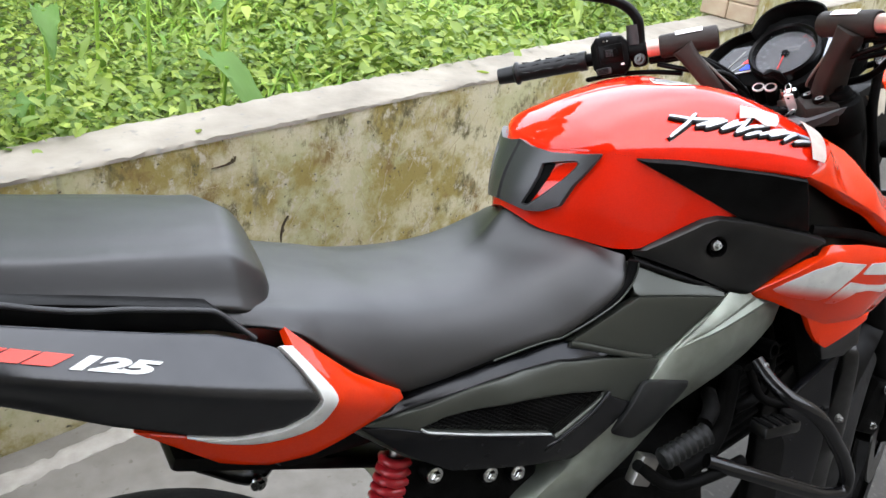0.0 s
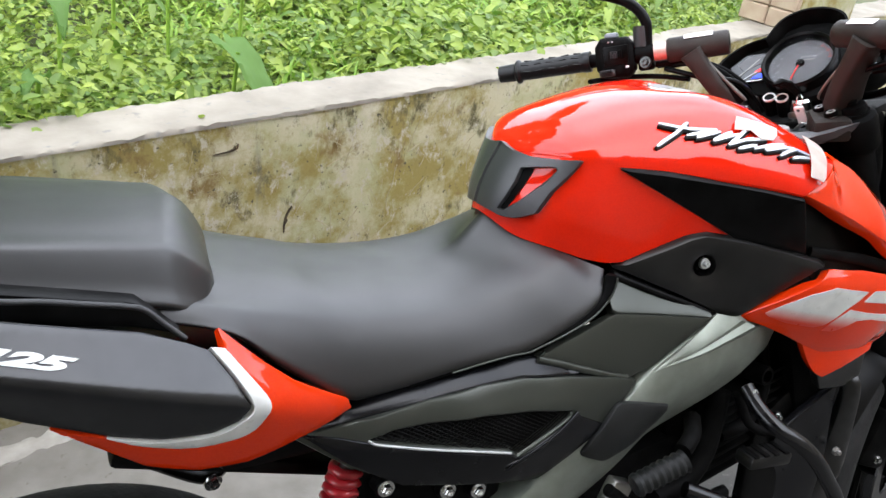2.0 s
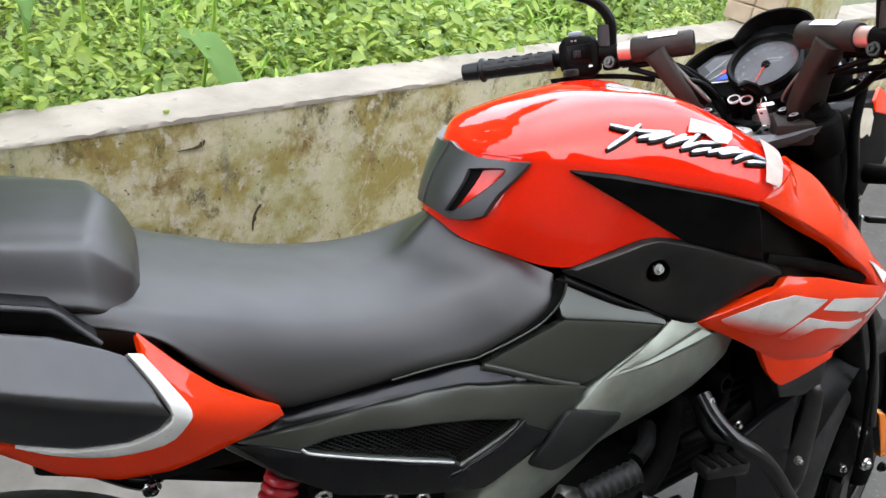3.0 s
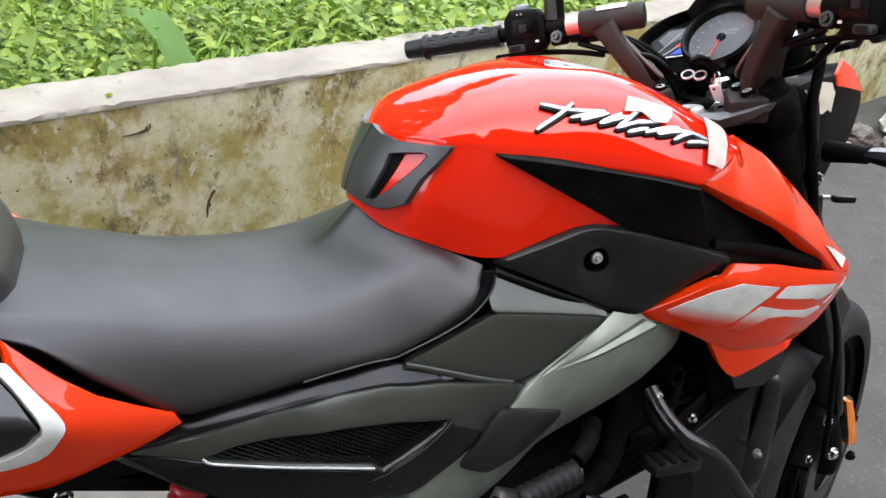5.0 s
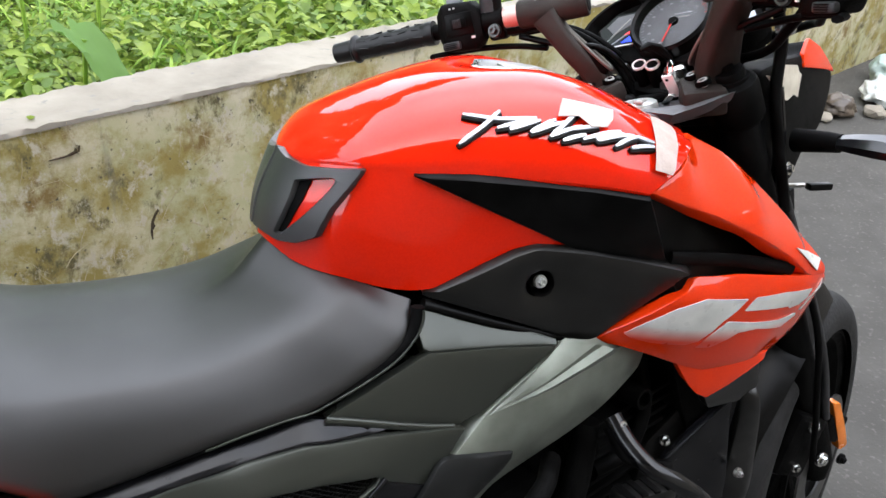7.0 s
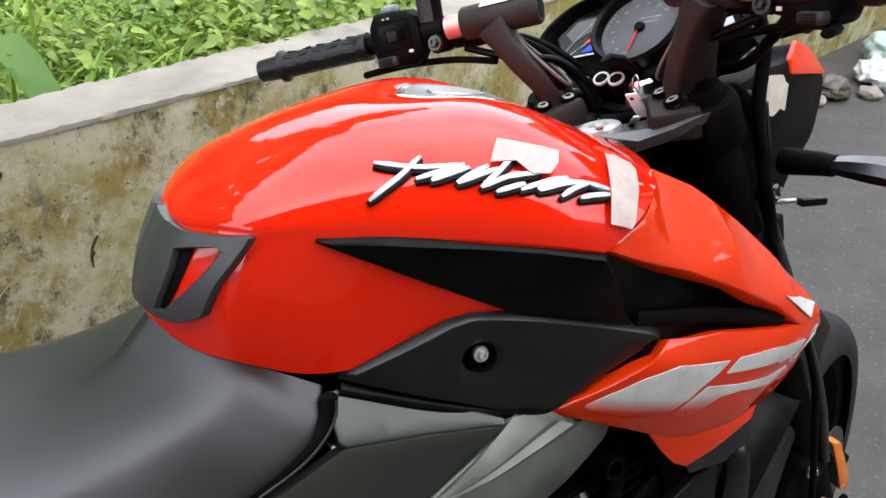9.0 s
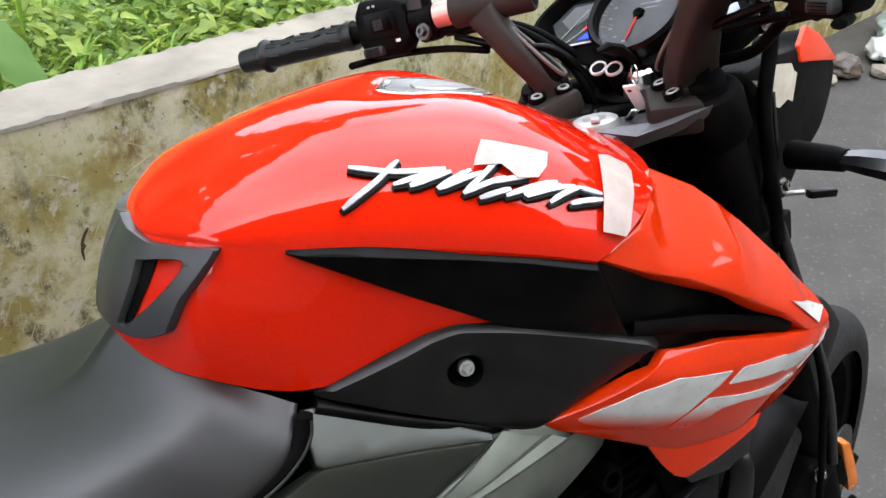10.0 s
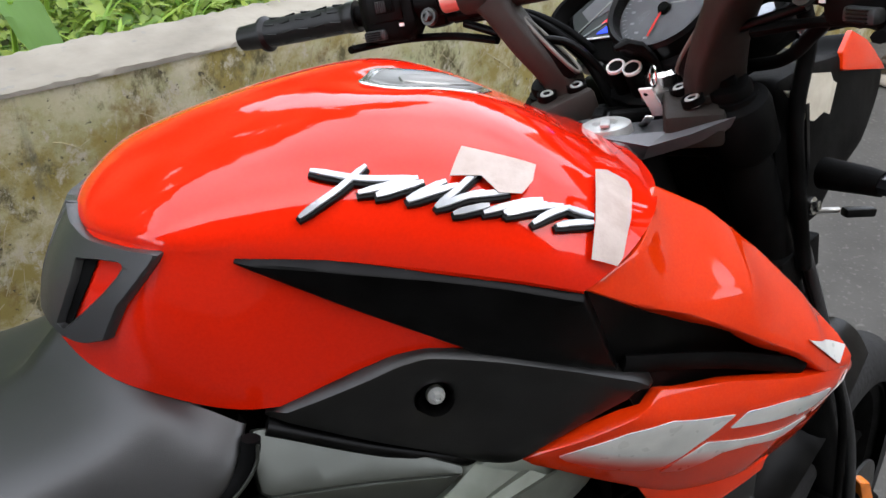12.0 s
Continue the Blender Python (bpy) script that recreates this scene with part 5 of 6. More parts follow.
def badge():
    """A raised white mark on black backing: a long bar with a tail and a row of plain slanted strokes."""
    strokes = (((-0.318, -0.1115), (-0.2908, -0.1287), (-0.2586, -0.1434)), ((-0.2865, -0.1232), (-0.3066, -0.128), (-0.3333, -0.1298)), ((-0.2937, -0.1354), (-0.2586, -0.1434)),
               ((-0.2586, -0.1434), (-0.2832, -0.141)), ((-0.2834, -0.1415), (-0.256, -0.147)), ((-0.2424, -0.1527), (-0.2663, -0.1511)), ((-0.2655, -0.1521), (-0.236, -0.1575)),
               ((-0.2159, -0.1541), (-0.2355, -0.1598), (-0.2508, -0.1615)), ((-0.2500, -0.1620), (-0.2219, -0.167)), ((-0.2066, -0.1726), (-0.2302, -0.1658)), ((-0.2219, -0.1740), (-0.2412, -0.1690)),
               ((-0.2232, -0.1763), (-0.1880, -0.1830)), ((-0.1862, -0.1858), (-0.2111, -0.1811)), ((-0.2098, -0.1826), (-0.1760, -0.1890)), ((-0.1717, -0.1907), (-0.1957, -0.1914)), ((-0.1700, -0.1915), (-0.1573, -0.1963)), ((-0.1817, -0.1975), (-0.1596, -0.2001)))
    for st in strokes:
        backing = None
        line = [Vector((*p, 0)) for p in st]
        line = catmull(line, 5) if len(line) > 2 else [line[0].lerp(line[1], k / 6) for k in range(7)]
        P, N = tank_top([(p.x, p.y) for p in line])
        n = len(P)
        for nm, wide, lift, thick, mt, lab in (("badge_stroke", 0.0037, 0.0032, 0.0042, M_BLACK, "black backing of a raised stroke"), ("stroke_face", 0.0024, 0.0056, 0.0030, M_BADGE, "white slanted stroke")):
            bm = bmesh.new()
            ribs = []
            for i in range(n):
                along_it = (P[min(i + 1, n - 1)] - P[max(i - 1, 0)]).normalized()
                side = N[i].cross(along_it).normalized()
                w = wide * (0.62 if i in (0, n - 1) else 1.0)
                c = P[i] + along_it * (wide * 0.8 * (-1 if i == 0 else 1 if i == n - 1 else 0))
                if nm == "badge_stroke":
                    c = c + Vector((-0.0008, -0.0014, -0.0008))
                ribs.append([bm.verts.new(c + side * (w * a) + N[i] * h) for a, h in ((-1, lift - thick), (-1, lift - 0.0005), (-0.8, lift), (0.8, lift), (1, lift - 0.0005), (1, lift - thick))])
            for a, b in zip(ribs, ribs[1:]):
                for k in range(5):
                    bm.faces.new((a[k], b[k], b[k + 1], a[k + 1]))
            bm.faces.new(ribs[0])
            bm.faces.new(ribs[-1][::-1])
            bmesh.ops.recalc_face_normals(bm, faces=bm.faces)
            backing = part(nm, bm, mt, backing or tank, lab, angle=30)


badge()
sheet("tape", tank_top, [Vector(p) for p in ((-0.2377, -0.1517), (-0.2216, -0.1359), (-0.2039, -0.1475), (-0.1797, -0.1614), (-0.1878, -0.172), (-0.1984, -0.1771), (-0.2123, -0.1716), (-0.2185, -0.1592))], M_TAPE, tank, "torn piece of masking tape", lift=0.0065, thick=0.0006, edge=0, step=0.006)
sheet("tape", tank_top, [Vector(p) for p in ((-0.131, -0.160), (-0.119, -0.157), (-0.106, -0.164), (-0.109, -0.174), (-0.1275, -0.199), (-0.145, -0.2165), (-0.150, -0.2183), (-0.167, -0.2132), (-0.157, -0.2005))], M_TAPE, tank, "strip of masking tape", lift=0.0062, thick=0.0006, edge=0, step=0.006)

# ---- steering: built straight ahead, turned to the left lock ----
STEER = Matrix.Translation((0, 0.002, 0.966)) @ Matrix.Rotation(radians(22), 4, Vector((-math.sin(radians(25)), 0, math.cos(radians(25))))) @ Matrix.Translation((0, 0, -0.966))


def steer(ob):
    ob.matrix_basis = STEER
    return ob


M_YOKE = material("yoke_casting", (0.10, 0.102, 0.108), 0.38, 0.2, second=(0.13, 0.132, 0.138), bump=0.3, bump_scale=900)
M_YOKE2 = material("riser_casting", (0.026, 0.021, 0.018), 0.5, 0.0, second=(0.036, 0.030, 0.026), bump=0.35, bump_scale=1100, spec=0.2)
M_SWITCH = material("grey_switch", (0.20, 0.22, 0.25), 0.4)
M_RIM = material("pale_edge", (0.12, 0.11, 0.095), 0.5, 0.2, bump=0.3, bump_scale=900)
M_DARK = material("black_casting", (0.0016, 0.0016, 0.0015), 0.55, spec=0.05, bump=0.2, bump_scale=900)
M_LCD = material("display_glass", (0.030, 0.032, 0.036), 0.12, spec=0.6)

for s in (-1, 1):
    y = s * 0.1
    up = steer(tube("fork_tube", [(0.04, y, 0.985), (0.052, y, 0.950), (0.156, y, 0.73)], [0.024, 0.025, 0.025], M_DARK, bike, "black upper fork tube", 20, n=1))
    lathe("fork_cap", [(0, 0.010), (0.008, 0.010), (0.009, 0.004), (0.018, 0.003), (0.020, 0.0), (0.020, -0.01)], toward((0.037, y, 0.992), (-0.42, 0, 0.906)), M_DARK, up, "black fork cap", 24)
    steer(tube("fork_leg", [(0.143, y, 0.755), (0.150, y, 0.74), (0.32, y * 0.97, 0.37), (0.348, y * 0.93, 0.31), (0.352, y * 0.9, 0.275)], [0.028, 0.031, 0.028, 0.027, 0.02], M_DARK, bike, "black lower fork leg", 20))
steer(tube("brake_hose", [(0.12, -0.135, 0.82), (0.185, -0.145, 0.66), (0.25, -0.14, 0.54), (0.29, -0.13, 0.42)], 0.0065, M_RUBBER, bike, "black brake hose", 8))
steer(tube("brake_hose", [(0.13, -0.13, 0.80), (0.19, -0.15, 0.62), (0.22, -0.14, 0.48), (0.26, -0.12, 0.36)], 0.005, M_MATT, bike, "black brake hose", 8))
caliper = block("brake_caliper", (0.075, 0.05, 0.11), pose(0.285, -0.085, 0.40, 0, 25, 0), M_ENGINE, bike, "black brake caliper", 0.012)
bolt(caliper, (0.295, -0.115, 0.44), r=0.007)
bolt(caliper, (0.335, -0.112, 0.36), r=0.008)
bolt(caliper, (0.27, -0.113, 0.37), r=0.005)
block("reflector_bracket", (0.05, 0.03, 0.05), pose(0.378, -0.082, 0.395, 0, 25, 0), M_DARK, bike, "black bracket of the reflector", 0.006)
refl = sheet("reflector", on_side(Skin([(0.36, 0.098, 0.45), (0.45, 0.092, 0.32), (0.40, 0.099, 0.40), (0.38, 0.096, 0.38)]), -1), rounded([(0.354, 0.455), (0.373, 0.450), (0.420, 0.348), (0.400, 0.344)], 0.006), M_AMBER, bike, "amber reflector on the fork", lift=0.002, thick=0.012, edge=0.003)
bolt(bike, (0.408, -0.098, 0.325), r=0.006, mt=M_DARK, label="black bolt")


def mudguard():
    rows = []
    m = pose(0.36, 0, 0.29, 0, 0, 22)
    for i in range(25):
        a = radians(82 + 70 * i / 24)
        w = 0.060 * (0.62 + 0.38 * math.sin(math.pi * min(i + 3, 24) / 27))
        row = []
        for k in range(-6, 7):
            f = k / 6
            r = 0.338 - 0.034 * abs(f) ** 2.2
            row.append(m @ Vector((r * math.cos(a), w * f, r * math.sin(a))))
        rows.append(row)
    return loft("front_mudguard", rows, M_BLACK, bike, "satin black front mudguard", angle=60)


mudguard()


def plate(name, outline, z, thick, mt, parent, label, tilt=0.0, bevel=0.003, seg=2):
    """A flat casting over an (x, y) outline; tilt: how far its front rises."""
    bm = bmesh.new()
    f = bm.faces.new([bm.verts.new((x, y, z + tilt * x)) for x, y in outline])
    ex = bmesh.ops.extrude_face_region(bm, geom=[f])["geom"]
    for v in ex:
        if isinstance(v, bmesh.types.BMVert):
            v.co.z -= thick
    bmesh.ops.recalc_face_normals(bm, faces=bm.faces)
    if bevel:
        bmesh.ops.bevel(bm, geom=list(bm.edges), offset=bevel, segments=seg, affect="EDGES", profile=0.5)
    return part(name, bm, mt, parent, label)


yoke = steer(plate("top_yoke", [(-0.052, -0.020), (-0.046, -0.036), (-0.012, -0.058), (0.036, -0.078), (0.075, -0.094), (0.078, -0.06), (0.055, -0.03), (0.055, 0.03), (0.078, 0.06), (0.075, 0.094), (0.036, 0.078), (-0.012, 0.058), (-0.046, 0.036), (-0.052, 0.020)],
                   0.958, 0.020, M_YOKE, bike, "dark grey cast top yoke", 0.05, 0.004, 1))
for s in (-1, 1):
    # a thin raised wing along the yoke's edge and the clamp round the fork
    bm = bmesh.new()
    a, b, c, d = Vector((-0.008, s * 0.066, 0.957)), Vector((0.013, s * 0.120, 0.968)), Vector((-0.010, s * 0.090, 0.956)), Vector((-0.030, s * 0.061, 0.948))
    for tri in ((a, b, c), (a, c, d), (Vector((-0.046, s * 0.020, 0.957)), a, d)):
        bm.faces.new([bm.verts.new(v + Vector((0, 0, 0.003))) for v in (tri if s < 0 else tri[::-1])])
    bmesh.ops.remove_doubles(bm, verts=bm.verts, dist=1e-6)
    r = bmesh.ops.extrude_face_region(bm, geom=list(bm.faces))
    for v in r["geom"]:
        if isinstance(v, bmesh.types.BMVert):
            v.co += Vector((0.006, -s * 0.010, -0.014))
    bmesh.ops.recalc_face_normals(bm, faces=bm.faces)
    part("yoke_wing", bm, M_YOKE, yoke, "grey wing edge of the yoke", smooth=False)
    lathe("fork_clamp", [(0.0, 0.022), (0.024, 0.022), (0.031, 0.018), (0.0335, 0.010), (0.0335, -0.030), (0.030, -0.036)], toward((0.050, s * 0.1, 0.962), (-0.42, 0, 0.906)), M_DARK, yoke, "black clamp round the fork", 32)
    block("yoke_arm", (0.060, 0.060, 0.034), pose(0.055, s * 0.062, 0.944, 0, 0, -14 * s), M_DARK, yoke, "black arm of the yoke", 0.008)
lathe("stem_nut", [(0, 0.002), (0.010, 0.002), (0.012, 0.006), (0.020, 0.006), (0.0235, 0.004), (0.0245, 0.0), (0.0255, -0.008)], toward((-0.018, -0.008, 0.961), (-0.1, 0, 1)), M_ALLOY, yoke, "bright steering stem nut", 32)
block("nut_slot", (0.046, 0.009, 0.004), pose(-0.018, -0.008, 0.9665, 0, 4, 35), M_ALLOY, yoke, "steel cross bar of the stem nut", 0.0015)
block("cable_guide", (0.045, 0.012, 0.010), pose(0.012, 0.020, 0.966, 0, 0, 30), M_DARK, yoke, "black cable guide", 0.003)
block("cable_guide", (0.050, 0.020, 0.012), pose(0.030, -0.010, 0.964, 0, 0, -50), M_DARK, yoke, "black cover on the yoke", 0.004)
steer(tube("headstock", [(-0.01, 0, 0.94), (0.10, 0, 0.72)], 0.050, M_DARK, bike, "black steering head", 20))
steer(plate("lower_yoke", [(0.09, -0.128), (0.17, -0.13), (0.18, 0), (0.17, 0.13), (0.09, 0.128), (0.07, 0)], 0.80, 0.035, M_DARK, bike, "black lower yoke", 0.12))
steer(block("loom_cover", (0.05, 0.17, 0.20), pose(0.10, 0, 0.87, 0, -25, 0), M_DARK, bike, "black inner cover between the fork legs", 0.02))
ignition = steer(lathe("ignition_lock", [(0, 0.010), (0.006, 0.010), (0.007, 0.013), (0.015, 0.013), (0.0185, 0.009), (0.019, -0.03)], toward((0.072, -0.014, 0.990), (-0.2, 0, 1)), M_CHROME, bike, "bright ignition lock", 24))
block("lock_plate", (0.040, 0.022, 0.010), pose(0.060, -0.022, 0.978, 0, 0, -30), M_STEEL, ignition, "steel plate of the lock", 0.003)
tube("key_head", [(0.068, -0.014, 1.002), (0.060, -0.010, 1.014), (0.050, -0.002, 1.026), (0.040, 0.006, 1.030), (0.032, 0.013, 1.026)], [0.004, 0.009, 0.012, 0.012, 0.006], M_MATT, ignition, "black key head", 12, n=1, flat=0.45)
tag_m = pose(0.018, -0.036, 0.980, -6, -38, 8)
tag = block("key_tag", (0.003, 0.014, 0.037), tag_m, M_WHITEBOX, ignition, "white key tag", 0.0012)
lathe("tag_hole", [(0, 0.0022), (0.0022, 0.0022)], tag_m @ pose(-0.0, 0.001, 0.0125, 0, -90, 0), M_DARK, tag, "", 12)
tube("key_ring", [Vector((0.036, -0.026, 1.000)) + Vector((0.004 * math.cos(a), 0.006 * math.cos(a), 0.010 * math.sin(a))) for a in [k * 0.6283 for k in range(10)]], 0.0011, M_CHROME, ignition, "thin key ring", 6, True, 1)
sk = block("spare_key", (0.0025, 0.0085, 0.032), pose(0.000, -0.040, 0.966, 10, -65, 35), M_CHROME, ignition, "steel key hanging from the ring", 0.0008)

# ---- handlebars ----
B0, B1 = Vector((-0.115, 0.434, 1.067)), Vector((0.02, 0.100, 1.094))


def along(p, ax):
    """A pose at p whose x axis runs along ax and z as upright as it can."""
    y = UP.cross(ax).normalized()
    z = ax.cross(y)
    return Matrix.Translation(p) @ Matrix((ax, y, z)).transposed().to_4x4()


def superloop(p, u, v, a, b, e=0.5, n=24):
    out = []
    for j in range(n):
        w = 2 * math.pi * j / n
        c, q = math.cos(w), math.sin(w)
        out.append(p + u * (a * math.copysign(abs(c) ** e, c)) + v * (b * math.copysign(abs(q) ** e, q)))
    return out


def bar_side(s, side):
    """One half of the split handlebar: bar, grip, sleeve, cast riser with its foot and bolts, switches."""
    def q(v):
        return Vector((v[0], v[1] * s, v[2]))
    e0, e1 = q(B0), q(B1)
    at = lambda k: e0.lerp(e1, k)
    ax = (e1 - e0).normalized()
    bar = steer(tube("handlebar", [at(0.3), at(1.0)], 0.0112, M_DARK, bike, "black " + side + " handlebar", 16, n=1))
    line, rad = [], []
    n = 44
    for k in range(n + 1):
        f = k / n
        r = 0.0160
        if f < 0.19:
            r = 0.0142 + 0.0075 * f
        if 0.19 <= f <= 0.245:
            r = 0.0205
        if f > 0.93:
            r = 0.0172
        line.append(at(0.445 * f))
        rad.append(r)
    grip = tube("grip", line, rad, M_GRIP, bar, "black rubber grip with raised ribs", 24, n=1, angle=28)
    back = (Vector((-1, 0, 0)) - ax * Vector((-1, 0, 0)).dot(ax)).normalized()
    top = UP - ax * UP.dot(ax)
    for j in range(5):
        w = radians(-50 + 42 * j)
        o = (back * math.cos(w) + top * math.sin(w)).normalized() * 0.0163
        for k in range(5):
            m0 = at(0.445 * (0.27 + 0.135 * k + 0.02 * (j % 2)))
            zig = top * (0.0008 if k % 2 else -0.0008)
            tube("grip_rib", [m0 + o - zig, m0 + o + ax * 0.013 + zig], 0.0011, M_GRIP, grip, "", 5, n=1)
    tube("sleeve", [at(0.735), at(0.80)], 0.0138, M_PINK, bar, "bright pinkish metal sleeve", 20, n=1)
    # the cast riser
    r0, r1 = at(0.795), at(1.055)
    riser = steer(tube("riser", [r0 - ax * 0.001, r0 + ax * 0.002, r1 - ax * 0.003, r1], [0.0175, 0.0195, 0.0195, 0.0175], M_YOKE2, bike, "black cast " + side + " handlebar riser", 28, n=1, angle=50))
    lathe("bar_end", [(0, 0.0008), (0.013, 0.0008), (0.014, -0.001)], toward(r1, ax), M_DARK, riser, "", 24)
    arm = [((-0.002, 0.132, 1.084), 0.019, 0.0185), ((0.004, 0.122, 1.066), 0.021, 0.0155), ((0.016, 0.105, 1.036), 0.023, 0.0148), ((0.034, 0.090, 1.008), 0.026, 0.0155), ((0.043, 0.084, 0.990), 0.026, 0.018), ((0.044, 0.082, 0.955), 0.026, 0.020)]
    pts = catmull([q(k[0]) for k in arm], 5)
    wid = catmull([(k[1], k[2], 0) for k in arm], 5)
    rows = []
    for i, p in enumerate(pts):
        t = (pts[min(i + 1, len(pts) - 1)] - pts[max(i - 1, 0)]).normalized()
        if i > len(pts) - 6:
            t = (t + Vector((0, 0, -1.2))).normalized()
        u = q((1, 0.42, 0.0))
        u = (u - t * u.dot(t)).normalized()
        loop = superloop(p, u, t.cross(u), wid[i].x, wid[i].y)
        rows.append(loop + loop[:1])
    foot = block("riser_foot", (0.060, 0.053, 0.035), Matrix.Translation(q((0.025, 0.073, 0.9655))) @ pose(0, 0, 0, 0, -16, -32 * s), M_YOKE2, riser, "cast foot of the riser", 0.007)
    loft("riser_arm", rows, M_YOKE2, riser, "cast arm of the riser", cap=True, angle=50)
    # long hollow in the arm's inner face: black insert as its shade, pale rim
    pa, pb = q((0.010, 0.107, 1.059)), q((0.035, 0.061, 1.002))
    d = (pb - pa)
    u = q((1, 0.42, 0.0))
    u = (u - d * u.dot(d) / d.length_squared).normalized()
    nn = u.cross(d).normalized()
    if nn.y * s > 0:
        nn = -nn
    loop = []
    for j in range(28):
        w = 2 * math.pi * j / 28
        f = 0.5 - 0.5 * math.cos(w)
        half = 0.0150 * (0.55 + 0.45 * f) * abs(math.sin(w)) ** 0.6
        loop.append(pa + d * f + u * (half * (1 if math.sin(w) > 0 else -1)) + nn * 0.0035)
    tube("pocket_rim", loop, 0.0022, M_RIM, riser, "pale rim of the casting", 8, True, 1)
    bm = bmesh.new()
    vs = [bm.verts.new(p - nn * 0.001) for p in loop]
    bm.faces.new(vs)
    ex = bmesh.ops.extrude_face_region(bm, geom=list(bm.faces))
    for v in ex["geom"]:
        if isinstance(v, bmesh.types.BMVert):
            v.co -= nn * 0.02
    bmesh.ops.recalc_face_normals(bm, faces=bm.faces)
    part("pocket_shade", bm, M_DARK, riser, "black insert painted as the shade of a hollow in the casting", smooth=False)
    for b in ((0.028, 0.058, 0.9930), (0.009, 0.081, 0.9870)):
        way = Vector((-0.35, -0.15 * s, 1))
        bm = lathe_into(bmesh.new(), [(0.0034, -0.0012), (0.0038, 0.0004), (0.0060, 0.0004), (0.0066, -0.0004), (0.0066, -0.008)], toward(q(b), way), 20)
        bmesh.ops.recalc_face_normals(bm, faces=bm.faces)
        bl = part("bolt", bm, M_ALLOY, riser, "bright socket bolt")
        block("socket", (0.0066, 0.0026, 0.002), toward(q(b), way) @ pose(0, 0, -0.0006, 0, 0, 30), M_DARK, bl, "", 0)
        # raised near-black ring painted as the shade of the bolt's recess
        lathe("bore_shade", [(0.0068, -0.0016), (0.0086, 0.0006), (0.0098, 0.0003), (0.0102, -0.006)], toward(q(b), way), M_DARK, riser, "", 24)
    lab = at(0.93)
    block("label", (0.044, 0.0005, 0.013), along(lab, ax) @ pose(0, 0, 0, 28 * s, 0, 0) @ pose(0, 0, 0.0202, 90, 0, 0), M_WHITEBOX, riser, "small white paper label", 0)
    # switches
    m = along(at(0.563), ax * s * -1 if s < 0 else ax)
    back_y = -1 if (m.to_3x3() @ Vector((0, 1, 0))).x > 0 else 1
    rows = []
    for k in range(13):
        f = k / 12
        g = min(1, 0.62 + 2.2 * min(f, 1 - f))
        c0 = m @ Vector((-0.031 + 0.062 * f, 0, 0.002 - 0.004 * f))
        yv, zv = m.to_3x3() @ Vector((0, 1, 0)), m.to_3x3() @ Vector((0, 0, 1))
        loop = superloop(c0, yv, zv, 0.0245 * g, 0.0335 * g, 0.42, 28)
        rows.append(loop + loop[:1])
    box = loft("switch_housing", rows, M_MATT, bar, "black " + side + " switch housing", cap=True, angle=45)
    f = m @ pose(0, 0.0245 * back_y, 0.002)
    block("switch_frame", (0.040, 0.003, 0.030), f @ pose(0.004, 0, 0.002), M_BLACK, box, "", 0.0015)
    block("switch_slot", (0.026, 0.004, 0.016), f @ pose(0.004, 0.0006 * back_y, 0.003), M_DARK, box, "dark switch slot", 0.002)
    for g in range(5):
        block("switch_ridge", (0.0014, 0.004, 0.012), f @ pose(-0.004 + 0.0025 * g, 0.0022 * back_y, 0.003), M_RUBBER, box, "", 0.0004)
    block("switch_slider", (0.007, 0.008, 0.013), f @ pose(0.011, 0.002 * back_y, 0.003), M_MATT, box, "black sliding switch", 0.002)
    block("horn_button", (0.026, 0.012, 0.011), f @ pose(-0.012, -0.001 * back_y, -0.025), M_RUBBER, box, "ribbed black horn button", 0.003)
    for g in range(4):
        block("button_ridge", (0.016, 0.002, 0.001), f @ pose(-0.012, 0.0055 * back_y, -0.029 + 0.0025 * g), M_BLACK, box, "", 0)
    for g in (-0.006, 0.0):
        block("pictogram", (0.003, 0.0008, 0.0025), f @ pose(g, 0.001 * back_y, 0.024), M_STEEL, box, "", 0)
    block("pictogram", (0.0055, 0.0008, 0.0035), f @ pose(0.021, 0.001 * back_y, -0.018), M_WHITEBOX, box, "small white symbol", 0)
    block("dip_switch", (0.022, 0.016, 0.010), m @ pose(-0.004, 0.004 * back_y, 0.036), M_SWITCH, box, "grey dip switch", 0.004)
    perch = tube("lever_perch", [at(0.655), at(0.728)], 0.0150, M_DARK, bar, "black lever perch", 18, n=1)
    block("perch_arm", (0.026, 0.030, 0.026), along(at(0.69), ax) @ pose(0, -0.018 * back_y, -0.014), M_DARK, perch, "", 0.006)
    bolt(perch, at(0.70) + back * 0.016 + UP * -0.014, (-1, -0.2 * s, 0.2), 0.006, M_DISC, "dull lever bolt")
    tube("mirror_boot", [at(0.675) + UP * 0.012, at(0.675) + UP * 0.045], 0.0125, M_RUBBER, bar, "ribbed rubber boot of the mirror stalk", 16)
    tube("mirror_stalk", [q((-0.02, 0.2, 1.086)), q((-0.021, 0.199, 1.116)), q((-0.024, 0.201, 1.14)), q((-0.034, 0.22, 1.165)), q((-0.051, 0.257, 1.182)), q((-0.094, 0.354, 1.208))], 0.0085, M_BLACK, bar, "black mirror stalk", 14)
    tube("lever", [q(p) for p in ((0.006, 0.138, 1.041), (-0.005, 0.188, 1.048), (-0.030, 0.235, 1.050), (-0.060, 0.262, 1.048), (-0.088, 0.265, 1.047))], 0.0060, M_DARK, bar, "black hand lever", 8, flat=0.7)
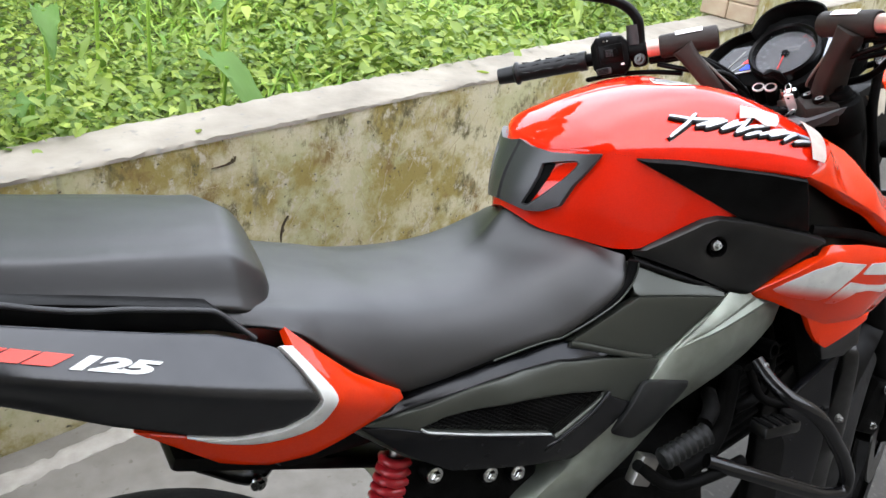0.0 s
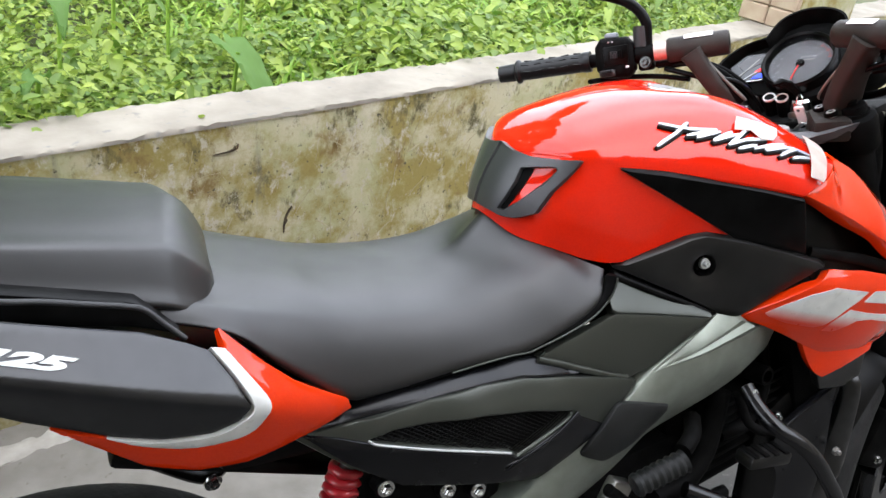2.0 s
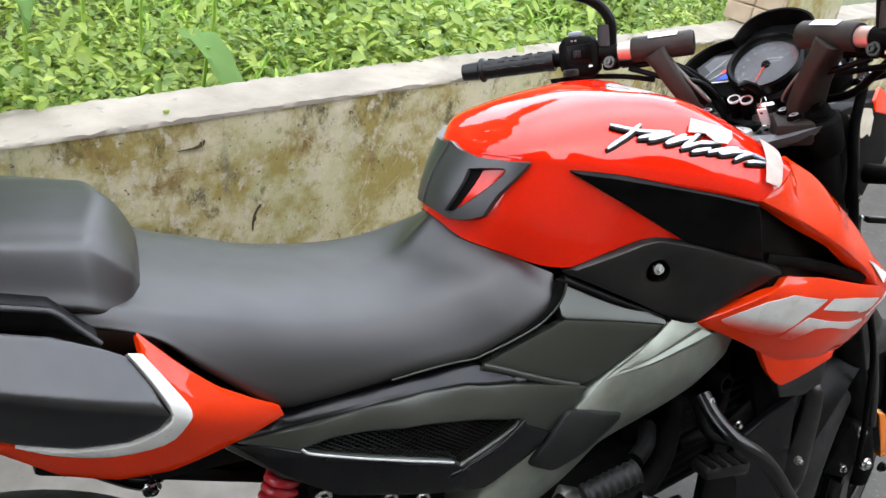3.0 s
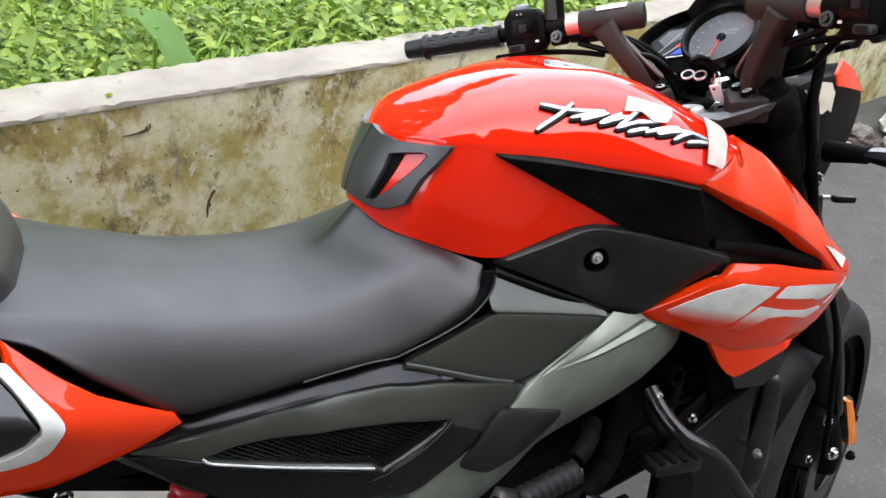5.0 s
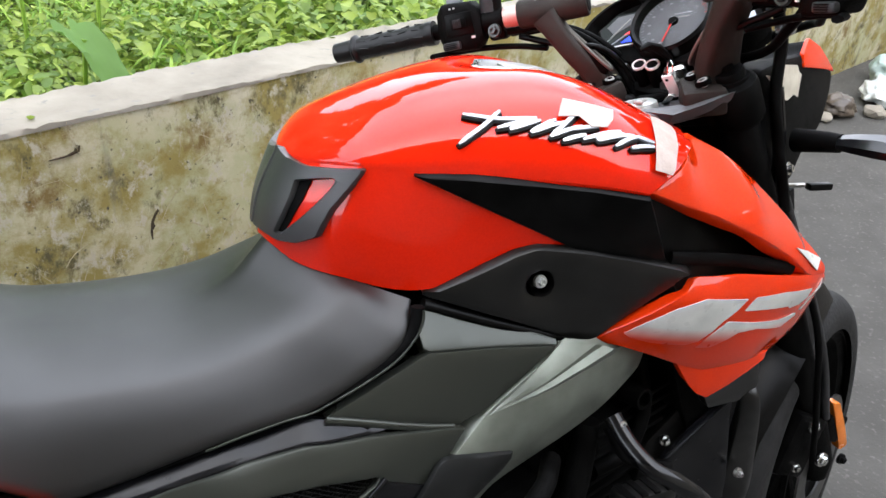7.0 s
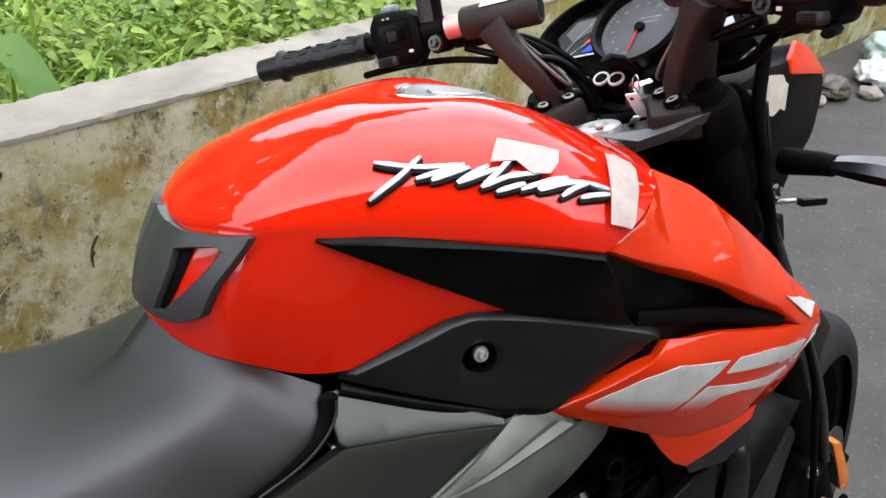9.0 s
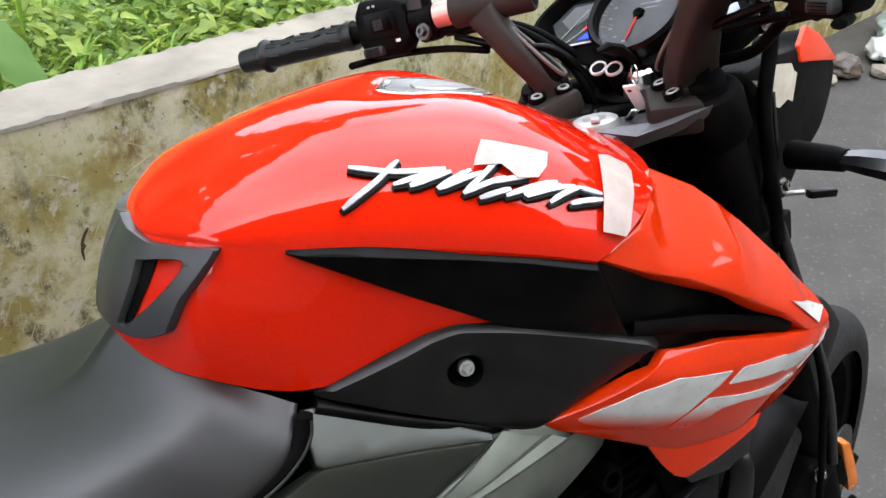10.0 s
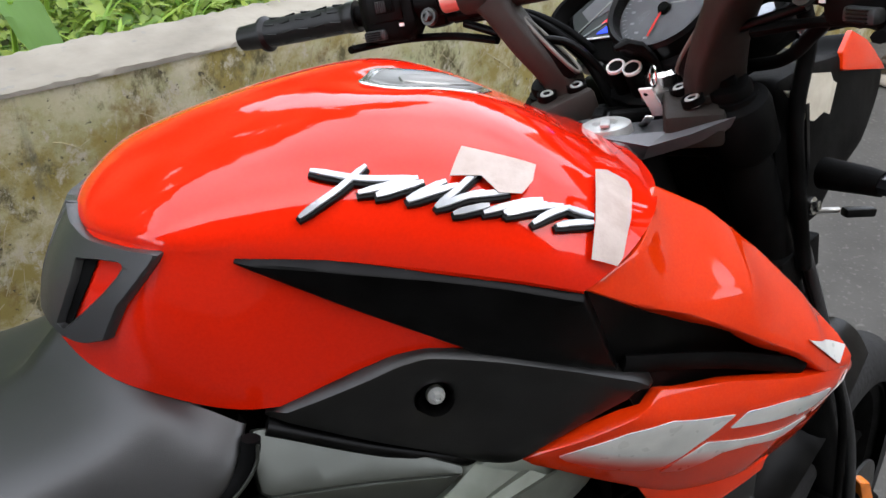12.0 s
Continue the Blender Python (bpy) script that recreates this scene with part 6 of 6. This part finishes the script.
    tube("cable", [q(p) for p in ((0.004, 0.181, 1.060), (0.014, 0.117, 1.042), (0.045, 0.074, 1.030), (0.075, 0.05, 0.985), (0.09, 0.03, 0.93))], 0.0045, M_BLACK, bar, "black control cable", 8)
    for o in (Vector((0, 0, 0)), Vector((0.012, 0.004 * s, -0.002)), Vector((0.022, -0.004 * s, -0.004))):
        tube("wiring", [q(p) + o for p in ((-0.01, 0.19, 1.068), (0.012, 0.140, 1.070), (0.036, 0.105, 1.052), (0.058, 0.072, 1.018), (0.068, 0.052, 0.980), (0.08, 0.03, 0.92))], 0.0052, M_DARK, bar, "black wiring loom", 8)
    return bar


bar_l = bar_side(1, "left")
bar_r = bar_side(-1, "right")
block("master_cylinder", (0.05, 0.055, 0.045), pose(0.030, -0.215, 1.118, 0, 0, 22), M_DARK, bar_r, "black brake master cylinder", 0.008)
tube("brake_hose", [(0.03, -0.16, 1.07), (0.065, -0.150, 1.06), (0.10, -0.142, 1.02), (0.095, -0.135, 0.96), (0.10, -0.135, 0.90), (0.12, -0.135, 0.80)], 0.0075, M_DARK, bar_r, "black brake hose", 8)
tube("throttle_cable", [(-0.01, -0.22, 1.07), (0.03, -0.175, 1.035), (0.065, -0.135, 1.01), (0.10, -0.06, 0.99), (0.11, -0.03, 0.93)], 0.006, M_DARK, bar_r, "black throttle cable", 8)
tube("throttle_cable", [(-0.01, -0.23, 1.06), (0.06, -0.20, 1.04), (0.12, -0.17, 1.035), (0.14, -0.10, 1.02)], 0.0055, M_DARK, bar_r, "black throttle cable", 8)
tube("cable_end", [(0.075, -0.150, 1.035), (0.10, -0.152, 1.032)], 0.008, M_CHROME, bar_r, "bright cable end", 12)

# ---- instruments ----
DIAL = Matrix.Translation((0.106, 0.0, 1.050)) @ Matrix(((0, 0.69, -0.72), (-1, 0, 0), (0, 0.72, 0.69))).to_4x4()
cl = steer(plate("instrument_housing", [(-0.125, 0.000), (-0.10, 0.034), (-0.058, 0.052), (-0.046, 0.078), (-0.02, 0.092), (0.02, 0.092), (0.046, 0.078), (0.058, 0.052), (0.10, 0.034), (0.120, 0.000), (0.085, -0.044), (0.03, -0.062), (-0.03, -0.062), (-0.092, -0.046)], 0.0, 0.045, M_DARK, bike, "black instrument housing", 0, 0.005))
cl.data.transform(DIAL)


def visor(points, out, lean, label):
    rows = []
    for f in (0.0, 0.25, 0.5, 0.75, 1.0):
        rows.append([DIAL @ Vector((x * (1 + lean * f), y * (1 + lean * f), -0.02 + (0.02 + out) * f)) for x, y in points])
    for f in (1.0, 0.5, 0.0):
        rows.append([DIAL @ Vector((x * (1 + lean * f) * 0.965, y * (1 + lean * f) * 0.965, -0.02 + (0.02 + out) * f)) for x, y in points])
    loft("visor", rows, M_MATT, cl, label, angle=45)


visor([v[:2] for v in catmull([(-0.060, 0.040, 0), (-0.048, 0.076, 0), (-0.022, 0.094, 0), (0.012, 0.096, 0), (0.044, 0.080, 0), (0.060, 0.045, 0)], 6)], 0.022, 0.08, "black visor over the dial")
visor([v[:2] for v in catmull([(-0.090, -0.048, 0), (-0.122, -0.022, 0), (-0.126, 0.004, 0), (-0.100, 0.036, 0), (-0.058, 0.055, 0)], 6)], 0.014, 0.05, "black rim round the display")
visor([v[:2] for v in catmull([(0.058, 0.055, 0), (0.100, 0.036, 0), (0.122, 0.002, 0), (0.112, -0.025, 0), (0.085, -0.045, 0)], 6)], 0.012, 0.05, "black rim round the right instrument pane")
lathe("dial_bezel", [(0.048, 0.003), (0.0505, 0.018), (0.054, 0.021), (0.0575, 0.017), (0.058, -0.01)], DIAL, M_BLACK, cl, "black dial bezel", 56)
lathe("dial_face", [(0, 0.004), (0.049, 0.004)], DIAL, M_FACE, cl, "dark grey tachometer face", 48)
for k in range(37):
    a = radians(-104 - 240 * k / 36)
    big = k % 3 == 0
    block("dial_mark", (0.0055 if big else 0.003, 0.0011 if big else 0.0006, 0.0003), DIAL @ Matrix.Rotation(a, 4, "Z") @ pose(0.0435, 0, 0.0045), M_BADGE if k < 30 else M_NS, cl, "", 0)
for k in range(10):
    a = radians(-104 - 216 * k / 9)
    block("dial_number", (0.0042, 0.0024, 0.0003), DIAL @ Matrix.Rotation(a, 4, "Z") @ pose(0.0345, 0, 0.0045, 0, 0, -math.degrees(a)), M_BADGE, cl, "", 0)
block("dial_legend", (0.024, 0.0014, 0.0003), DIAL @ pose(0.010, 0.014, 0.0045, 0, 0, 4), M_BADGE, cl, "", 0)
block("dial_legend", (0.016, 0.0010, 0.0003), DIAL @ pose(0.012, 0.008, 0.0045, 0, 0, 4), M_STEEL, cl, "", 0)
block("dial_needle", (0.040, 0.0020, 0.001), DIAL @ Matrix.Rotation(radians(-98), 4, "Z") @ pose(0.014, 0, 0.008), M_NEEDLE, cl, "red needle", 0)
lathe("needle_hub", [(0, 0.011), (0.0055, 0.010), (0.007, 0.005)], DIAL, M_DARK, cl, "black needle hub", 20)
glass = bpy.data.materials.new("clear_glass")
glass.use_nodes = True
gb = glass.node_tree.nodes["Principled BSDF"]
gb.inputs["Transmission Weight"].default_value, gb.inputs["Roughness"].default_value, gb.inputs["IOR"].default_value = 1.0, 0.03, 1.12
lathe("dial_glass", [(0, 0.0165), (0.02, 0.0160), (0.0495, 0.0145)], DIAL, glass, cl, "clear dial glass", 48).visible_shadow = False


def flat_on(name, pts, lift, thick, mt, parent, label=""):
    bm = bmesh.new()
    f = bm.faces.new([bm.verts.new(DIAL @ Vector((x, y, lift))) for x, y in pts])
    ex = bmesh.ops.extrude_face_region(bm, geom=[f])
    w = DIAL.to_3x3() @ Vector((0, 0, -thick))
    for v in ex["geom"]:
        if isinstance(v, bmesh.types.BMVert):
            v.co += w
    bmesh.ops.recalc_face_normals(bm, faces=bm.faces)
    return part(name, bm, mt, parent, label, smooth=False)


scr = flat_on("display", [(-0.095, -0.034), (-0.054, -0.030), (-0.052, 0.030), (-0.095, 0.026), (-0.115, 0.0)], 0.003, 0.004, M_LCD, cl, "dark digital display panel")
flat_on("display_window", [(-0.088, -0.010), (-0.060, 0.012), (-0.060, 0.026), (-0.092, 0.022), (-0.104, 0.004)], 0.0036, 0.001, M_FACE, scr, "grey liquid crystal window")
flat_on("display_line", [(-0.093, -0.034), (-0.052, -0.029), (-0.052, -0.0275), (-0.092, -0.0315)], 0.0042, 0.001, M_WHITEBOX, scr, "thin white line")
flat_on("display_line", [(-0.094, -0.033), (-0.092, -0.0335), (-0.057, -0.003), (-0.058, -0.0015)], 0.0042, 0.001, M_BADGE, scr, "thin pale line")
flat_on("display_line", [(-0.099, -0.026), (-0.0975, -0.0265), (-0.070, 0.016), (-0.0715, 0.0165)], 0.0042, 0.001, M_STEEL, scr, "thin grey line")
flat_on("warning_lamp", [(-0.071, -0.012), (-0.057, -0.008), (-0.056, -0.001), (-0.060, 0.000)], 0.0042, 0.001, M_REDLAMP, scr, "lit red warning lamp")
flat_on("warning_lamp", [(-0.072, -0.025), (-0.056, -0.023), (-0.056, -0.014), (-0.062, -0.015)], 0.0042, 0.001, M_BLUELAMP, scr, "lit blue warning lamp")
flat_on("warning_lamp", [(-0.094, -0.032), (-0.089, -0.0315), (-0.0885, -0.029), (-0.092, -0.030)], 0.0046, 0.001, M_REDLAMP, scr, "small lit red lamp")
# pale bluish base colour stands in for the glass pane's reflection
flat_on("right_pane", [(0.060, -0.030), (0.085, -0.036), (0.112, -0.004), (0.095, 0.026), (0.062, 0.032)], 0.004, 0.004, M_PANE, cl, "glossy instrument pane with its pale reflection in the base colour")
con = plate("console", [(-0.066, -0.052), (-0.060, -0.080), (-0.02, -0.092), (0.03, -0.092), (0.058, -0.07), (0.05, -0.052)], -0.024, 0.03, M_BLACK, cl, "black console below the dial", 0, 0.004)
con.data.transform(DIAL)
plate("housing_lip", [(-0.095, -0.046), (-0.088, -0.058), (-0.055, -0.060), (-0.05, -0.05)], -0.004, 0.02, M_YOKE, cl, "grey lower lip of the display", 0, 0.003).data.transform(DIAL)
for at in ((0.057, 0.029, 1.004), (0.054, 0.008, 1.003)):
    m = toward(at, (-0.62, -0.1, 0.78))
    k = lathe("knob", [(0, 0.003), (0.0070, 0.003), (0.0076, 0.002), (0.0100, 0.0), (0.0100, -0.03)], m, M_DARK, cl, "black push button", 24)
    lathe("knob_ring", [(0.0072, 0.0032), (0.0077, 0.0042), (0.0092, 0.0042), (0.0098, 0.0032), (0.0097, 0.001)], m, M_WHITEBOX, k, "white ring", 32)

# ---- headlamp, indicators ----
LAMP_OUT = [(0.10, 0.985), (0.17, 0.992), (0.24, 0.990), (0.265, 1.008), (0.31, 0.992), (0.36, 0.963), (0.389, 0.948), (0.370, 0.922), (0.31, 0.880), (0.245, 0.858), (0.22, 0.838), (0.205, 0.823), (0.150, 0.818), (0.120, 0.850), (0.105, 0.90)]
LAMPSIDE = Skin([(0.10, 0.112, 0.95), (0.20, 0.118, 0.93), (0.39, 0.108, 0.94), (0.18, 0.112, 0.82), (0.26, 0.114, 1.01), (0.30, 0.118, 0.93)])
lamp = steer(sheet("headlamp_cowl", on_side(LAMPSIDE, -1), rounded(LAMP_OUT, 0.012), M_DARK, bike, "black headlamp cowl", thick=0.05, edge=0.008))
sheet("cowl_side", on_side(LAMPSIDE, 1), rounded(LAMP_OUT, 0.012), M_DARK, lamp, "black left cheek of the headlamp cowl", thick=0.05, edge=0.008)
rows = []
for x, hw, z0, z1 in ((0.13, 0.07, 0.875, 0.975), (0.18, 0.09, 0.855, 0.985), (0.26, 0.092, 0.865, 0.995), (0.33, 0.086, 0.890, 0.975), (0.375, 0.06, 0.915, 0.955), (0.385, 0.03, 0.925, 0.945)):
    loop = superloop(Vector((x, 0, (z0 + z1) / 2)), Vector((0, 1, 0)), UP, hw, (z1 - z0) / 2, 0.6, 32)
    rows.append(loop + loop[:1])
loft("headlamp_body", rows, M_BLACK, lamp, "black headlamp body", cap=True)
sheet("lamp_flash", on_side(LAMPSIDE, -1), rounded([(0.236, 0.972), (0.238, 0.991), (0.265, 1.009), (0.31, 0.993), (0.36, 0.964), (0.387, 0.949)], 0.003), M_ORANGE, lamp, "orange-red panel on the headlamp cowl", lift=0.003, thick=0.004, edge=0.002)
sheet("lamp_flash", on_side(LAMPSIDE, 1), rounded([(0.236, 0.972), (0.238, 0.991), (0.265, 1.009), (0.31, 0.993), (0.36, 0.964), (0.387, 0.949)], 0.003), M_ORANGE, lamp, "orange-red panel on the headlamp cowl", lift=0.003, thick=0.004, edge=0.002)
steer(tube("lamp_stay", [(0.131, -0.124, 0.960), (0.131, -0.126, 0.90), (0.124, -0.124, 0.850)], 0.012, M_BLACK, bike, "black headlamp stay", 8, n=1, flat=0.5))
sb = Vector((0.185, -0.116, 0.842))
bolt(lamp, sb, (0, -1, 0.1), 0.0062, M_CHROME)
bolt(lamp, (0.140, -0.120, 0.842), (0, -1, 0.1), 0.006, M_DARK, "black bolt")
TAPE = Skin([(0.08, 0.128, 0.97), (0.14, 0.131, 0.96), (0.20, 0.127, 0.96), (0.13, 0.130, 0.93), (0.12, 0.126, 0.99), (0.16, 0.134, 0.975)])
sheet("tape", on_side(TAPE, -1), [Vector(p) for p in ((0.083, 0.980), (0.104, 0.976), (0.116, 0.989), (0.140, 0.986), (0.168, 0.982), (0.176, 0.973), (0.197, 0.967), (0.188, 0.956), (0.178, 0.940), (0.160, 0.946), (0.140, 0.941), (0.110, 0.950), (0.104, 0.964))], M_CREAM, lamp, "crumpled piece of cream tape", lift=0.002, thick=0.0012, edge=0, step=0.006)
stem_i = tube("indicator", [(0.195, -0.085, 0.905), (0.20, -0.13, 0.912), (0.202, -0.145, 0.913)], [0.016, 0.0135, 0.012], M_DARK, bike, "black rubber indicator stem", 16, n=1)
tube("indicator_housing", [(0.202, -0.140, 0.913), (0.207, -0.160, 0.915), (0.214, -0.19, 0.917), (0.224, -0.235, 0.916), (0.23, -0.26, 0.914)], [0.012, 0.017, 0.021, 0.018, 0.008], M_TAIL, stem_i, "dark smoked indicator housing", 8, n=1, flat=0.75, angle=25)
rod = tube("plate_stay", [(0.19, 0.0, 0.828), (0.30, 0.035, 0.79), (0.375, 0.055, 0.772), (0.40, 0.05, 0.770)], 0.004, M_STEEL, bike, "thin metal stay ahead of the fork", 8)
block("stay_end", (0.045, 0.014, 0.012), pose(0.425, 0.04, 0.766, 0, 5, -12), M_BLACK, rod, "black end of the stay", 0.003)

# ---- engine and lower parts ----
M_GUARD = material("guard_enamel", (0.003, 0.003, 0.0035), 0.2, 0.0, spec=0.5)
block("radiator", (0.07, 0.27, 0.34), pose(0.02, 0, 0.60, 0, -18, 0), M_ENGINE, bike, "black oil cooler block behind the shroud", 0.01)
block("cylinder_head", (0.20, 0.19, 0.20), pose(-0.14, 0, 0.62, 0, -14, 0), M_ENGINE, bike, "black cylinder head", 0.03)
engine = block("engine", (0.34, 0.20, 0.24), pose(-0.32, 0, 0.40, 0, -8, 0), M_ENGINE, bike, "black engine block", 0.03)
for k in range(9):
    block("cooling_fin", (0.17, 0.24, 0.007), pose(-0.13 + 0.004 * k, 0, 0.46 + 0.018 * k, 0, -14, 0), M_ENGINE, engine, "", 0.003)
lathe("clutch_cover", [(0, 0.03), (0.06, 0.03), (0.085, 0.022), (0.095, 0.0), (0.095, -0.03)], toward((-0.36, -0.10, 0.39), (0, -1, 0.1)), M_ENGINE, engine, "round black clutch cover", 40)
tube("exhaust", [(-0.04, -0.03, 0.56), (0.05, -0.05, 0.50), (0.06, -0.06, 0.36), (-0.06, -0.08, 0.24), (-0.30, -0.10, 0.20), (-0.70, -0.14, 0.26), (-1.0, -0.17, 0.36)], 0.028, M_ENGINE, bike, "black exhaust pipe", 16)
SHIELD = Skin([(-0.10, 0.12, 0.60), (0.10, 0.125, 0.60), (0.12, 0.13, 0.30), (-0.10, 0.125, 0.30), (0.0, 0.135, 0.45)])
shield = both("engine_shield", SHIELD, rounded([(-0.065, 0.545), (0.02, 0.60), (0.085, 0.625), (0.115, 0.56), (0.12, 0.30), (0.06, 0.22), (-0.085, 0.28), (-0.08, 0.48)], 0.012), M_BLACK, bike, "black shield beside the engine", thick=0.012, edge=0.006)
bolt(shield, (-0.035, -0.132, 0.545), r=0.005)
guard = tube("crash_guard", [(-0.154, -0.165, 0.642), (-0.152, -0.19, 0.622), (-0.144, -0.22, 0.604), (-0.117, -0.24, 0.584), (-0.088, -0.247, 0.555), (-0.058, -0.25, 0.515), (-0.034, -0.25, 0.482), (-0.014, -0.25, 0.442), (-0.022, -0.25, 0.418), (-0.060, -0.248, 0.425), (-0.106, -0.243, 0.446), (-0.20, -0.22, 0.492), (-0.265, -0.19, 0.52)], 0.0112, M_GUARD, bike, "black tubular crash guard", 16)
bolt(guard, (-0.153, -0.178, 0.639), (0.1, -1, 0.3), 0.0048, M_ALLOY)
pedal_pad = block("pedal_pad", (0.082, 0.034, 0.020), pose(-0.116, -0.185, 0.529, 0, 8, 0), M_COVER, bike, "black brake pedal pad", 0.005)
for k in range(4):
    block("pad_rib", (0.010, 0.032, 0.004), pose(-0.146 + 0.020 * k, -0.185, 0.5435 - 0.0028 * k, 0, 8, 0), M_MATT, pedal_pad, "", 0.001)
tube("guard_brace", [(-0.150, -0.15, 0.62), (-0.12, -0.16, 0.565), (-0.07, -0.18, 0.55)], 0.007, M_MATT, guard, "black brace", 10)
tube("engine_mount", [(-0.165, -0.13, 0.62), (-0.175, -0.135, 0.57), (-0.190, -0.14, 0.525), (-0.225, -0.145, 0.49), (-0.28, -0.15, 0.48)], 0.017, M_ENGINE, bike, "black engine mount tube", 14)
tube("intake_hose", [(-0.06, -0.10, 0.66), (-0.07, -0.125, 0.60), (-0.10, -0.13, 0.55), (-0.15, -0.13, 0.54)], 0.010, M_ENGINE, bike, "black rubber hose", 12)
for at in ((-0.167, -0.140, 0.582), (-0.087, -0.140, 0.631)):
    lathe("frame_lug", [(0.009, -0.01), (0.0095, 0.004), (0.0135, 0.004), (0.0145, 0.001), (0.0145, -0.03)], toward(at, (0.1, -1, 0.1)), M_ENGINE, bike, "black hollow engine lug", 24)
peg = lathe("foot_rest", [(0, 0.0)] + [(0.0165 if k % 2 else 0.0140, 0.003 + 0.0052 * k) for k in range(16)] + [(0, 0.083)], toward((-0.368, -0.200, 0.560), (0.075, -0.006, 0.022)), M_PAD, bike, "ribbed grey rubber foot rest", 20)
tube("foot_rest_arm", [(-0.29, -0.20, 0.594), (-0.262, -0.185, 0.602), (-0.23, -0.15, 0.60)], 0.012, M_ENGINE, peg, "black foot rest arm", 10)
bolt(peg, (-0.285, -0.20, 0.575), (0, -1, 0.2), 0.005, M_STEEL)
block("brake_pedal_plate", (0.035, 0.02, 0.045), pose(-0.375, -0.175, 0.535, 0, 25, 0), M_STEEL, bike, "small steel pedal bracket", 0.004)
tube("brake_pedal", [(-0.39, -0.18, 0.55), (-0.33, -0.19, 0.50), (-0.26, -0.20, 0.50), (-0.2, -0.2, 0.505)], 0.009, M_ENGINE, bike, "black brake pedal", 10)
bracket = block("rear_set_plate", (0.20, 0.02, 0.15), pose(-0.63, -0.125, 0.555, 0, 12, 0), M_ENGINE, bike, "black rear set plate", 0.006)
for at in ((-0.690, -0.148, 0.622), (-0.607, -0.142, 0.590), (-0.565, -0.142, 0.578)):
    lathe("boss", [(0.0, 0.004), (0.012, 0.004), (0.014, 0), (0.014, -0.02)], toward(at, (0, -1, 0)), M_ENGINE, bracket, "", 20)
    bolt(bracket, (at[0], at[1] - 0.004, at[2]), r=0.007)
shock = tube("shock_absorber", [(-0.715, -0.115, 0.665), (-0.80, -0.115, 0.36)], 0.010, M_STEEL, bike, "rear shock absorber", 14)
a0, a1 = Vector((-0.722, -0.115, 0.640)), Vector((-0.795, -0.115, 0.38))
ax = (a1 - a0).normalized()
e1 = ax.cross(Vector((0, 1, 0))).normalized()
e2 = ax.cross(e1)
tube("spring", [a0.lerp(a1, k / 168) + (e1 * math.cos(k * 0.8) + e2 * math.sin(k * 0.8)) * 0.0180 for k in range(169)], 0.0062, M_SPRING, shock, "red coil spring", 8, n=1)
tube("swing_arm", [(-0.46, -0.09, 0.36), (-0.75, -0.10, 0.33), (-1.05, -0.10, 0.305)], 0.028, M_ENGINE, bike, "black swing arm", 12)
tube("swing_arm", [(-0.46, 0.09, 0.36), (-0.75, 0.10, 0.33), (-1.05, 0.10, 0.305)], 0.028, M_ENGINE, bike, "black swing arm", 12)
tube("side_stand", [(-0.32, 0.10, 0.30), (-0.36, 0.20, 0.17), (-0.40, 0.31, 0.062)], 0.012, M_ENGINE, bike, "black side stand", 10)


# ---- rubbish by the wall ----
def bag(at, size, colour, label, seed):
    rnd = random.Random(seed)
    bm = bmesh.new()
    bmesh.ops.create_icosphere(bm, subdivisions=4, radius=1)
    for v in bm.verts:
        k = 1 + 0.35 * noise.noise(v.co * 2.3 + Vector((seed, 0, 0))) + 0.16 * noise.noise(v.co * 6 + Vector((0, seed, 0)))
        v.co = Vector((v.co.x * size[0], v.co.y * size[1], max(v.co.z, -0.55) * size[2])) * k
    z = min(v.co.z for v in bm.verts)
    for v in bm.verts:
        v.co.z -= z
    ob = part("plastic_bag", bm, colour, None, angle=70)
    ob.matrix_world = pose(*at, 0, 0, rnd.uniform(0, 360))
    return tagged(ob, label, "rubbish bag", "rubbish by the wall", "thing")


M_BAG = material("clear_plastic", (0.55, 0.60, 0.60), 0.2, second=(0.75, 0.78, 0.76), scale=14, bump=0.6, bump_scale=40)
M_BAGD = material("dark_plastic", (0.05, 0.04, 0.032), 0.35, second=(0.12, 0.095, 0.07), scale=10, bump=0.6, bump_scale=40)
M_TEAL = material("teal_plastic", (0.34, 0.46, 0.44), 0.3, second=(0.5, 0.6, 0.58), scale=12, bump=0.5, bump_scale=40)
bag((3.95, 2.26, 0), (0.11, 0.09, 0.065), M_BAG, "crumpled clear plastic bag beside the wall", 1)
bag((3.62, 2.24, 0), (0.08, 0.07, 0.05), M_BAGD, "crumpled dark plastic rubbish beside the wall", 2)
bag((4.22, 2.40, 0), (0.12, 0.10, 0.085), M_TEAL, "crumpled pale teal plastic bag beside the wall", 3)
for k, (x, y, z, r) in enumerate(((3.78, 2.16, 0.02, 0.05), (3.50, 2.20, 0.02, 0.035), (4.05, 2.10, 0.03, 0.06))):
    b = bmesh.new()
    bmesh.ops.create_icosphere(b, subdivisions=2, radius=r)
    for v in b.verts:
        v.co *= 1 + 0.3 * noise.noise(v.co * 30 + Vector((k, 0, 0)))
        v.co.z *= 0.6
    ob = part("stone", b, M_COPING, None, smooth=False)
    ob.matrix_world = pose(x, y, z)
    tagged(ob, "small pale broken stone on the ground", "stone", "stones by the wall", "thing")
